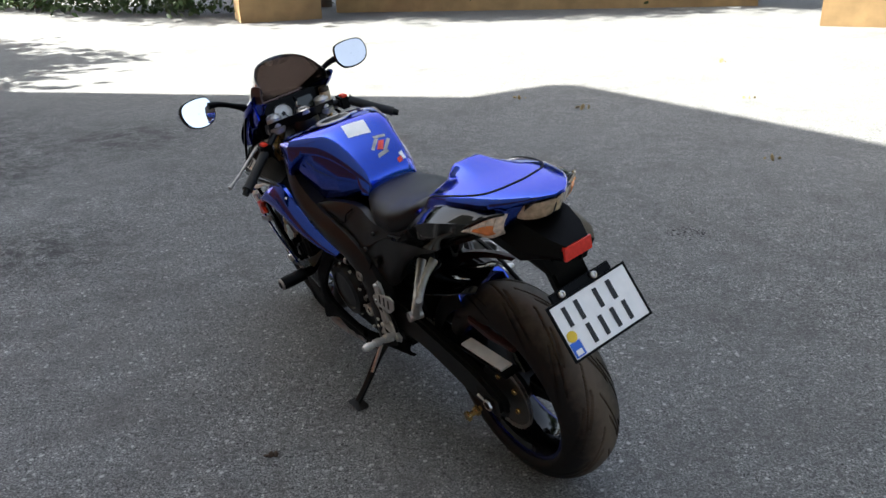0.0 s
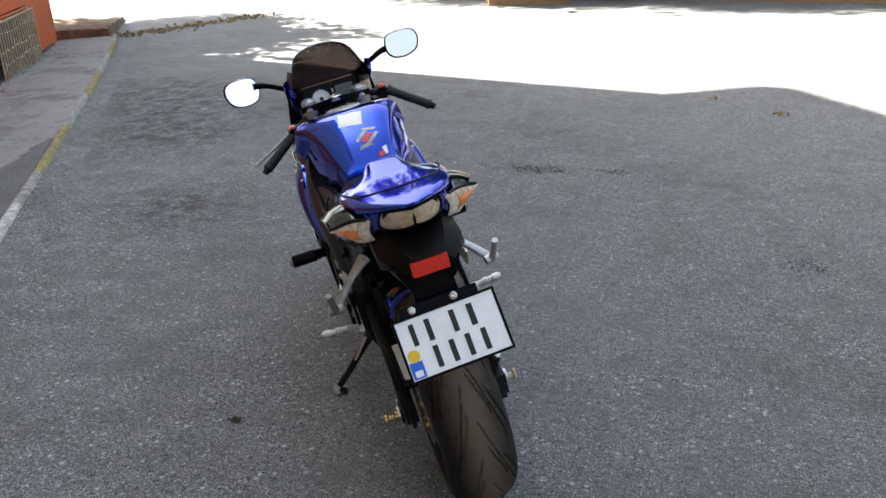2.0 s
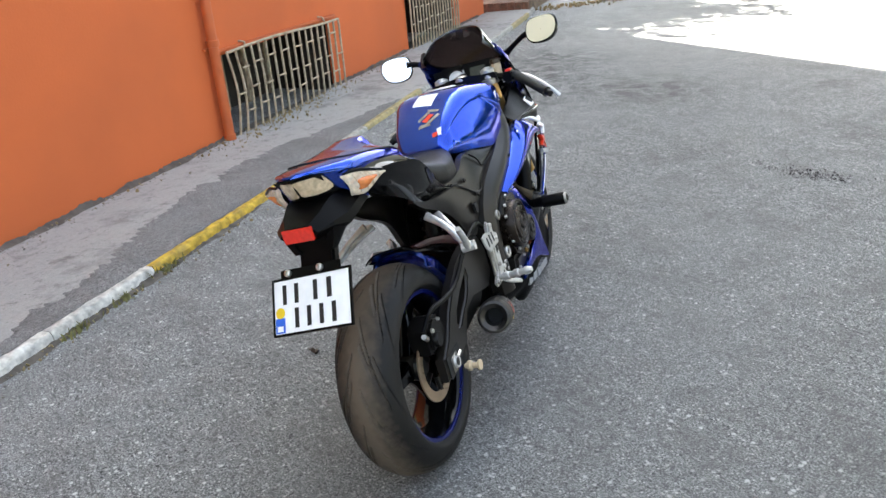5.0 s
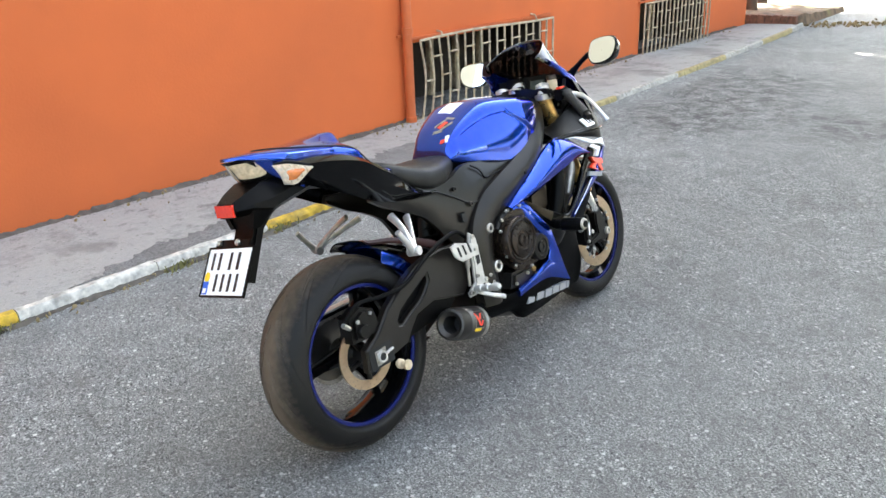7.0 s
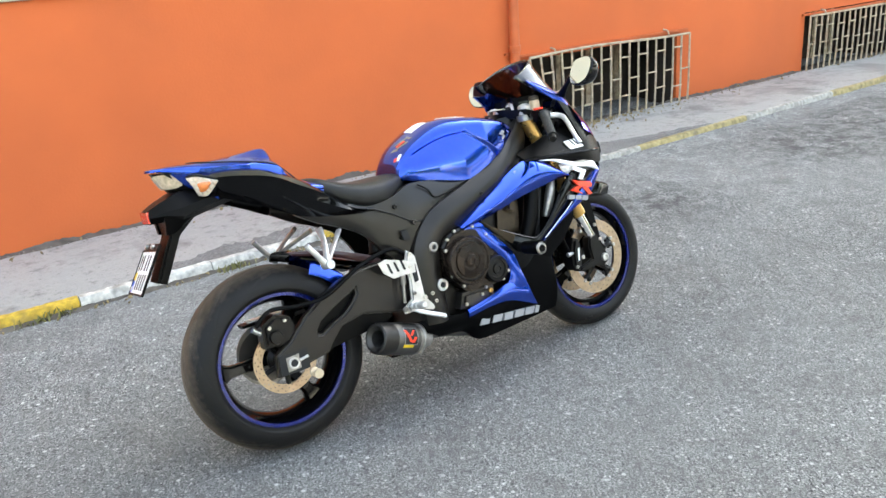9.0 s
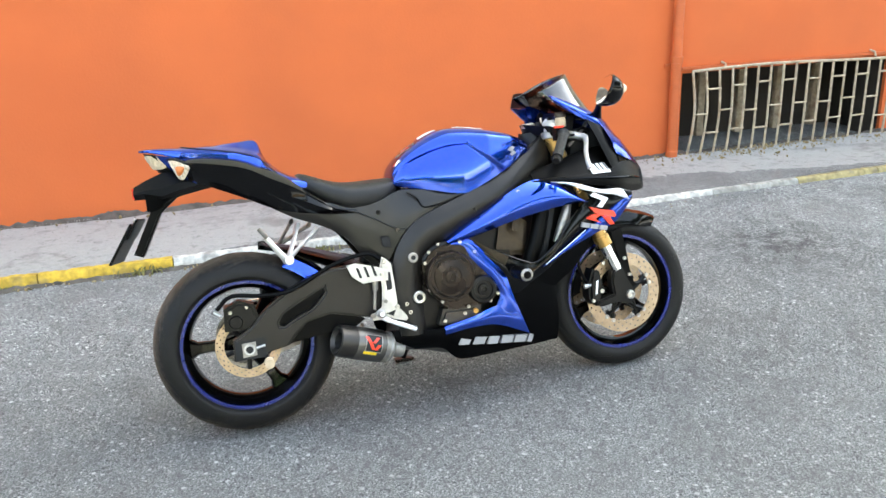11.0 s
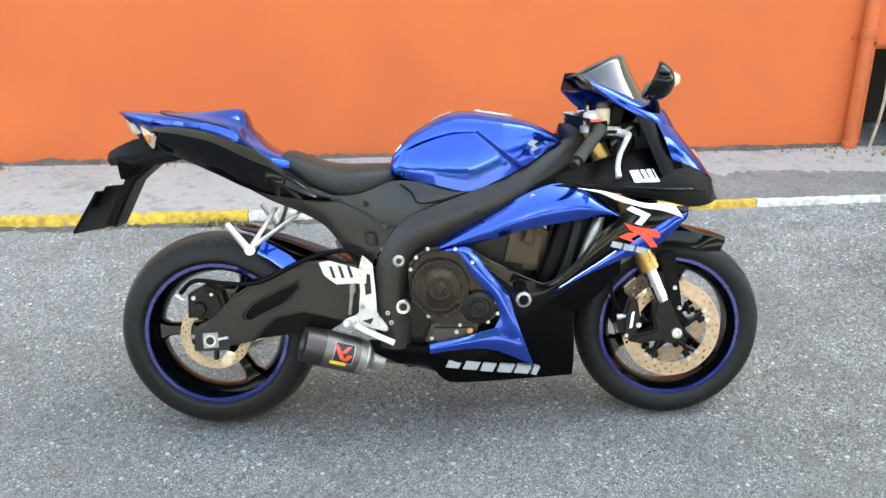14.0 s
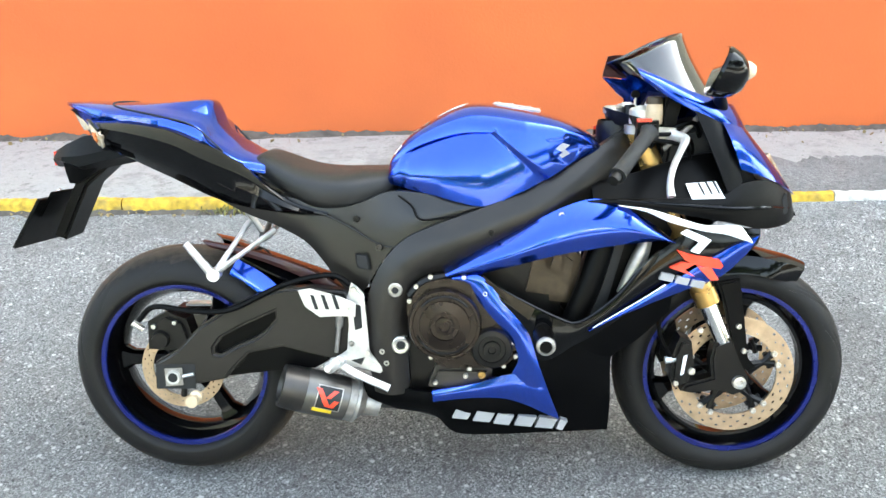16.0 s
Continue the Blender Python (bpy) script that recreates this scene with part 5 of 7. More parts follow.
def tank_decal(name, pts, material, label="", lift=0.0012):
    """A thin sticker that follows the tank's top; pts: outline in x and y."""
    cx, cy = np.mean([p[0] for p in pts]), np.mean([p[1] for p in pts])
    rows = []
    for f in np.linspace(0.02, 1, 8):
        ring = []
        for i in range(len(pts)):
            a, b = pts[i], pts[(i + 1) % len(pts)]
            for t in np.linspace(0, 1, 8, endpoint=False):
                x, y = a[0] + (b[0] - a[0]) * t, a[1] + (b[1] - a[1]) * t
                x, y = cx + (x - cx) * f, cy + (y - cy) * f
                ring.append((x, y, on_tank(x, y) + lift))
        rows.append(ring)
    return part(name, skin(rows, True, False), material, tank, label)


tank_decal("sticker", [(0.668, -0.030), (0.732, -0.044), (0.746, 0.034), (0.682, 0.047)], WHITE, "white square paper sticker")
for pts in ([(0.652, -0.020), (0.646, -0.066), (0.637, -0.060), (0.641, -0.024)], [(0.641, -0.022), (0.637, -0.034), (0.606, 0.004), (0.612, 0.012)],
            [(0.584, 0.006), (0.590, -0.040), (0.600, -0.034), (0.594, 0.002)], [(0.596, -0.036), (0.600, -0.024), (0.630, -0.062), (0.624, -0.070)]):
    tank_decal("emblem", pts, ALU_DULL, "silver emblem shape")
tank_decal("emblem", [(0.630, -0.030), (0.626, -0.048), (0.600, -0.024), (0.606, -0.006)], RED_VINYL, "red emblem shape", 0.002)
tank_decal("emblem", [(0.567, -0.046), (0.572, -0.066), (0.561, -0.064), (0.558, -0.048)], RED_VINYL, "small red emblem shape", 0.002)
tank_decal("emblem", [(0.578, -0.062), (0.584, -0.078), (0.566, -0.078), (0.563, -0.068)], WHITE, "small white emblem shape", 0.002)
CAP_AT = pose(0.868, 0, 0.9735, 0, 9.5, 0)


def on_cap(bm):
    bmesh.ops.transform(bm, matrix=CAP_AT, verts=bm.verts)
    return bm


cap = part("filler_cap", on_cap(lathe([(0.056, -0.006), (0.056, 0.001), (0.048, 0.0015), (0.03, 0.003), (0, 0.0035)], (0, 0, 0), 36, axis="z")), BLACK_SATIN, tank, "black filler cap with bright ring")
part("cap_ring", on_cap(lathe([(0.060, -0.004), (0.061, 0.001), (0.057, 0.004), (0.050, 0.003), (0.049, 0.001)], (0, 0, 0), 36, axis="z")), ALU, cap)
for k in range(7):
    a = radians(360 / 7 * k)
    part("bolt", on_cap(lathe([(0.004, 0), (0.004, 0.006), (0, 0.006)], (0.053 * math.cos(a), 0.053 * math.sin(a), 0), 8, axis="z")), STEEL, cap)
EMBLEM = [(0.950, 0.886), (0.966, 0.899), (0.984, 0.893), (0.972, 0.884), (0.986, 0.874), (0.966, 0.864), (0.958, 0.871), (0.968, 0.877)]
ring = []
for x, z in EMBLEM:
    zt, zb = at_x(top_c, x), at_x(low_c, x)
    g = max(0.0, ((zt - z) / (zt - zb) - 0.26) / 0.74)
    ring.append((x, tank_w(at_x(W_UP, x), at_x(W_LO, x), g), z))
part("tank_emblem", skin([[(x, -y - d, z) for x, y, z in ring] for d in (-0.006, 0.0006)], True, True), GREY_VINYL, tank, "silver emblem shape")

SEAT_AT = Vector((0.017, 0, 0.01))
SEAT_TOP = [(0.20, 0.838), (0.223, 0.868), (0.262, 0.858), (0.33, 0.832), (0.40, 0.820), (0.50, 0.820), (0.56, 0.818), (0.58, 0.80)]
SEAT_LOW = [(0.20, 0.82), (0.26, 0.778), (0.323, 0.742), (0.397, 0.719), (0.49, 0.722), (0.55, 0.750), (0.58, 0.785)]
SEAT_W = [(0.20, 0.085), (0.27, 0.115), (0.36, 0.145), (0.45, 0.14), (0.53, 0.105), (0.58, 0.07)]
rows = []
for x in np.linspace(0.20, 0.58, 26):
    zt, zb, w = at_x([tuple(p) for p in spline(SEAT_TOP, 30)], x), at_x([tuple(p) for p in spline(SEAT_LOW, 30)], x), at_x(SEAT_W, x)
    ring = []
    for a in np.linspace(-math.pi / 2, 1.5 * math.pi, 32, endpoint=False):
        c, d = math.cos(a), math.sin(a)
        ring.append((x, w * math.copysign(abs(c) ** 0.65, c), zb + (zt - zb) * (0.5 + 0.5 * math.copysign(abs(d) ** 0.6, d))))
    rows.append(ring)
part("rider_seat", skin(rows, True, True), SEAT, bike, "black vinyl rider seat", 60)

SEAT_AT = Vector((0, 0, 0))
TAIL_TOP = [(-0.268, 1.009), (-0.20, 1.009), (-0.12, 1.005), (-0.03, 1.003), (0.04, 1.006), (0.103, 1.008), (0.121, 0.985), (0.140, 0.935), (0.20, 0.885), (0.26, 0.862)]
TAIL_LOW = [(-0.268, 1.003), (-0.22, 0.992), (-0.17, 0.977), (-0.12, 0.963), (-0.07, 0.952), (0.04, 0.930), (0.12, 0.894), (0.20, 0.842), (0.26, 0.830)]
TAIL_W = [(-0.268, 0.012), (-0.24, 0.048), (-0.20, 0.080), (-0.16, 0.104), (-0.10, 0.126), (0.0, 0.138), (0.10, 0.136), (0.16, 0.128), (0.26, 0.105)]
rows = []
tt, tlw, tw = [tuple(p) for p in spline(TAIL_TOP, 80)], [tuple(p) for p in spline(TAIL_LOW, 60)], [tuple(p) for p in spline(TAIL_W, 60)]


def tail_half(x):
    """Half a section of the tail cowl, from its ridge down to its lower edge."""
    zt, zb, w = at_x(tt, x), at_x(tlw, x), at_x(tw, x)
    hump = max(0.0, min(1.0, (x + 0.06) / 0.14)) * max(0.0, min(1.0, (0.19 - x) / 0.06))
    edge = zb + (zt - zb) * (0.62 - 0.2 * hump)
    drop = zt - edge
    flat = [(0, 0), (0.22, 0.02), (0.40, 0.06), (0.55, 0.16), (0.68, 0.32), (0.82, 0.58), (0.94, 0.92)]
    step = [(0, 0), (0.25, 0.015), (0.31, 0.08), (0.44, 0.48), (0.52, 0.62), (0.76, 0.78), (0.94, 0.92)]
    return [(w * (a + (c - a) * hump), zt - drop * (b + (d - b) * hump)) for (a, b), (c, d) in zip(flat, step)] + [(w, edge - 0.006), (w * 0.985, zb)]


for x in np.concatenate([np.linspace(-0.268, 0.10, 30), np.linspace(0.108, 0.26, 22)]):
    right = tail_half(x)
    rows.append([(x, -p, q) for p, q in right[::-1]] + [(x, p, q) for p, q in right[1:]])
tail = part("tail_cowl", skin(rows, True, True), BLUE, bike, "blue single-seat tail cowl", 48)
for s in (-1, 1):
    way = []
    for x, f in ((-0.135, 0.0), (-0.132, 1.0), (-0.122, 3.0), (-0.095, 4.6), (-0.05, 5.4), (0.03, 6.0), (0.10, 6.4), (0.165, 6.5)):
        p = tail_half(x)
        q = np.array(p[int(f)]) * (1 - f % 1) + np.array(p[min(8, int(f) + 1)]) * (f % 1)
        way.append((x, s * (q[0] + 0.0008), q[1] + 0.0008))
    part("seam", tube(way, 0.0022, 6, 40), DARK, tail)

WING_IN = [(-0.136, 0.122, 0.965), (-0.06, 0.134, 0.964), (0.04, 0.139, 0.948), (0.12, 0.137, 0.913), (0.20, 0.131, 0.864), (0.276, 0.128, 0.801), (0.34, 0.126, 0.757), (0.416, 0.122, 0.734)]
WING_OUT = [(-0.114, 0.164, 0.950), (-0.04, 0.187, 0.940), (0.06, 0.199, 0.915), (0.14, 0.187, 0.873), (0.22, 0.164, 0.832), (0.29, 0.146, 0.782), (0.345, 0.140, 0.750), (0.416, 0.134, 0.731)]
WING_LOW = [(-0.102, 0.117, 0.890), (-0.04, 0.124, 0.860), (0.05, 0.130, 0.818), (0.130, 0.128, 0.777), (0.205, 0.128, 0.753), (0.275, 0.128, 0.740), (0.34, 0.128, 0.730), (0.416, 0.126, 0.725)]
for s in (-1, 1):
    rows = []
    for p, q, r in zip(spline(WING_IN, 36), spline(WING_OUT, 36), spline(WING_LOW, 36)):
        ring = [p, p * 0.55 + q * 0.45 + np.array((0, 0.004, 0.003)), q * 0.94 + p * 0.06, q, q * 0.93 + r * 0.07, q * 0.6 + r * 0.4 + np.array((0, 0.012, 0)), q * 0.25 + r * 0.75 + np.array((0, 0.008, 0)), r, r * 0.7 + p * 0.3 - np.array((0, 0.02, 0)), p - np.array((0, 0.012, 0.012))]
        rows.append([(v[0], s * v[1], v[2]) for v in ring])
    side = part("tail_side", skin(rows, True, True), BLACK_GLOSS, bike, "gloss black tail side panel", 30)
    first = rows[0]
    mids = [(v[0] - 0.014, v[1] * 0.97, v[2]) for v in first]
    part("panel_end", skin([[(v[0] - 0.0015, v[1], v[2]) for v in first], mids], True, True), BLACK_GLOSS, side)
    lens_up = [(-0.176, 0.100, 0.964), (-0.152, 0.134, 0.963), (-0.112, 0.180, 0.943)]
    lens_lo = [(-0.150, 0.102, 0.902), (-0.132, 0.128, 0.900), (-0.108, 0.176, 0.934)]
    sig = part("turn_signal", panel(lens_up, lens_lo, s, 0.010, 0.012, 16, 8), SIGNAL, bike, "clear turn signal with a ribbed amber inside", 50)
    part("amber_bulb", panel([(-0.158, 0.119, 0.944), (-0.146, 0.138, 0.946), (-0.128, 0.160, 0.942)], [(-0.151, 0.121, 0.914), (-0.140, 0.138, 0.914), (-0.126, 0.158, 0.930)], s, 0.011, 0.003, 10, 5), AMBER, sig, "amber bulb of the signal")
    part("signal_cover", tube([(x - 0.001, s * (y + 0.001), z + 0.003) for x, y, z in lens_up], [0.003, 0.005, 0.004], 8, 14), BLACK_GLOSS, sig, "gloss black rim of the signal")
    for q in (0.2, 0.4, 0.6, 0.8):
        a, b = spline(lens_up, 21)[int(q * 20)], spline(lens_lo, 21)[int(q * 20)]
        part("lens_rib", tube([(a[0] * (1 - v) + b[0] * v - 0.001, s * (a[1] * (1 - v) + b[1] * v + 0.010 * math.sin(math.pi * v)), a[2] * (1 - v) + b[2] * v) for v in (0.1, 0.3, 0.5, 0.7, 0.9)], 0.0014, 5), LENS, sig)
    part("tail_corner", panel([(-0.214, 0.072, 0.987), (-0.165, 0.102, 0.975), (-0.115, 0.121, 0.960)], [(-0.176, 0.078, 0.938), (-0.14, 0.095, 0.912), (-0.095, 0.110, 0.880)], s, 0.002, 0.02, 12, 5), BLUE, bike, "blue rear corner of the tail")
SEAT_AT = Vector((0.013, 0, 0.006))
for s in (-1, 1):
    cov = part("side_cover", panel([(0.128, 0.112, 0.795), (0.22, 0.114, 0.785), (0.31, 0.118, 0.765), (0.39, 0.126, 0.745), (0.44, 0.132, 0.742), (0.49, 0.136, 0.755), (0.56, 0.133, 0.780), (0.66, 0.14, 0.772), (0.785, 0.16, 0.752)],
                                   [(0.121, 0.116, 0.768), (0.193, 0.110, 0.726), (0.267, 0.108, 0.694), (0.34, 0.114, 0.653), (0.385, 0.122, 0.603), (0.421, 0.128, 0.553), (0.477, 0.138, 0.526), (0.58, 0.16, 0.660), (0.785, 0.166, 0.745)], s, 0.008, 0.02, 48, 9), COVER, bike, "satin black plastic side cover")
    part("seam", tube([(0.37, s * 0.139, 0.731), (0.40, s * 0.142, 0.724), (0.459, s * 0.146, 0.694), (0.554, s * 0.158, 0.647), (0.652, s * 0.172, 0.684), (0.775, s * 0.172, 0.733)], 0.0028, 6, 30), DARK, cov)
    part("pocket", slab([(0.468, 0.632), (0.500, 0.630), (0.506, 0.588), (0.474, 0.594)], s * 0.150, s * 0.158, 0.004), DARK, cov)
    part("crease", tube([(0.580, s * 0.148, 0.772), (0.612, s * 0.158, 0.748), (0.632, s * 0.164, 0.716), (0.70, s * 0.170, 0.722), (0.785, s * 0.170, 0.739)], 0.003, 6, 24), BLACK_PLASTIC, cov)
    bolt(0.474, s * 0.146, 0.715, 0.008, cov, s, BLACK_SATIN)
    bolt(0.53, s * 0.160, 0.648, 0.009, cov, s, DARK_TITAN)

# tail lights and the hanger for the number plate
SEAT_AT = Vector((0, 0, 0))
for s in (-1, 1):
    part("tail_light", panel([(-0.2535, 0.009, 0.984), (-0.250, 0.017, 0.987), (-0.238, 0.042, 0.987), (-0.216, 0.062, 0.984), (-0.193, 0.076, 0.977)], [(-0.234, 0.013, 0.946), (-0.229, 0.021, 0.941), (-0.216, 0.042, 0.939), (-0.197, 0.061, 0.940), (-0.184, 0.071, 0.944)], s, 0.002, 0.010, 20, 8), LENS, bike, "clear tail light lens")
    part("light_surround", panel([(-0.256, 0.0, 0.996), (-0.236, 0.042, 0.992), (-0.188, 0.080, 0.976)], [(-0.214, 0.0, 0.928), (-0.200, 0.042, 0.926), (-0.165, 0.080, 0.930)], s, 0.0, 0.012, 14, 5), BLACK_PLASTIC, bike, "black tail light surround")
part("light_housing", slab([(-0.235, 0.992), (-0.165, 0.930), (-0.10, 0.890), (0.05, 0.845), (0.10, 0.875), (-0.05, 0.95)], -0.075, 0.075, 0.01), BLACK_PLASTIC, bike, "black tail light housing")
rows = []
for x, zt, zb, w in ((-0.300, 0.887, 0.846, 0.056), (-0.262, 0.905, 0.846, 0.086), (-0.21, 0.925, 0.832, 0.104), (-0.14, 0.935, 0.848, 0.106), (-0.04, 0.92, 0.866, 0.104), (0.08, 0.89, 0.862, 0.10)):
    rows.append([(x, -w, zb + 0.02), (x, -w * 0.98, (zt + zb) / 2), (x, -w * 0.62, zt), (x, w * 0.62, zt), (x, w * 0.98, (zt + zb) / 2), (x, w, zb + 0.02), (x, w * 0.6, zb), (x, -w * 0.6, zb)])
under = part("undertail", skin(rows, True, True), BLACK_PLASTIC, bike, "black plastic undertail", 20)
part("red_reflector", box(-0.3045, -0.296, -0.043, 0.045, 0.850, 0.885, 0.002), RED_REFL, under, "red rectangular reflector")
part("plate_arm", slab([(-0.258, 0.848), (-0.256, 0.80), (-0.325, 0.668), (-0.296, 0.656), (-0.222, 0.795), (-0.135, 0.866), (-0.17, 0.885)], -0.052, 0.052, 0.007), BLACK_PLASTIC, under)
for s in (-1, 1):
    part("arm_flank", panel([(-0.262, 0.080, 0.868), (-0.20, 0.100, 0.875), (-0.13, 0.103, 0.878)], [(-0.264, 0.055, 0.805), (-0.235, 0.062, 0.808), (-0.18, 0.064, 0.84)], s, 0.003, 0.02, 10, 5), BLACK_PLASTIC, under)

# the plate itself, a little twisted on its hanger
P_TL, P_TR, P_BL = Vector((-0.304, 0.119, 0.758)), Vector((-0.316, -0.117, 0.771)), Vector((-0.381, 0.119, 0.638))
ux, uz = (P_TR - P_TL).normalized(), (P_TL - P_BL)
uz = (uz - ux * uz.dot(ux)).normalized()
un = uz.cross(ux)
PW, PH = 0.237, 0.139
plate_m = Matrix((( ux.x, un.x, uz.x, P_TL.x), (ux.y, un.y, uz.y, P_TL.y), (ux.z, un.z, uz.z, P_TL.z), (0, 0, 0, 1)))


def on_plate(bm):
    bmesh.ops.transform(bm, matrix=plate_m, verts=bm.verts)
    return bm


OUT = -1 if un.x > 0 else 1
plate = part("number_plate", on_plate(box(0, PW, -0.0015, 0.0015, -PH, 0, 0.0005)), WHITE, bike, "white two-line number plate in a black frame")
for a in ((-0.004, 0.002, -PH - 0.004, 0.004), (PW - 0.002, PW + 0.004, -PH - 0.004, 0.004), (0.0025, PW - 0.0025, -0.002, 0.004), (0.0025, PW - 0.0025, -PH - 0.004, -PH + 0.002)):
    part("plate_frame", on_plate(box(a[0], a[1], -0.004, 0.004, a[2], a[3], 0.001)), BLACK_PLASTIC, plate)
for x, w, row in ((0.025, 0.021, 0), (0.062, 0.022, 0), (0.121, 0.022, 0), (0.162, 0.025, 0), (0.061, 0.022, 1), (0.099, 0.022, 1), (0.137, 0.022, 1), (0.175, 0.022, 1)):
    z = -0.014 - 0.062 * row
    part("plate_bar", on_plate(box(x + 0.22 * w, x + 0.78 * w, OUT * 0.0018, OUT * 0.0028, z - 0.050, z, 0)), BLACK_INK, plate)
part("plate_back", on_plate(box(0.001, PW - 0.001, -OUT * 0.0045, -OUT * 0.0018, -PH + 0.001, -0.001, 0)), BLACK_PLASTIC, plate)
part("plate_band", on_plate(box(0.004, 0.034, OUT * 0.0018, OUT * 0.0026, -PH + 0.004, -PH + 0.042, 0)), BLUE_INK, plate, "blue plate band")
part("plate_band_bar", on_plate(box(0.010, 0.028, OUT * 0.0028, OUT * 0.0034, -PH + 0.008, -PH + 0.022, 0)), WHITE, plate)
part("plate_seal", on_plate(lathe([(0.0, OUT * 0.003), (0.014, OUT * 0.003), (0.014, OUT * 0.0017)], (0.02, 0, -PH + 0.055), 20)), YELLOW_VINYL, plate, "round yellow seal")
holder = part("plate_holder", on_plate(box(0.02, PW - 0.03, -0.010, -0.003 if OUT > 0 else 0.010, -0.05, 0.026, 0.003)) if OUT > 0 else on_plate(box(0.02, PW - 0.03, 0.002, 0.010, -0.05, 0.026, 0.003)), BLACK_PLASTIC, bike, "black plate bracket")
for x in (0.05, 0.15):
    part("bolt", on_plate(lathe([(0.009, 0), (0.009, OUT * 0.008), (0.005, OUT * 0.010), (0.004, OUT * 0.006), (0, OUT * 0.006)], (x, 0, 0.014), 14)), STEEL, holder)

# ---- fairing ----
SEAT_AT = Vector((0.012, 0, 0.001))
for s in (-1, 1):
    up = part("upper_fairing", panel([(0.685, 0.178, 0.602), (0.75, 0.196, 0.640), (0.85, 0.205, 0.692), (0.96, 0.205, 0.750), (1.04, 0.200, 0.772), (1.11, 0.203, 0.756), (1.16, 0.206, 0.725), (1.225, 0.208, 0.674)],
                                     [(0.705, 0.182, 0.578), (0.76, 0.205, 0.592), (0.85, 0.225, 0.618), (0.95, 0.232, 0.645), (1.04, 0.230, 0.660), (1.10, 0.225, 0.668), (1.16, 0.218, 0.672), (1.225, 0.209, 0.670)], s, 0.024, 0.012, 36, 13), BLUE, bike, "bright blue upper side fairing")
    bolt(0.965, s * 0.212, 0.738, 0.007, up, s)
    # the left stripe is coloured black, to sink into the dark left side
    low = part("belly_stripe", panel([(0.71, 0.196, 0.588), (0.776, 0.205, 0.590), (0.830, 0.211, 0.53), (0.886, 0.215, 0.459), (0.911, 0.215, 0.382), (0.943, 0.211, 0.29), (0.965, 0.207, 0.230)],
                                     [(0.70, 0.190, 0.570), (0.740, 0.20, 0.562), (0.792, 0.208, 0.502), (0.846, 0.211, 0.436), (0.866, 0.211, 0.385), (0.845, 0.207, 0.335), (0.84, 0.204, 0.295)], s, 0.004, 0.012, 36, 9), BLUE if s < 0 else BLACK_MATT, bike, "blue lower fairing stripe" if s < 0 else "lower fairing stripe, blackened on the left")
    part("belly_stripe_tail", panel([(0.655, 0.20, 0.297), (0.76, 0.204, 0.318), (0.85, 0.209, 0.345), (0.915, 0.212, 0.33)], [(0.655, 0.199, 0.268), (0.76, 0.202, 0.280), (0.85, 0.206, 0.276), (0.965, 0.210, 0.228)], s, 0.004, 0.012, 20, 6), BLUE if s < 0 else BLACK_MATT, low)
    belly = part("belly_pan", panel([(0.46, 0.135, 0.298), (0.56, 0.165, 0.294), (0.66, 0.190, 0.288), (0.84, 0.197, 0.300), (0.92, 0.205, 0.40), (1.0, 0.208, 0.475), (1.05, 0.203, 0.475), (1.088, 0.19, 0.42), (1.09, 0.185, 0.35)],
                                    [(0.48, 0.12, 0.225), (0.58, 0.13, 0.216), (0.655, 0.145, 0.208), (0.71, 0.148, 0.162), (0.82, 0.155, 0.162), (0.92, 0.155, 0.167), (1.02, 0.155, 0.172), (1.06, 0.155, 0.175), (1.09, 0.16, 0.178)], s, 0.018, 0.015, 44, 13), BLACK_MATT, bike, "matt black belly pan")
    mid = part("mid_fairing", panel([(0.79, 0.200, 0.572), (0.87, 0.215, 0.530), (0.96, 0.224, 0.487), (1.01, 0.224, 0.478), (1.08, 0.222, 0.530), (1.15, 0.221, 0.610), (1.22, 0.216, 0.672), (1.30, 0.205, 0.700), (1.435, 0.165, 0.690)],
                                    [(0.77, 0.198, 0.565), (0.86, 0.205, 0.455), (0.92, 0.210, 0.38), (1.0, 0.212, 0.42), (1.06, 0.214, 0.455), (1.13, 0.212, 0.505), (1.22, 0.206, 0.555), (1.34, 0.190, 0.585), (1.43, 0.165, 0.655)], s, 0.006, 0.012, 44, 11), BLACK_GLOSS, bike, "gloss black mid fairing with blue flash")
    part("front_edge", panel([(0.99, 0.207, 0.425), (1.06, 0.211, 0.462), (1.13, 0.209, 0.512), (1.228, 0.203, 0.560)], [(1.06, 0.190, 0.350), (1.105, 0.190, 0.396), (1.155, 0.192, 0.430), (1.224, 0.195, 0.500)], s, 0.004, 0.010, 22, 6), BLACK_MATT, mid, "matt black front edge of the lower fairing")
    part("heat_shield", panel([(0.782, 0.212, 0.592), (0.832, 0.223, 0.557), (0.904, 0.231, 0.517)], [(0.782, 0.208, 0.587), (0.840, 0.219, 0.528), (0.890, 0.224, 0.487)], s, 0.001, 0.010, 14, 5), TAN_METAL, mid, "tan metal blade at the fairing opening")
    part("edge_line", tube([(0.785, s * 0.204, 0.578), (0.87, s * 0.219, 0.535), (0.96, s * 0.228, 0.492), (1.01, s * 0.229, 0.483), (1.09, s * 0.227, 0.54), (1.15, s * 0.226, 0.612)], 0.004, 6, 26), BLACK_GLOSS, mid)
    part("pinstripe", tube([(1.04, s * 0.2325, 0.470), (1.10, s * 0.2335, 0.508), (1.16, s * 0.2325, 0.545), (1.205, s * 0.2295, 0.574)], 0.0015, 6, 20), WHITE, mid, "thin white pinstripe")
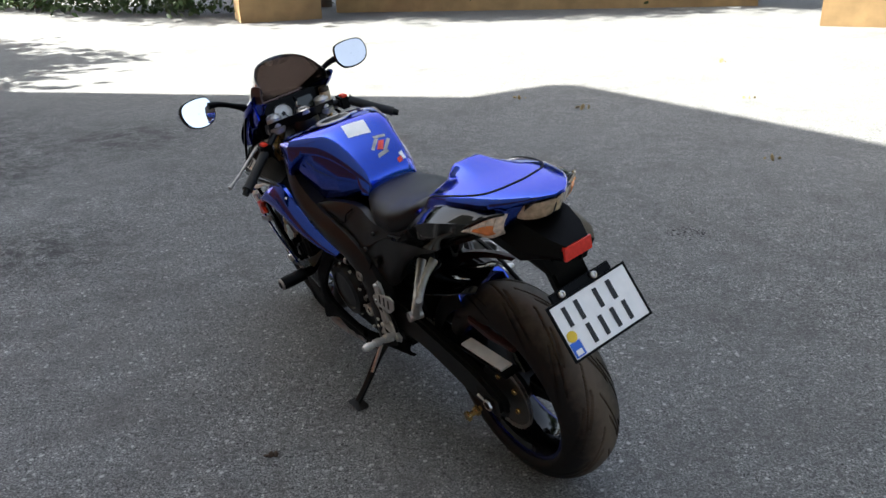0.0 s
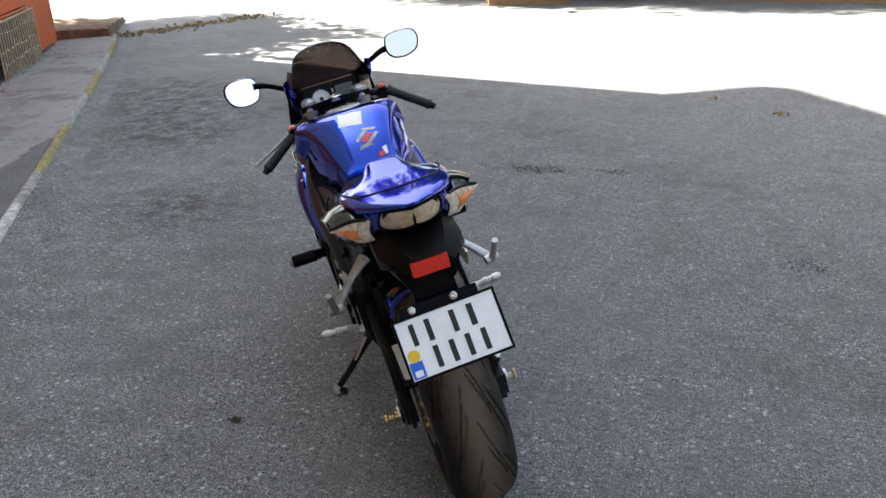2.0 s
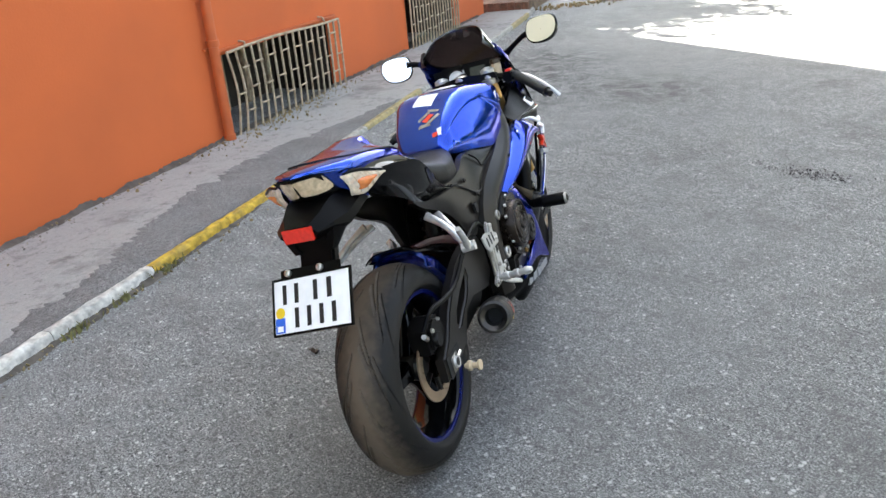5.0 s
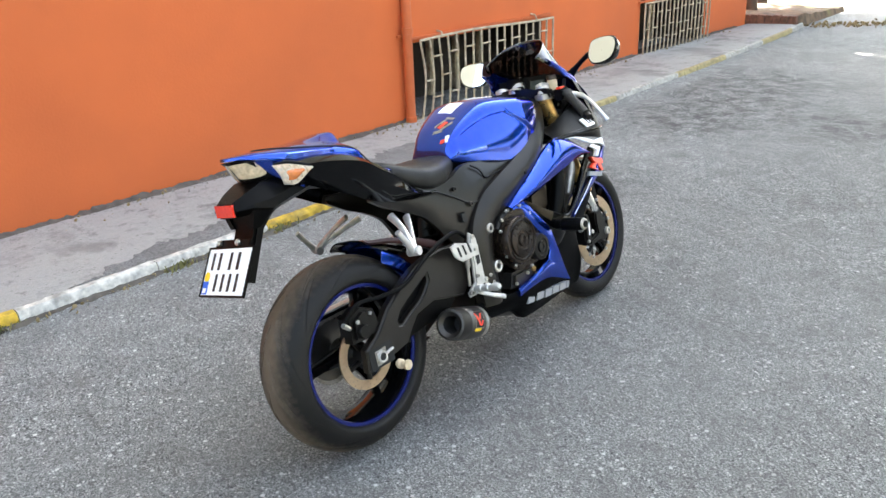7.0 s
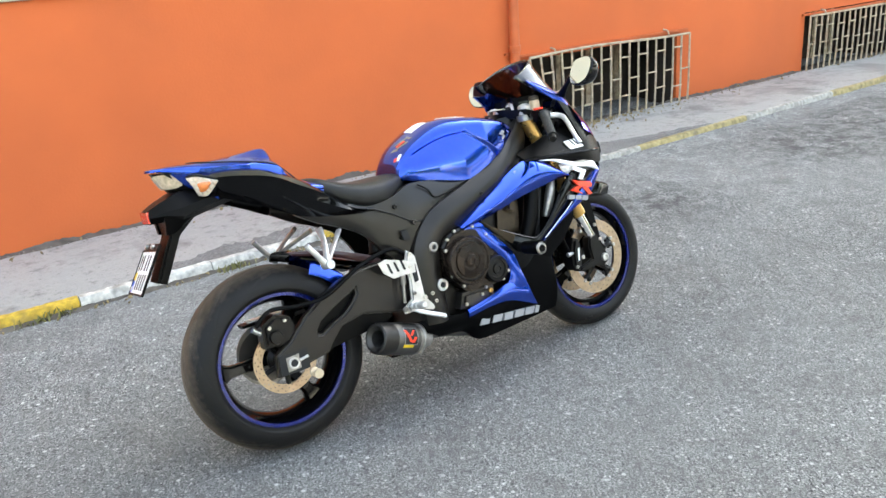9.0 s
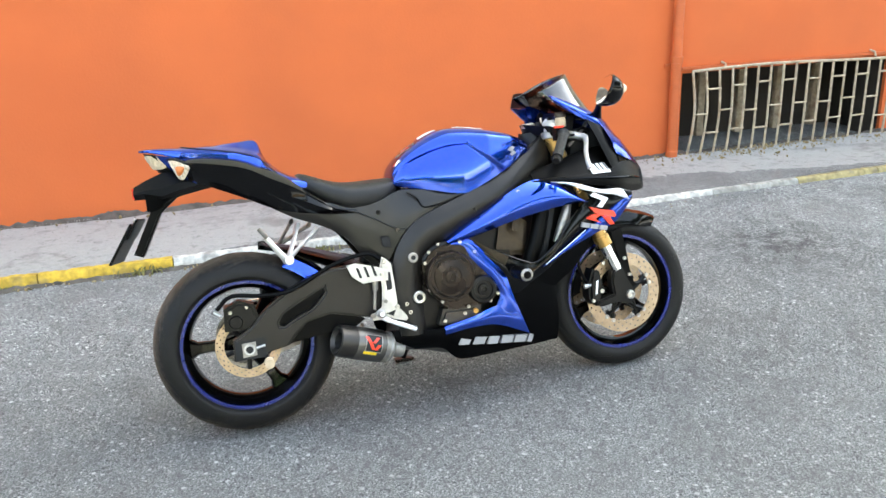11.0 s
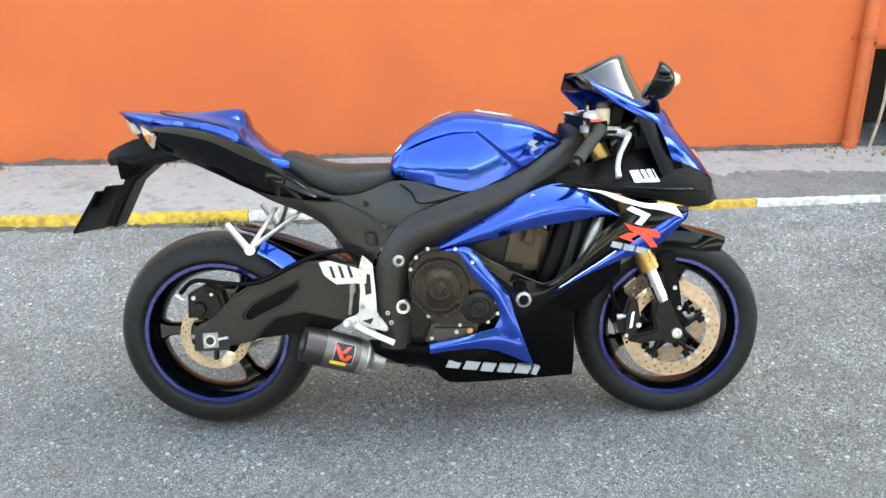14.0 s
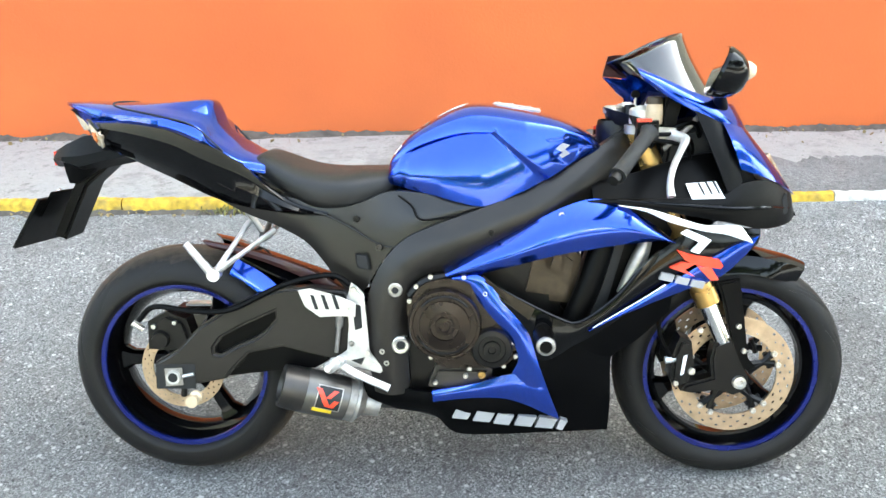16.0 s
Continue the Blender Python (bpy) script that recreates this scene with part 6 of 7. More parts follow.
    part("blue_flash", panel([(1.03, 0.229, 0.462), (1.15, 0.2295, 0.535), (1.26, 0.221, 0.602), (1.36, 0.199, 0.655), (1.43, 0.174, 0.676)], [(1.03, 0.229, 0.460), (1.16, 0.225, 0.521), (1.26, 0.214, 0.558), (1.34, 0.198, 0.585), (1.40, 0.178, 0.63)], s, 0.0035, 0.006, 26, 7), BLUE, mid, "blue flash on the fairing")
    part("white_flash", panel([(1.095, 0.213, 0.759), (1.166, 0.218, 0.749), (1.230, 0.2205, 0.729), (1.295, 0.215, 0.709), (1.372, 0.199, 0.705), (1.396, 0.190, 0.684), (1.412, 0.182, 0.664)], [(1.095, 0.213, 0.757), (1.160, 0.219, 0.742), (1.206, 0.2215, 0.721), (1.252, 0.2205, 0.707), (1.297, 0.215, 0.695), (1.349, 0.203, 0.684), (1.412, 0.182, 0.660)], s, 0.004, 0.01, 28, 6), WHITE, mid, "white flash on the fairing")
    part("white_flash", slab([(1.250, 0.703), (1.305, 0.678), (1.278, 0.646), (1.260, 0.652), (1.279, 0.672), (1.235, 0.694)], s * 0.2185, s * 0.2295, 0.001), WHITE, mid)
    for pts in (((1.229, 0.654), (1.270, 0.641), (1.330, 0.629), (1.341, 0.612), (1.335, 0.605), (1.277, 0.617), (1.249, 0.630)),
                ((1.278, 0.614), (1.312, 0.610), (1.332, 0.579), (1.312, 0.579)),
                ((1.213, 0.614), (1.241, 0.626), (1.274, 0.621), (1.249, 0.608), (1.274, 0.590))):
        skin_y = [np.interp(x, [1.15, 1.26, 1.36, 1.43], [0.2325, 0.2255, 0.2045, 0.180]) for x, z in pts]
        part("red_emblem", skin([[(x, s * (y - d), z) for (x, z), y in zip(pts, skin_y)] for d in (0.012, 0.0)], True, True), RED_VINYL, mid, "red angular emblem shape")
    for q in range(3):
        x = 1.196 + 0.036 * q
        part("grey_emblem", slab([(x, 0.602 - 0.009 * q), (x + 0.030, 0.595 - 0.009 * q), (x + 0.024, 0.579 - 0.009 * q), (x - 0.006, 0.586 - 0.009 * q)], s * 0.214, s * (0.2300 - 0.003 * q), 0.0005), GREY_VINYL, mid, "silver emblem bar")
    for q, w in enumerate((0.040, 0.044, 0.040, 0.044, 0.044, 0.018)):
        x = 0.702 + 0.0515 * q
        z = 0.236 - 0.0058 * q
        k = 0.011
        part("belly_emblem", slab([(x, z - 0.014), (x + k, z + 0.012), (x + k + w, z + 0.010 - 0.004), (x + w - 0.002, z - 0.018)], s * 0.165, s * (0.1985 - 0.003 * abs(q - 2)), 0.0005), GREY_VINYL, belly, "silver emblem block")
    sl = part("frame_slider", lathe([(0, s * 0.352), (0.012, s * 0.352), (0.013, s * 0.341), (0.021, s * 0.346), (0.024, s * 0.336), (0.024, s * 0.255), (0.020, s * 0.25), (0.016, s * 0.20), (0, s * 0.20)], (0.922, 0, 0.463), 28), BLACK_PLASTIC, bike, "black crash bobbin with pale end")
    part("slider_ring", lathe([(0.0135, s * 0.344), (0.0145, s * 0.3495), (0.0205, s * 0.3475), (0.0225, s * 0.342)], (0.922, 0, 0.463), 28), ALU_DULL, sl)

    # nose: black cheek, blue cowl
    cheek = part("nose_cheek", panel([(1.02, 0.198, 0.770), (1.12, 0.206, 0.772), (1.24, 0.207, 0.772), (1.33, 0.196, 0.775), (1.385, 0.172, 0.800), (1.46, 0.128, 0.798), (1.53, 0.072, 0.762), (1.556, 0.0, 0.740)],
                                     [(1.04, 0.200, 0.762), (1.12, 0.209, 0.755), (1.24, 0.211, 0.735), (1.36, 0.196, 0.710), (1.445, 0.152, 0.688), (1.522, 0.09, 0.688), (1.572, 0.0, 0.692)], s, 0.008, 0.012, 36, 9), BLACK_PLASTIC, bike, "black plastic nose cheek")
    part("ram_air_mesh", slab([(1.475, 0.745), (1.51, 0.765), (1.515, 0.72), (1.485, 0.70)], s * 0.080, s * 0.112, 0.004), DARK, cheek)
    part("cheek_ridge", tube([(1.09, s * 0.209, 0.770), (1.25, s * 0.216, 0.757), (1.36, s * 0.205, 0.748), (1.44, s * 0.165, 0.742), (1.52, s * 0.096, 0.728)], [0.002, 0.004, 0.005, 0.005, 0.002], 8, 26), BLACK_GLOSS, cheek)
    inner = part("inner_panel", panel([(1.04, 0.145, 0.80), (1.14, 0.15, 0.825), (1.26, 0.14, 0.86), (1.36, 0.12, 0.87)], [(1.04, 0.196, 0.768), (1.14, 0.204, 0.771), (1.26, 0.202, 0.772), (1.36, 0.184, 0.785)], s, 0.0, 0.008, 20, 5), BLACK_PLASTIC, bike, "black inner fairing panel")
    part("white_label", panel([(1.250, 0.190, 0.803), (1.322, 0.178, 0.806)], [(1.262, 0.2095, 0.770), (1.338, 0.202, 0.770)], s, 0.0, 0.006, 6, 4), WHITE, inner, "white warning label")
    for q in (0.25, 0.5, 0.75):
        part("label_line", tube([(1.262 + 0.07 * q, s * (0.192 - 0.014 * q), 0.803 + 0.006 * q), (1.272 + 0.07 * q, s * (0.2095 - 0.0085 * q), 0.779 + 0.004 * q)], 0.0022, 6), BLACK_INK, inner)
    part("side_cowl", panel([(1.27, 0.168, 0.968), (1.31, 0.162, 0.950), (1.345, 0.148, 0.932)], [(1.345, 0.196, 0.784), (1.365, 0.186, 0.792), (1.385, 0.173, 0.803)], s, 0.004, 0.008, 14, 7), BLACK_PLASTIC, bike, "black plastic side of the cowl below the mirror")
    part("upper_cowl", panel([(1.135, 0.158, 1.068), (1.20, 0.158, 1.040), (1.28, 0.145, 1.005), (1.34, 0.115, 0.985), (1.385, 0.06, 0.975), (1.40, 0.0, 0.972)],
                             [(1.15, 0.165, 1.040), (1.21, 0.170, 0.998), (1.28, 0.165, 0.962), (1.35, 0.146, 0.928), (1.41, 0.085, 0.915), (1.43, 0.0, 0.908)], s, 0.008, 0.01, 30, 8), BLUE, bike, "blue upper cowl round the screen")
    part("nose_cowl", panel([(1.335, 0.150, 0.945), (1.37, 0.128, 0.932), (1.41, 0.088, 0.918), (1.432, 0.0, 0.912)], [(1.38, 0.172, 0.832), (1.46, 0.128, 0.803), (1.53, 0.07, 0.768), (1.566, 0.0, 0.745)], s, 0.014, 0.01, 22, 10), BLUE, bike, "blue nose cowl")
    if s > 0:
        part("screen_lobe", panel([(1.112, 0.130, 1.096), (1.14, 0.134, 1.098), (1.175, 0.140, 1.092)], [(1.100, 0.142, 1.044), (1.135, 0.147, 1.040), (1.180, 0.152, 1.036)], s, 0.004, 0.004, 12, 5), MAROON, bike, "dark tinted lobe of the screen")
        part("screen_foot", panel([(1.100, 0.146, 1.043), (1.135, 0.151, 1.038), (1.165, 0.156, 1.034)], [(1.102, 0.138, 1.038), (1.145, 0.145, 0.995), (1.18, 0.153, 0.975)], s, 0.004, 0.01, 12, 5), BLUE, bike, "inner cowl edge beside the screen")
    if s > 0:
        part("cowl_lining", panel([(1.150, 0.149, 1.060), (1.20, 0.145, 1.034), (1.28, 0.131, 0.998), (1.34, 0.101, 0.978)], [(1.160, 0.156, 0.975), (1.20, 0.158, 0.945), (1.28, 0.152, 0.920), (1.345, 0.132, 0.910)], s, 0.006, 0.006, 20, 7), BLUE, bike, "blue inner face of the cowl")
part("headlight", skin([[(1.545 - 0.05 * abs(y) / 0.09 - q * 0.045, y, 0.775 + q * 0.075) for y in np.linspace(-0.085, 0.085, 13)] for q in np.linspace(0, 1, 6)]), LENS, bike, "clear headlight lens")
part("cockpit_shell", skin([[(1.20 + 0.02 * math.cos(v), 0.145 * math.sin(v), z) for v in np.linspace(-1.4, 1.4, 9)] for z in (0.86, 0.93, 1.0)] + [[(1.33, 0.12 * math.sin(v), 0.975) for v in np.linspace(-1.4, 1.4, 9)]]), BLACK_PLASTIC, bike, "black cockpit shell")
part("nose_inner", slab([(1.20, 0.80), (1.45, 0.76), (1.42, 0.88), (1.32, 0.94), (1.22, 0.92)], -0.10, 0.10, 0.02), DARK, bike)

rows = []
for u in np.linspace(0, 1, 14):
    row = []
    for v in np.linspace(-1, 1, 29):
        k = math.cos(v * math.pi / 2) ** 0.62
        t = u
        u = t * (1 - 0.22 * abs(v) ** 5)
        side = Vector((1.163 - 0.072 * u, 0, 1.032 + 0.061 * u))
        mid = Vector((1.368 - 0.100 * u - 0.015 * math.sin(math.pi * u), 0, 0.968 + 0.180 * u))
        p = side + (mid - side) * k
        row.append((p.x, (0.158 - 0.040 * u) * math.sin(v * math.pi / 2), p.z + 0.010 * math.sin(math.pi * u) * k))
        u = t
    rows.append(row)
screen = part("windscreen", skin(rows), SCREEN, bike, "dark smoked double-bubble windscreen")
sol = screen.modifiers.new("thickness", "SOLIDIFY")
sol.thickness = 0.003

SEAT_AT = Vector((0, 0, 0))
# ---- front end ----
for s in (-1, 1):
    y = s * 0.100
    fork = part("fork_tube", tube([(1.163, y, 0.925), (1.345, y, 0.505)], 0.0275, 20), GOLD, bike, "gold anodised fork leg")
    part("fork_seal", tube([(1.335, y, 0.53), (1.351, y, 0.492)], 0.031, 20), GOLD, fork)
    part("slider", tube([(1.345, y, 0.505), (1.405, y, 0.365)], 0.0215, 18), CHROME, fork, "bright chromed fork slider")
    part("axle_bracket", slab([(1.367, 0.389), (1.408, 0.407), (1.432, 0.348), (1.458, 0.300), (1.452, 0.268), (1.423, 0.255), (1.381, 0.268), (1.318, 0.260), (1.290, 0.266), (1.300, 0.284), (1.366, 0.303), (1.360, 0.348)], y - 0.024, y + 0.024, 0.007), BLACK_SATIN, fork, "black fork foot")
    part("axle_end", lathe([(0, s * 0.129), (0.008, s * 0.129), (0.009, s * 0.135), (0.016, s * 0.134), (0.018, s * 0.12)], FRONT, 22), STEEL, fork)
    cal = part("front_caliper", slab([(1.284, 0.410), (1.312, 0.398), (1.322, 0.335), (1.306, 0.288), (1.275, 0.274), (1.262, 0.300), (1.266, 0.360)], s * 0.052, s * 0.128, 0.010), BLACK_SATIN, bike, "black radial brake caliper with white mark")
    part("white_mark", slab([(1.292, 0.362), (1.301, 0.366), (1.294, 0.316), (1.285, 0.311)], s * 0.1282, s * 0.1292, 0), WHITE, cal)
    bolt(1.313, s * 0.127, 0.322, 0.009, cal, s)
    bolt(1.334, s * 0.110, 0.425, 0.008, cal, s)
    bolt(1.275, s * 0.127, 0.29, 0.007, cal, s)
    part("hose_union", tube([(1.25, s * 0.11, 0.345), (1.285, s * 0.11, 0.35)], 0.010, 8), ALU, cal)
    part("brake_hose", tube([(1.262, s * 0.11, 0.355), (1.23, s * 0.12, 0.43), (1.24, s * 0.11, 0.56), (1.20, s * 0.09, 0.70)], 0.006, 8, 20), BLACK_PLASTIC, bike, "black brake hose")
    fg = part("fender_stay", slab([(1.377, 0.540), (1.430, 0.552), (1.446, 0.455), (1.461, 0.345), (1.482, 0.318), (1.455, 0.312), (1.428, 0.336), (1.412, 0.411), (1.394, 0.485)], s * 0.078, s * 0.096, 0.005), BLACK_PLASTIC, bike, "black front mudguard stay")
    bolt(1.432, s * 0.097, 0.43, 0.007, fg, s)
    bolt(1.448, s * 0.097, 0.365, 0.007, fg, s)

rows = []
for t in np.linspace(0, 1, 22):
    a = radians(57 + 79 * t)
    R = 0.318 + 0.004 * math.sin(math.pi * t) + (0.012 * (1 - t * 5) if t < 0.2 else 0)
    hw = 0.068 * min(1.0, 0.55 + t * 2.2)
    rows.append([(FRONT[0] + R * q * math.cos(a), y * hw, FRONT[2] + R * q * math.sin(a)) for y, q in ((-1.12, 0.83), (-1.1, 0.9), (-0.96, 0.97), (-0.5, 1.005), (0, 1.015), (0.5, 1.005), (0.96, 0.97), (1.1, 0.9), (1.12, 0.83), (1.07, 0.83), (1.05, 0.9), (0.9, 0.96), (0, 1.0), (-0.9, 0.96), (-1.05, 0.9), (-1.07, 0.83))])
part("front_mudguard", skin(rows, True, True), BLACK_GLOSS, bike, "gloss black front mudguard")
part("lower_clamp", slab([(1.13, 0.80), (1.20, 0.80), (1.23, 0.755), (1.15, 0.755)], -0.13, 0.13, 0.012), BLACK_SATIN, bike)
SEAT_AT = Vector((0.030, 0, -0.022))
MIRROR_EDGE = [(w, 1.14 * h) for w, h in spline([(-0.066, 0.004), (-0.056, 0.036), (-0.02, 0.046), (0.03, 0.046), (0.058, 0.034), (0.066, 0.004), (0.050, -0.028), (0.010, -0.043), (-0.038, -0.040), (-0.061, -0.020), (-0.066, 0.004)], 41)[:-1]]
ring = []
for x, y in ((1.075, 0.0), (1.085, 0.045), (1.12, 0.085), (1.125, 0.135), (1.165, 0.138), (1.185, 0.10), (1.165, 0.06), (1.13, 0.03)):
    ring.append((x, y))
ring = ring + [(x, -y) for x, y in ring[::-1] if abs(y) > 1e-6]
rows = [[(x - 0.010 * k, y, 0.952 + 0.036 * k + (1.10 - x) * 0.30) for x, y in ring] for k in (0, 1)]
clamp = part("top_clamp", skin(rows, True, True), BLACK_SATIN, bike, "black top triple clamp")
part("stem_nut", lathe([(0.026, 0), (0.026, 0.014), (0.018, 0.018), (0.012, 0.016), (0.012, 0.004), (0, 0.004)], (1.092, 0, 0.980), 24, axis="z"), STEEL, clamp)
for s in (-1, 1):
    part("fork_cap", lathe([(0.028, -0.02), (0.028, 0.012), (0.022, 0.018), (0.017, 0.016), (0.012, 0.022), (0, 0.022)], (1.142, s * 0.100, 0.979), 24, axis="z"), ALU, clamp, "bright fork top cap")
    part("bar_clamp", lathe([(0.030, -0.028), (0.037, -0.026), (0.037, -0.006), (0.030, -0.004)], (1.140, s * 0.100, 0.962), 22, axis="z"), ALU_DULL, clamp, "bare metal bar clamp")
    # clip-on bar, grip, lever
    if s < 0:
        a, b, c, d, e = Vector((1.150, -0.11, 0.958)), Vector((1.142, -0.208, 0.945)), Vector((1.052, -0.336, 0.866)), Vector((1.041, -0.351, 0.857)), Vector((0, 0, 0))
        reach = [(1.195, -0.165, 0.938), (1.222, -0.20, 0.930), (1.208, -0.245, 0.915), (1.178, -0.30, 0.880), (1.164, -0.335, 0.848), (1.164, -0.352, 0.822)]
    else:
        a, b, c, d, e = Vector((1.135, 0.10, 0.950)), Vector((1.088, 0.180, 0.905)), Vector((1.010, 0.318, 0.825)), Vector((1.000, 0.332, 0.816)), Vector((-0.050, 0.0, -0.042))
        reach = [(1.150, 0.140, 0.912), (1.172, 0.175, 0.902), (1.150, 0.225, 0.882), (1.115, 0.28, 0.860), (1.085, 0.33, 0.843), (1.070, 0.358, 0.833)]
    bar = part("handlebar", tube([a, b, c], 0.0125, 12), BLACK_SATIN, bike, "black clip-on handlebar")
    g = (c - b).normalized()
    part("grip", tube([b, b + g * 0.014, c - g * 0.012, c], [0.023, 0.0175, 0.0175, 0.020], 18, 14), RUBBER_GRIP, bar, "black rubber grip")
    part("bar_end", tube([c, d], [0.014, 0.012], 14), BLACK_SATIN, bar)
    bm = slab([(1.115, 0.925), (1.165, 0.930), (1.165, 0.972), (1.118, 0.968)], s * 0.160, s * 0.205, 0.008)
    bmesh.ops.translate(bm, vec=e, verts=bm.verts)
    part("switch_cluster", bm, BLACK_PLASTIC, bar)
    bm = box(1.118, 1.150, s * 0.175, s * 0.198, 0.966, 0.976, 0.003)
    bmesh.ops.translate(bm, vec=e, verts=bm.verts)
    part("switch_button", bm, RED_VINYL, bar, "red switch")
    lever = part("lever", tube(reach, [0.014, 0.012, 0.0095, 0.0085, 0.008, 0.010] if s < 0 else [0.010, 0.008, 0.007, 0.006, 0.006, 0.009], 10, 24, flat=0.75), ALU if s < 0 else ALU_DULL, bike, "bare aluminium lever")
    bm = slab([(1.16, 0.925), (1.215, 0.925), (1.21, 0.952), (1.165, 0.955)], s * 0.14, s * 0.175, 0.006)
    bmesh.ops.translate(bm, vec=e, verts=bm.verts)
    part("lever_pivot", bm, ALU_DULL, lever)
    # mirror, tilted up and outward
    tilt = Matrix.Translation((1.252, s * 0.322, 1.080 if s < 0 else 1.068)) @ Euler((0, radians(24 if s < 0 else 14), radians(-8 if s < 0 else 15))).to_matrix().to_4x4() @ Matrix.Translation((-1.262, -s * 0.322, -1.055))

    def tilted(bm):
        bmesh.ops.transform(bm, matrix=tilt, verts=bm.verts)
        return bm

    mir = part("mirror", tilted(skin([[(1.262 + 0.041 * k, s * (0.322 + w * sc), 1.055 + h * sc) for w, h in MIRROR_EDGE] for k, sc in ((0, 1), (0.15, 1.05), (0.7, 0.95), (1.2, 0.72), (1.5, 0.4))], True, True)), BLACK_GLOSS, bike, "black mirror housing")
    part("mirror_glass", tilted(skin([[(1.2605, s * (0.322 + w * sc), 1.055 + h * sc) for w, h in MIRROR_EDGE] for sc in (0.95, 0.5, 0.02)], True, False)), MIRROR, mir, "mirror glass")
    part("mirror_stalk", tube([(1.320, s * 0.115, 0.997), (1.305, s * 0.17, 1.032), (1.285, s * 0.235, 1.067), (1.272, s * 0.28, 1.077)], [0.02, 0.011, 0.011, 0.016], 10, 14), BLACK_PLASTIC, mir)
    part("signal_lens", lathe([(0, 0.033), (0.012, 0.030), (0.02, 0.018), (0.022, 0.0), (0, 0)], (1.296, s * 0.335, 1.080), 18, axis="x"), LENS, mir, "clear signal lens")

SEAT_AT = Vector((0.012, 0, -0.018))
res = part("brake_reservoir", lathe([(0, 0), (0.016, 0), (0.019, 0.006), (0.0195, 0.040), (0.017, 0.048)], (1.185, -0.132, 0.955), 24, axis="z"), CREAM, bike, "cream brake fluid reservoir")
part("reservoir_cap", lathe([(0.0205, 0), (0.0205, 0.012), (0.017, 0.017), (0, 0.018)], (1.185, -0.132, 1.002), 24, axis="z"), TAN_METAL, res)
part("reservoir_hose", tube([(1.185, -0.132, 0.956), (1.19, -0.15, 0.93), (1.17, -0.165, 0.905)], 0.006, 8, 10), BLACK_PLASTIC, bike, "black reservoir hose")

dash = part("dashboard", slab([(1.185, 0.94), (1.235, 0.925), (1.255, 1.01), (1.215, 1.025)], -0.12, 0.12, 0.012), BLACK_PLASTIC, bike, "black dashboard")
bm = lathe([(0, 0.0), (0.035, 0.0), (0.035, -0.006)], (0, 0, 0), 32, axis="z")
bmesh.ops.transform(bm, matrix=pose(1.194, 0.045, 0.975, 0, -70, 0), verts=bm.verts)
part("rev_counter", bm, GAUGE, dash, "round white rev counter")
bm = lathe([(0.036, -0.004), (0.041, -0.004), (0.041, 0.005), (0.036, 0.004)], (0, 0, 0), 32, axis="z")
bmesh.ops.transform(bm, matrix=pose(1.194, 0.045, 0.975, 0, -70, 0), verts=bm.verts)
part("gauge_ring", bm, BLACK_SATIN, dash)
bm = box(-0.022, 0.022, -0.034, 0.034, -0.003, 0.003, 0.002)
bmesh.ops.transform(bm, matrix=pose(1.198, -0.05, 0.985, 0, -70, 0), verts=bm.verts)
part("display", bm, LCD, dash, "grey liquid crystal display")
bm = box(-0.034, 0.006, -0.0018, 0.0018, 0.001, 0.003, 0)
bmesh.ops.transform(bm, matrix=pose(1.194, 0.045, 0.975, 0, -70, 0) @ pose(0, 0, 0, 0, 0, 35), verts=bm.verts)
part("needle", bm, BLACK_INK, dash)
bm = lathe([(0, 0.005), (0.007, 0.004), (0.008, 0.0)], (0, 0, 0), 14, axis="z")
bmesh.ops.transform(bm, matrix=pose(1.194, 0.045, 0.975, 0, -70, 0), verts=bm.verts)
part("needle_hub", bm, BLACK_INK, dash)
key = part("ignition_lock", lathe([(0, 0.03), (0.012, 0.03), (0.017, 0.02), (0.02, 0.0)], (1.15, 0, 0.965), 20, axis="z"), BLACK_SATIN, clamp)
part("key", tube([(1.163, -0.002, 0.985), (1.163, -0.002, 1.012)], 0.004, 6), STEEL, clamp)
part("key_head", lathe([(0, -0.003), (0.011, -0.003), (0.011, 0.003), (0, 0.003)], (1.163, -0.002, 1.020), 14), BLACK_PLASTIC, clamp)
part("cable_loom", tube([(1.14, 0.06, 0.90), (1.20, 0.10, 0.86), (1.19, 0.12, 0.78), (1.10, 0.12, 0.72)], 0.008, 8, 16), BLACK_PLASTIC, bike, "black wiring loom")
part("clutch_cable", tube([(1.17, 0.16, 0.905), (1.24, 0.13, 0.90), (1.22, 0.08, 0.82), (1.08, 0.12, 0.70)], 0.005, 8, 20), BLACK_PLASTIC, bike, "black clutch cable")

SEAT_AT = Vector((0.012, 0, 0.003))
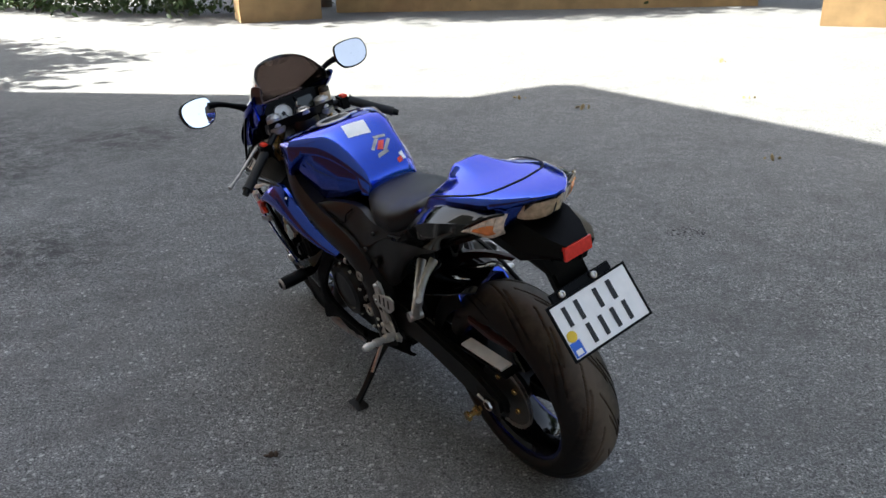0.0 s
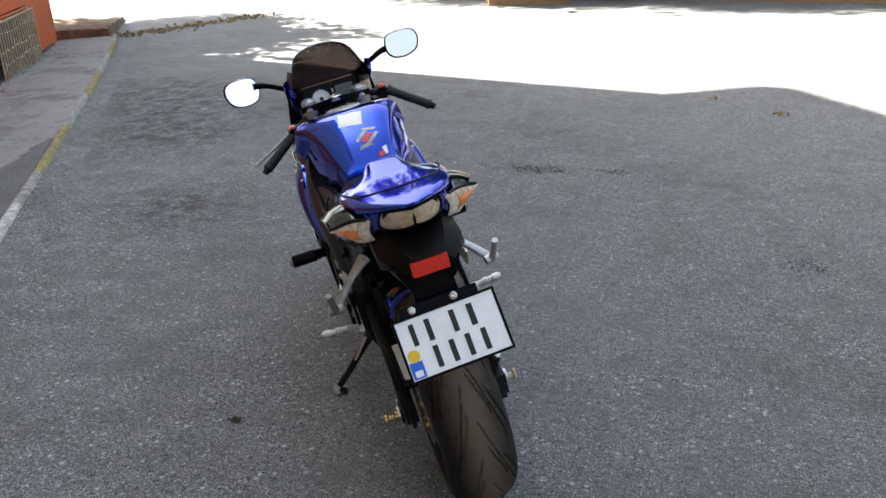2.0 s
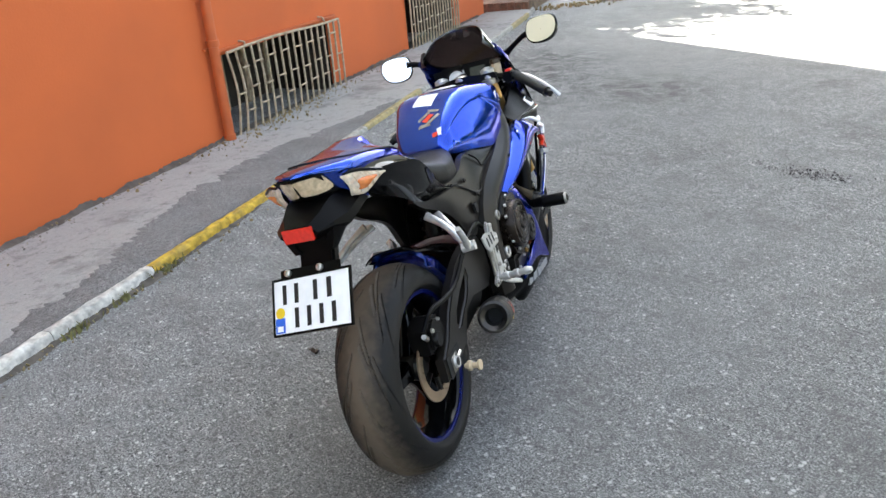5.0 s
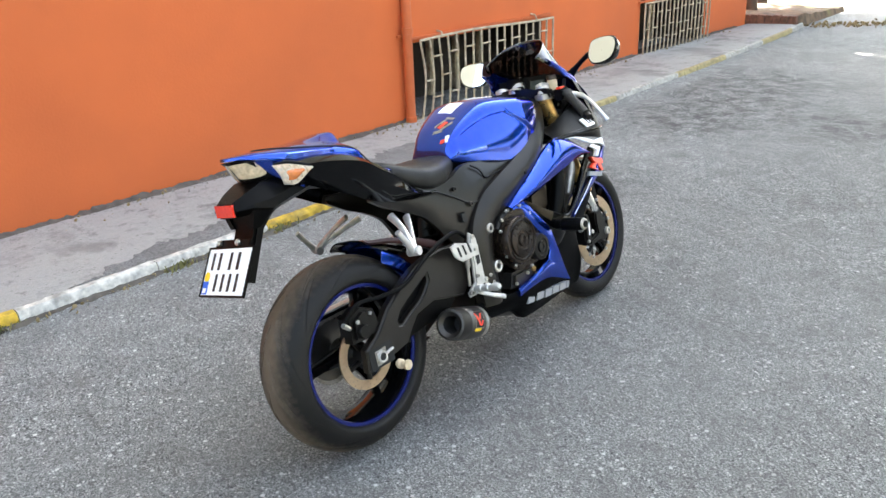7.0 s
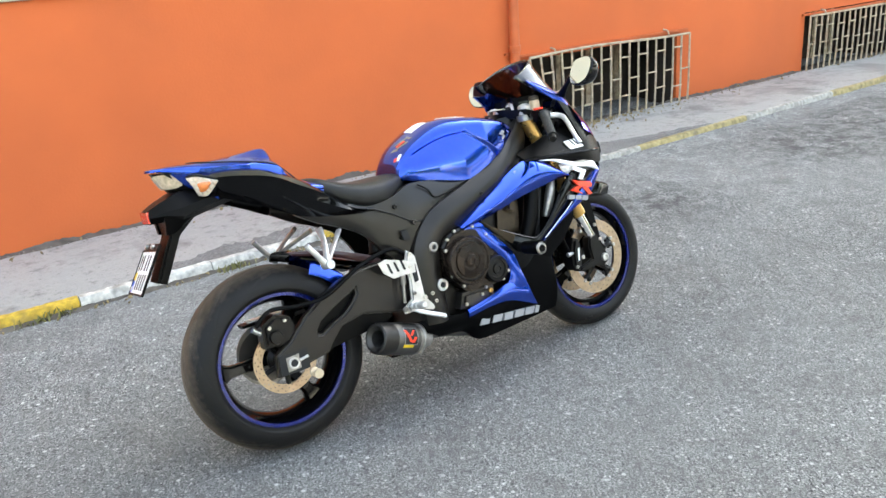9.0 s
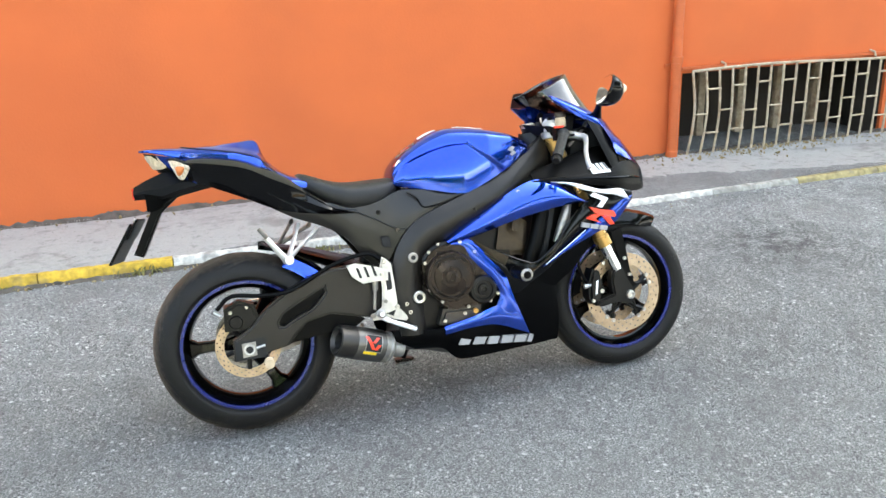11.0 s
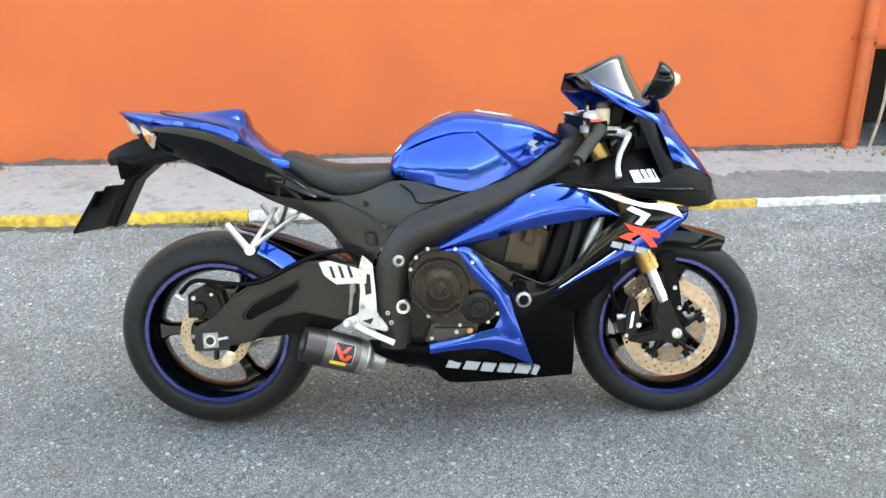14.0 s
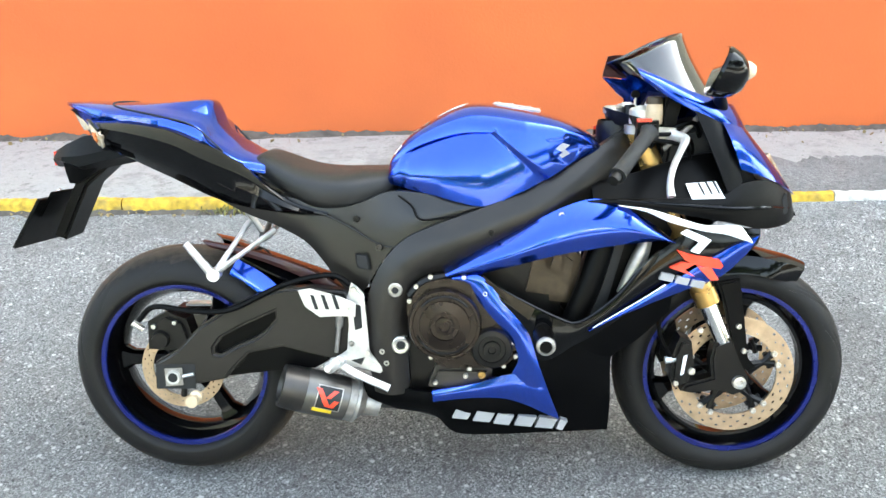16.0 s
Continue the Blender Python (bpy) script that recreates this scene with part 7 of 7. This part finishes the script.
# ---- footrests, exhaust, stand ----
for s in (-1, 1):
    plate_ = part("heel_guard", slab([(0.335, 0.555), (0.365, 0.560), (0.44, 0.538), (0.475, 0.522), (0.472, 0.488), (0.435, 0.490), (0.385, 0.488), (0.35, 0.515)], s * 0.200, s * 0.206, 0.002), ALU, bike, "bare aluminium heel guard with slots")
    for q in range(3):
        x = 0.365 + 0.026 * q
        part("slot", slab([(x, 0.545), (x + 0.009, 0.543), (x + 0.019, 0.508), (x + 0.010, 0.508)], s * 0.2062, s * 0.2072, 0), DARK, plate_)
    hang = part("footrest_hanger", slab([(0.462, 0.568), (0.478, 0.556), (0.492, 0.54), (0.497, 0.46), (0.500, 0.39), (0.535, 0.345), (0.525, 0.335), (0.47, 0.352), (0.41, 0.352), (0.405, 0.368), (0.445, 0.395), (0.452, 0.46), (0.45, 0.53)], s * 0.172, s * 0.190, 0.006), ALU, bike, "bare aluminium footrest hanger")
    part("footpeg", tube([(0.435 - 0.015 * q, s * (0.19 + 0.12 * q), 0.375 + 0.02 * q) for q in (0, 0.12, 0.14, 0.3, 0.32, 0.45, 0.47, 0.6, 0.62, 0.75, 0.77, 0.9, 1.0)], [0.010, 0.010, 0.014, 0.014, 0.011, 0.011, 0.014, 0.014, 0.011, 0.011, 0.014, 0.014, 0.008], 12), ALU, hang, "ribbed aluminium footpeg")
    bolt(0.497, s * 0.19, 0.39, 0.008, hang, s)
    bolt(0.41, s * 0.19, 0.37, 0.009, hang, s, ALU_DULL)
    bolt(0.468, s * 0.19, 0.552, 0.008, hang, s)
    bolt(0.458, s * 0.19, 0.415, 0.007, hang, s, ALU_DULL)
    bolt(0.452, s * 0.206, 0.512, 0.006, hang, s)
    part("master_cylinder", tube([(0.432, s * 0.182, 0.50), (0.428, s * 0.182, 0.46), (0.426, s * 0.182, 0.45), (0.418, s * 0.182, 0.39)], [0.010, 0.010, 0.0055, 0.0055], 12), ALU_DULL if s < 0 else BLACK_SATIN, hang)
    part("pedal", tube([(0.425, s * 0.205, 0.372), (0.47, s * 0.212, 0.345), (0.55, s * 0.215, 0.308)], [0.011, 0.0095, 0.010], 10, 12, flat=0.6), ALU, hang, "aluminium pedal")
    ph = part("pillion_hanger", tube([(0.198, s * 0.106, 0.704), (0.180, s * 0.165, 0.668), (0.145, s * 0.232, 0.606)], [0.014, 0.0105, 0.014], 10, 10, flat=0.6), ALU if s < 0 else ALU_DULL, bike, "bare aluminium pillion footrest hanger")
    part("hanger_arm", tube([(0.262, s * 0.112, 0.684), (0.21, s * 0.17, 0.650), (0.145, s * 0.232, 0.606)], [0.014, 0.0105, 0.014], 10, 10, flat=0.6), ALU if s < 0 else ALU_DULL, ph)
    part("hanger_pivot", tube([(0.142, s * 0.214, 0.602), (0.148, s * 0.254, 0.606)], 0.015, 14), ALU if s < 0 else ALU_DULL, ph)
    part("pillion_peg", tube([(0.142, s * 0.235, 0.602), (0.115, s * 0.240, 0.640), (0.085, s * 0.242, 0.682)], [0.012, 0.010, 0.009], 10, 8), ALU if s < 0 else ALU_DULL, ph)

ex = Matrix.Translation((0.272, -0.192, 0.308)) @ Euler((0, radians(19), radians(16))).to_matrix().to_4x4()
bm = lathe([(0.030, 0.012), (0.044, 0.002), (0.052, 0.004), (0.055, 0.02), (0.056, 0.06), (0.056, 0.062)], (0, 0, 0), 36, axis="x")
bmesh.ops.transform(bm, matrix=ex, verts=bm.verts)
muffler = part("muffler_cap", bm, DARK_TITAN, bike, "short black and titanium muffler")
bm = lathe([(0.0555, 0.062), (0.057, 0.064), (0.057, 0.17), (0.055, 0.172)], (0, 0, 0), 36, axis="x")
bmesh.ops.transform(bm, matrix=ex, verts=bm.verts)
part("muffler_sleeve", bm, TITAN, muffler, "brushed titanium sleeve")
bm = lathe([(0.055, 0.172), (0.053, 0.19), (0.056, 0.192), (0.056, 0.20), (0.046, 0.206), (0.030, 0.222), (0.028, 0.26)], (0, 0, 0), 36, axis="x")
bmesh.ops.transform(bm, matrix=ex, verts=bm.verts)
part("muffler_neck", bm, ALU_DULL, muffler)
bm = lathe([(0.030, 0.012), (0.028, 0.03), (0.027, 0.09), (0, 0.09)], (0, 0, 0), 28, axis="x")
bmesh.ops.transform(bm, matrix=ex, verts=bm.verts)
part("outlet", bm, DARK, muffler)


def on_muffler(name, a0, a1, x0, x1, material, lift, skew=0.0):
    rows = [[((x0 + (x1 - x0) * t) + skew * (k / 6 - 0.5), (0.057 + lift) * math.cos(radians(a0 + (a1 - a0) * k / 6)), (0.057 + lift) * math.sin(radians(a0 + (a1 - a0) * k / 6))) for k in range(7)] for t in (0, 0.5, 1)]
    bm = skin(rows)
    bmesh.ops.transform(bm, matrix=ex, verts=bm.verts)
    part(name, bm, material, muffler)


on_muffler("badge_edge", 137, 200, 0.088, 0.152, ALU_DULL, 0.0003)
on_muffler("muffler_badge", 140, 197, 0.091, 0.149, BLACK_INK, 0.0008)
on_muffler("badge_mark", 147, 190, 0.098, 0.112, RED_VINYL, 0.0014, 0.03)
on_muffler("badge_mark", 147, 168, 0.120, 0.132, RED_VINYL, 0.0014, -0.018)
on_muffler("badge_mark", 172, 191, 0.127, 0.140, RED_VINYL, 0.0014, -0.012)
on_muffler("badge_bar", 199, 210, 0.085, 0.135, YELLOW_VINYL, 0.0006)

SEAT_AT = Vector((0.075, 0, 0))
stand = part("side_stand", tube([(0.56, 0.14, 0.235), (0.555, 0.19, 0.20), (0.545, 0.27, 0.125), (0.54, 0.318, 0.086)], [0.016, 0.014, 0.012, 0.012], 10, 14), BLACK_SATIN, bike, "black side stand, folded out")
part("stand_foot", slab([(0.505, 0.068), (0.575, 0.068), (0.58, 0.078), (0.50, 0.078)], 0.295, 0.345, 0.004), BLACK_SATIN, stand)
part("stand_spring", tube([(0.545, 0.17, 0.245), (0.54, 0.235, 0.165)], 0.006, 8), STEEL, stand)
SEAT_AT = Vector((0.012, 0, 0.003))
part("shift_rod", tube([(0.42, 0.185, 0.40), (0.56, 0.175, 0.47)], 0.005, 8), STEEL, bike, "thin steel shift rod")
part("shift_lever", tube([(0.56, 0.178, 0.475), (0.60, 0.182, 0.45), (0.61, 0.178, 0.43)], 0.006, 8), STEEL, bike, "short steel shift lever")
for x, y, z in ((0.49, 0.177, 0.47), (0.60, 0.178, 0.33), (0.62, 0.177, 0.41), (0.53, 0.177, 0.34), (0.56, 0.177, 0.49)):
    bolt(x, y, z, 0.006, engine, 1)
for k in range(9):
    a = radians(40 * k)
    bolt(0.70 + 0.096 * math.cos(a), 0.186, 0.45 + 0.096 * math.sin(a), 0.006, engine, 1)
part("water_hose", tube([(0.60, 0.15, 0.56), (0.66, 0.175, 0.57), (0.78, 0.178, 0.56), (0.90, 0.17, 0.60)], 0.014, 10, 18), BLACK_PLASTIC, bike, "black water hose")
part("hose_clamp", tube([(0.66, 0.175, 0.57), (0.672, 0.176, 0.571)], 0.0165, 12), STEEL, bike, "steel hose clamp")
part("wire", tube([(0.52, 0.16, 0.60), (0.55, 0.182, 0.53), (0.60, 0.185, 0.50), (0.64, 0.19, 0.42)], 0.004, 6, 16), BLACK_PLASTIC, bike, "thin black wire")
part("casting_edge", tube([(0.606, -0.188, 0.535), (0.630, -0.190, 0.563), (0.662, -0.190, 0.578), (0.704, -0.188, 0.586)], [0.012, 0.013, 0.013, 0.010], 8, 16), BLACK_SATIN, engine, "dark cast edge above the clutch cover")
for s in (-1, 1):
    for pts in ([(0.463, 0.520), (0.484, 0.512), (0.486, 0.455), (0.468, 0.45)], [(0.455, 0.372), (0.490, 0.380), (0.480, 0.360)]):
        # dark plates on the hanger's face stand in for shade in its gaps
        part("hanger_hole_shade", slab(pts, s * 0.1902, s * 0.1912, 0), DARK, bike, "dark plate for the shade in a footrest hanger opening")
SEAT_AT = Vector((0.030, 0, -0.022))
part("front_brake_hose", tube([(1.19, -0.15, 0.945), (1.26, -0.13, 0.96), (1.28, -0.08, 0.90), (1.22, -0.06, 0.80), (1.20, -0.08, 0.70)], 0.006, 8, 24), BLACK_PLASTIC, bike, "black front brake hose")
part("throttle_cable", tube([(1.14, -0.19, 0.94), (1.24, -0.16, 0.93), (1.25, -0.10, 0.86), (1.12, -0.08, 0.80)], 0.005, 8, 24), BLACK_PLASTIC, bike, "black throttle cable")
part("throttle_cable", tube([(1.13, -0.19, 0.93), (1.23, -0.17, 0.91), (1.24, -0.11, 0.84), (1.10, -0.09, 0.79)], 0.005, 8, 24), BLACK_PLASTIC, bike, "black throttle cable")
part("cockpit_bracket", tube([(1.19, -0.13, 0.90), (1.25, -0.12, 0.95), (1.29, -0.11, 0.99)], 0.007, 8), ALU_DULL, bike, "bare metal cockpit bracket")
SEAT_AT = Vector((0.012, 0, 0.003))
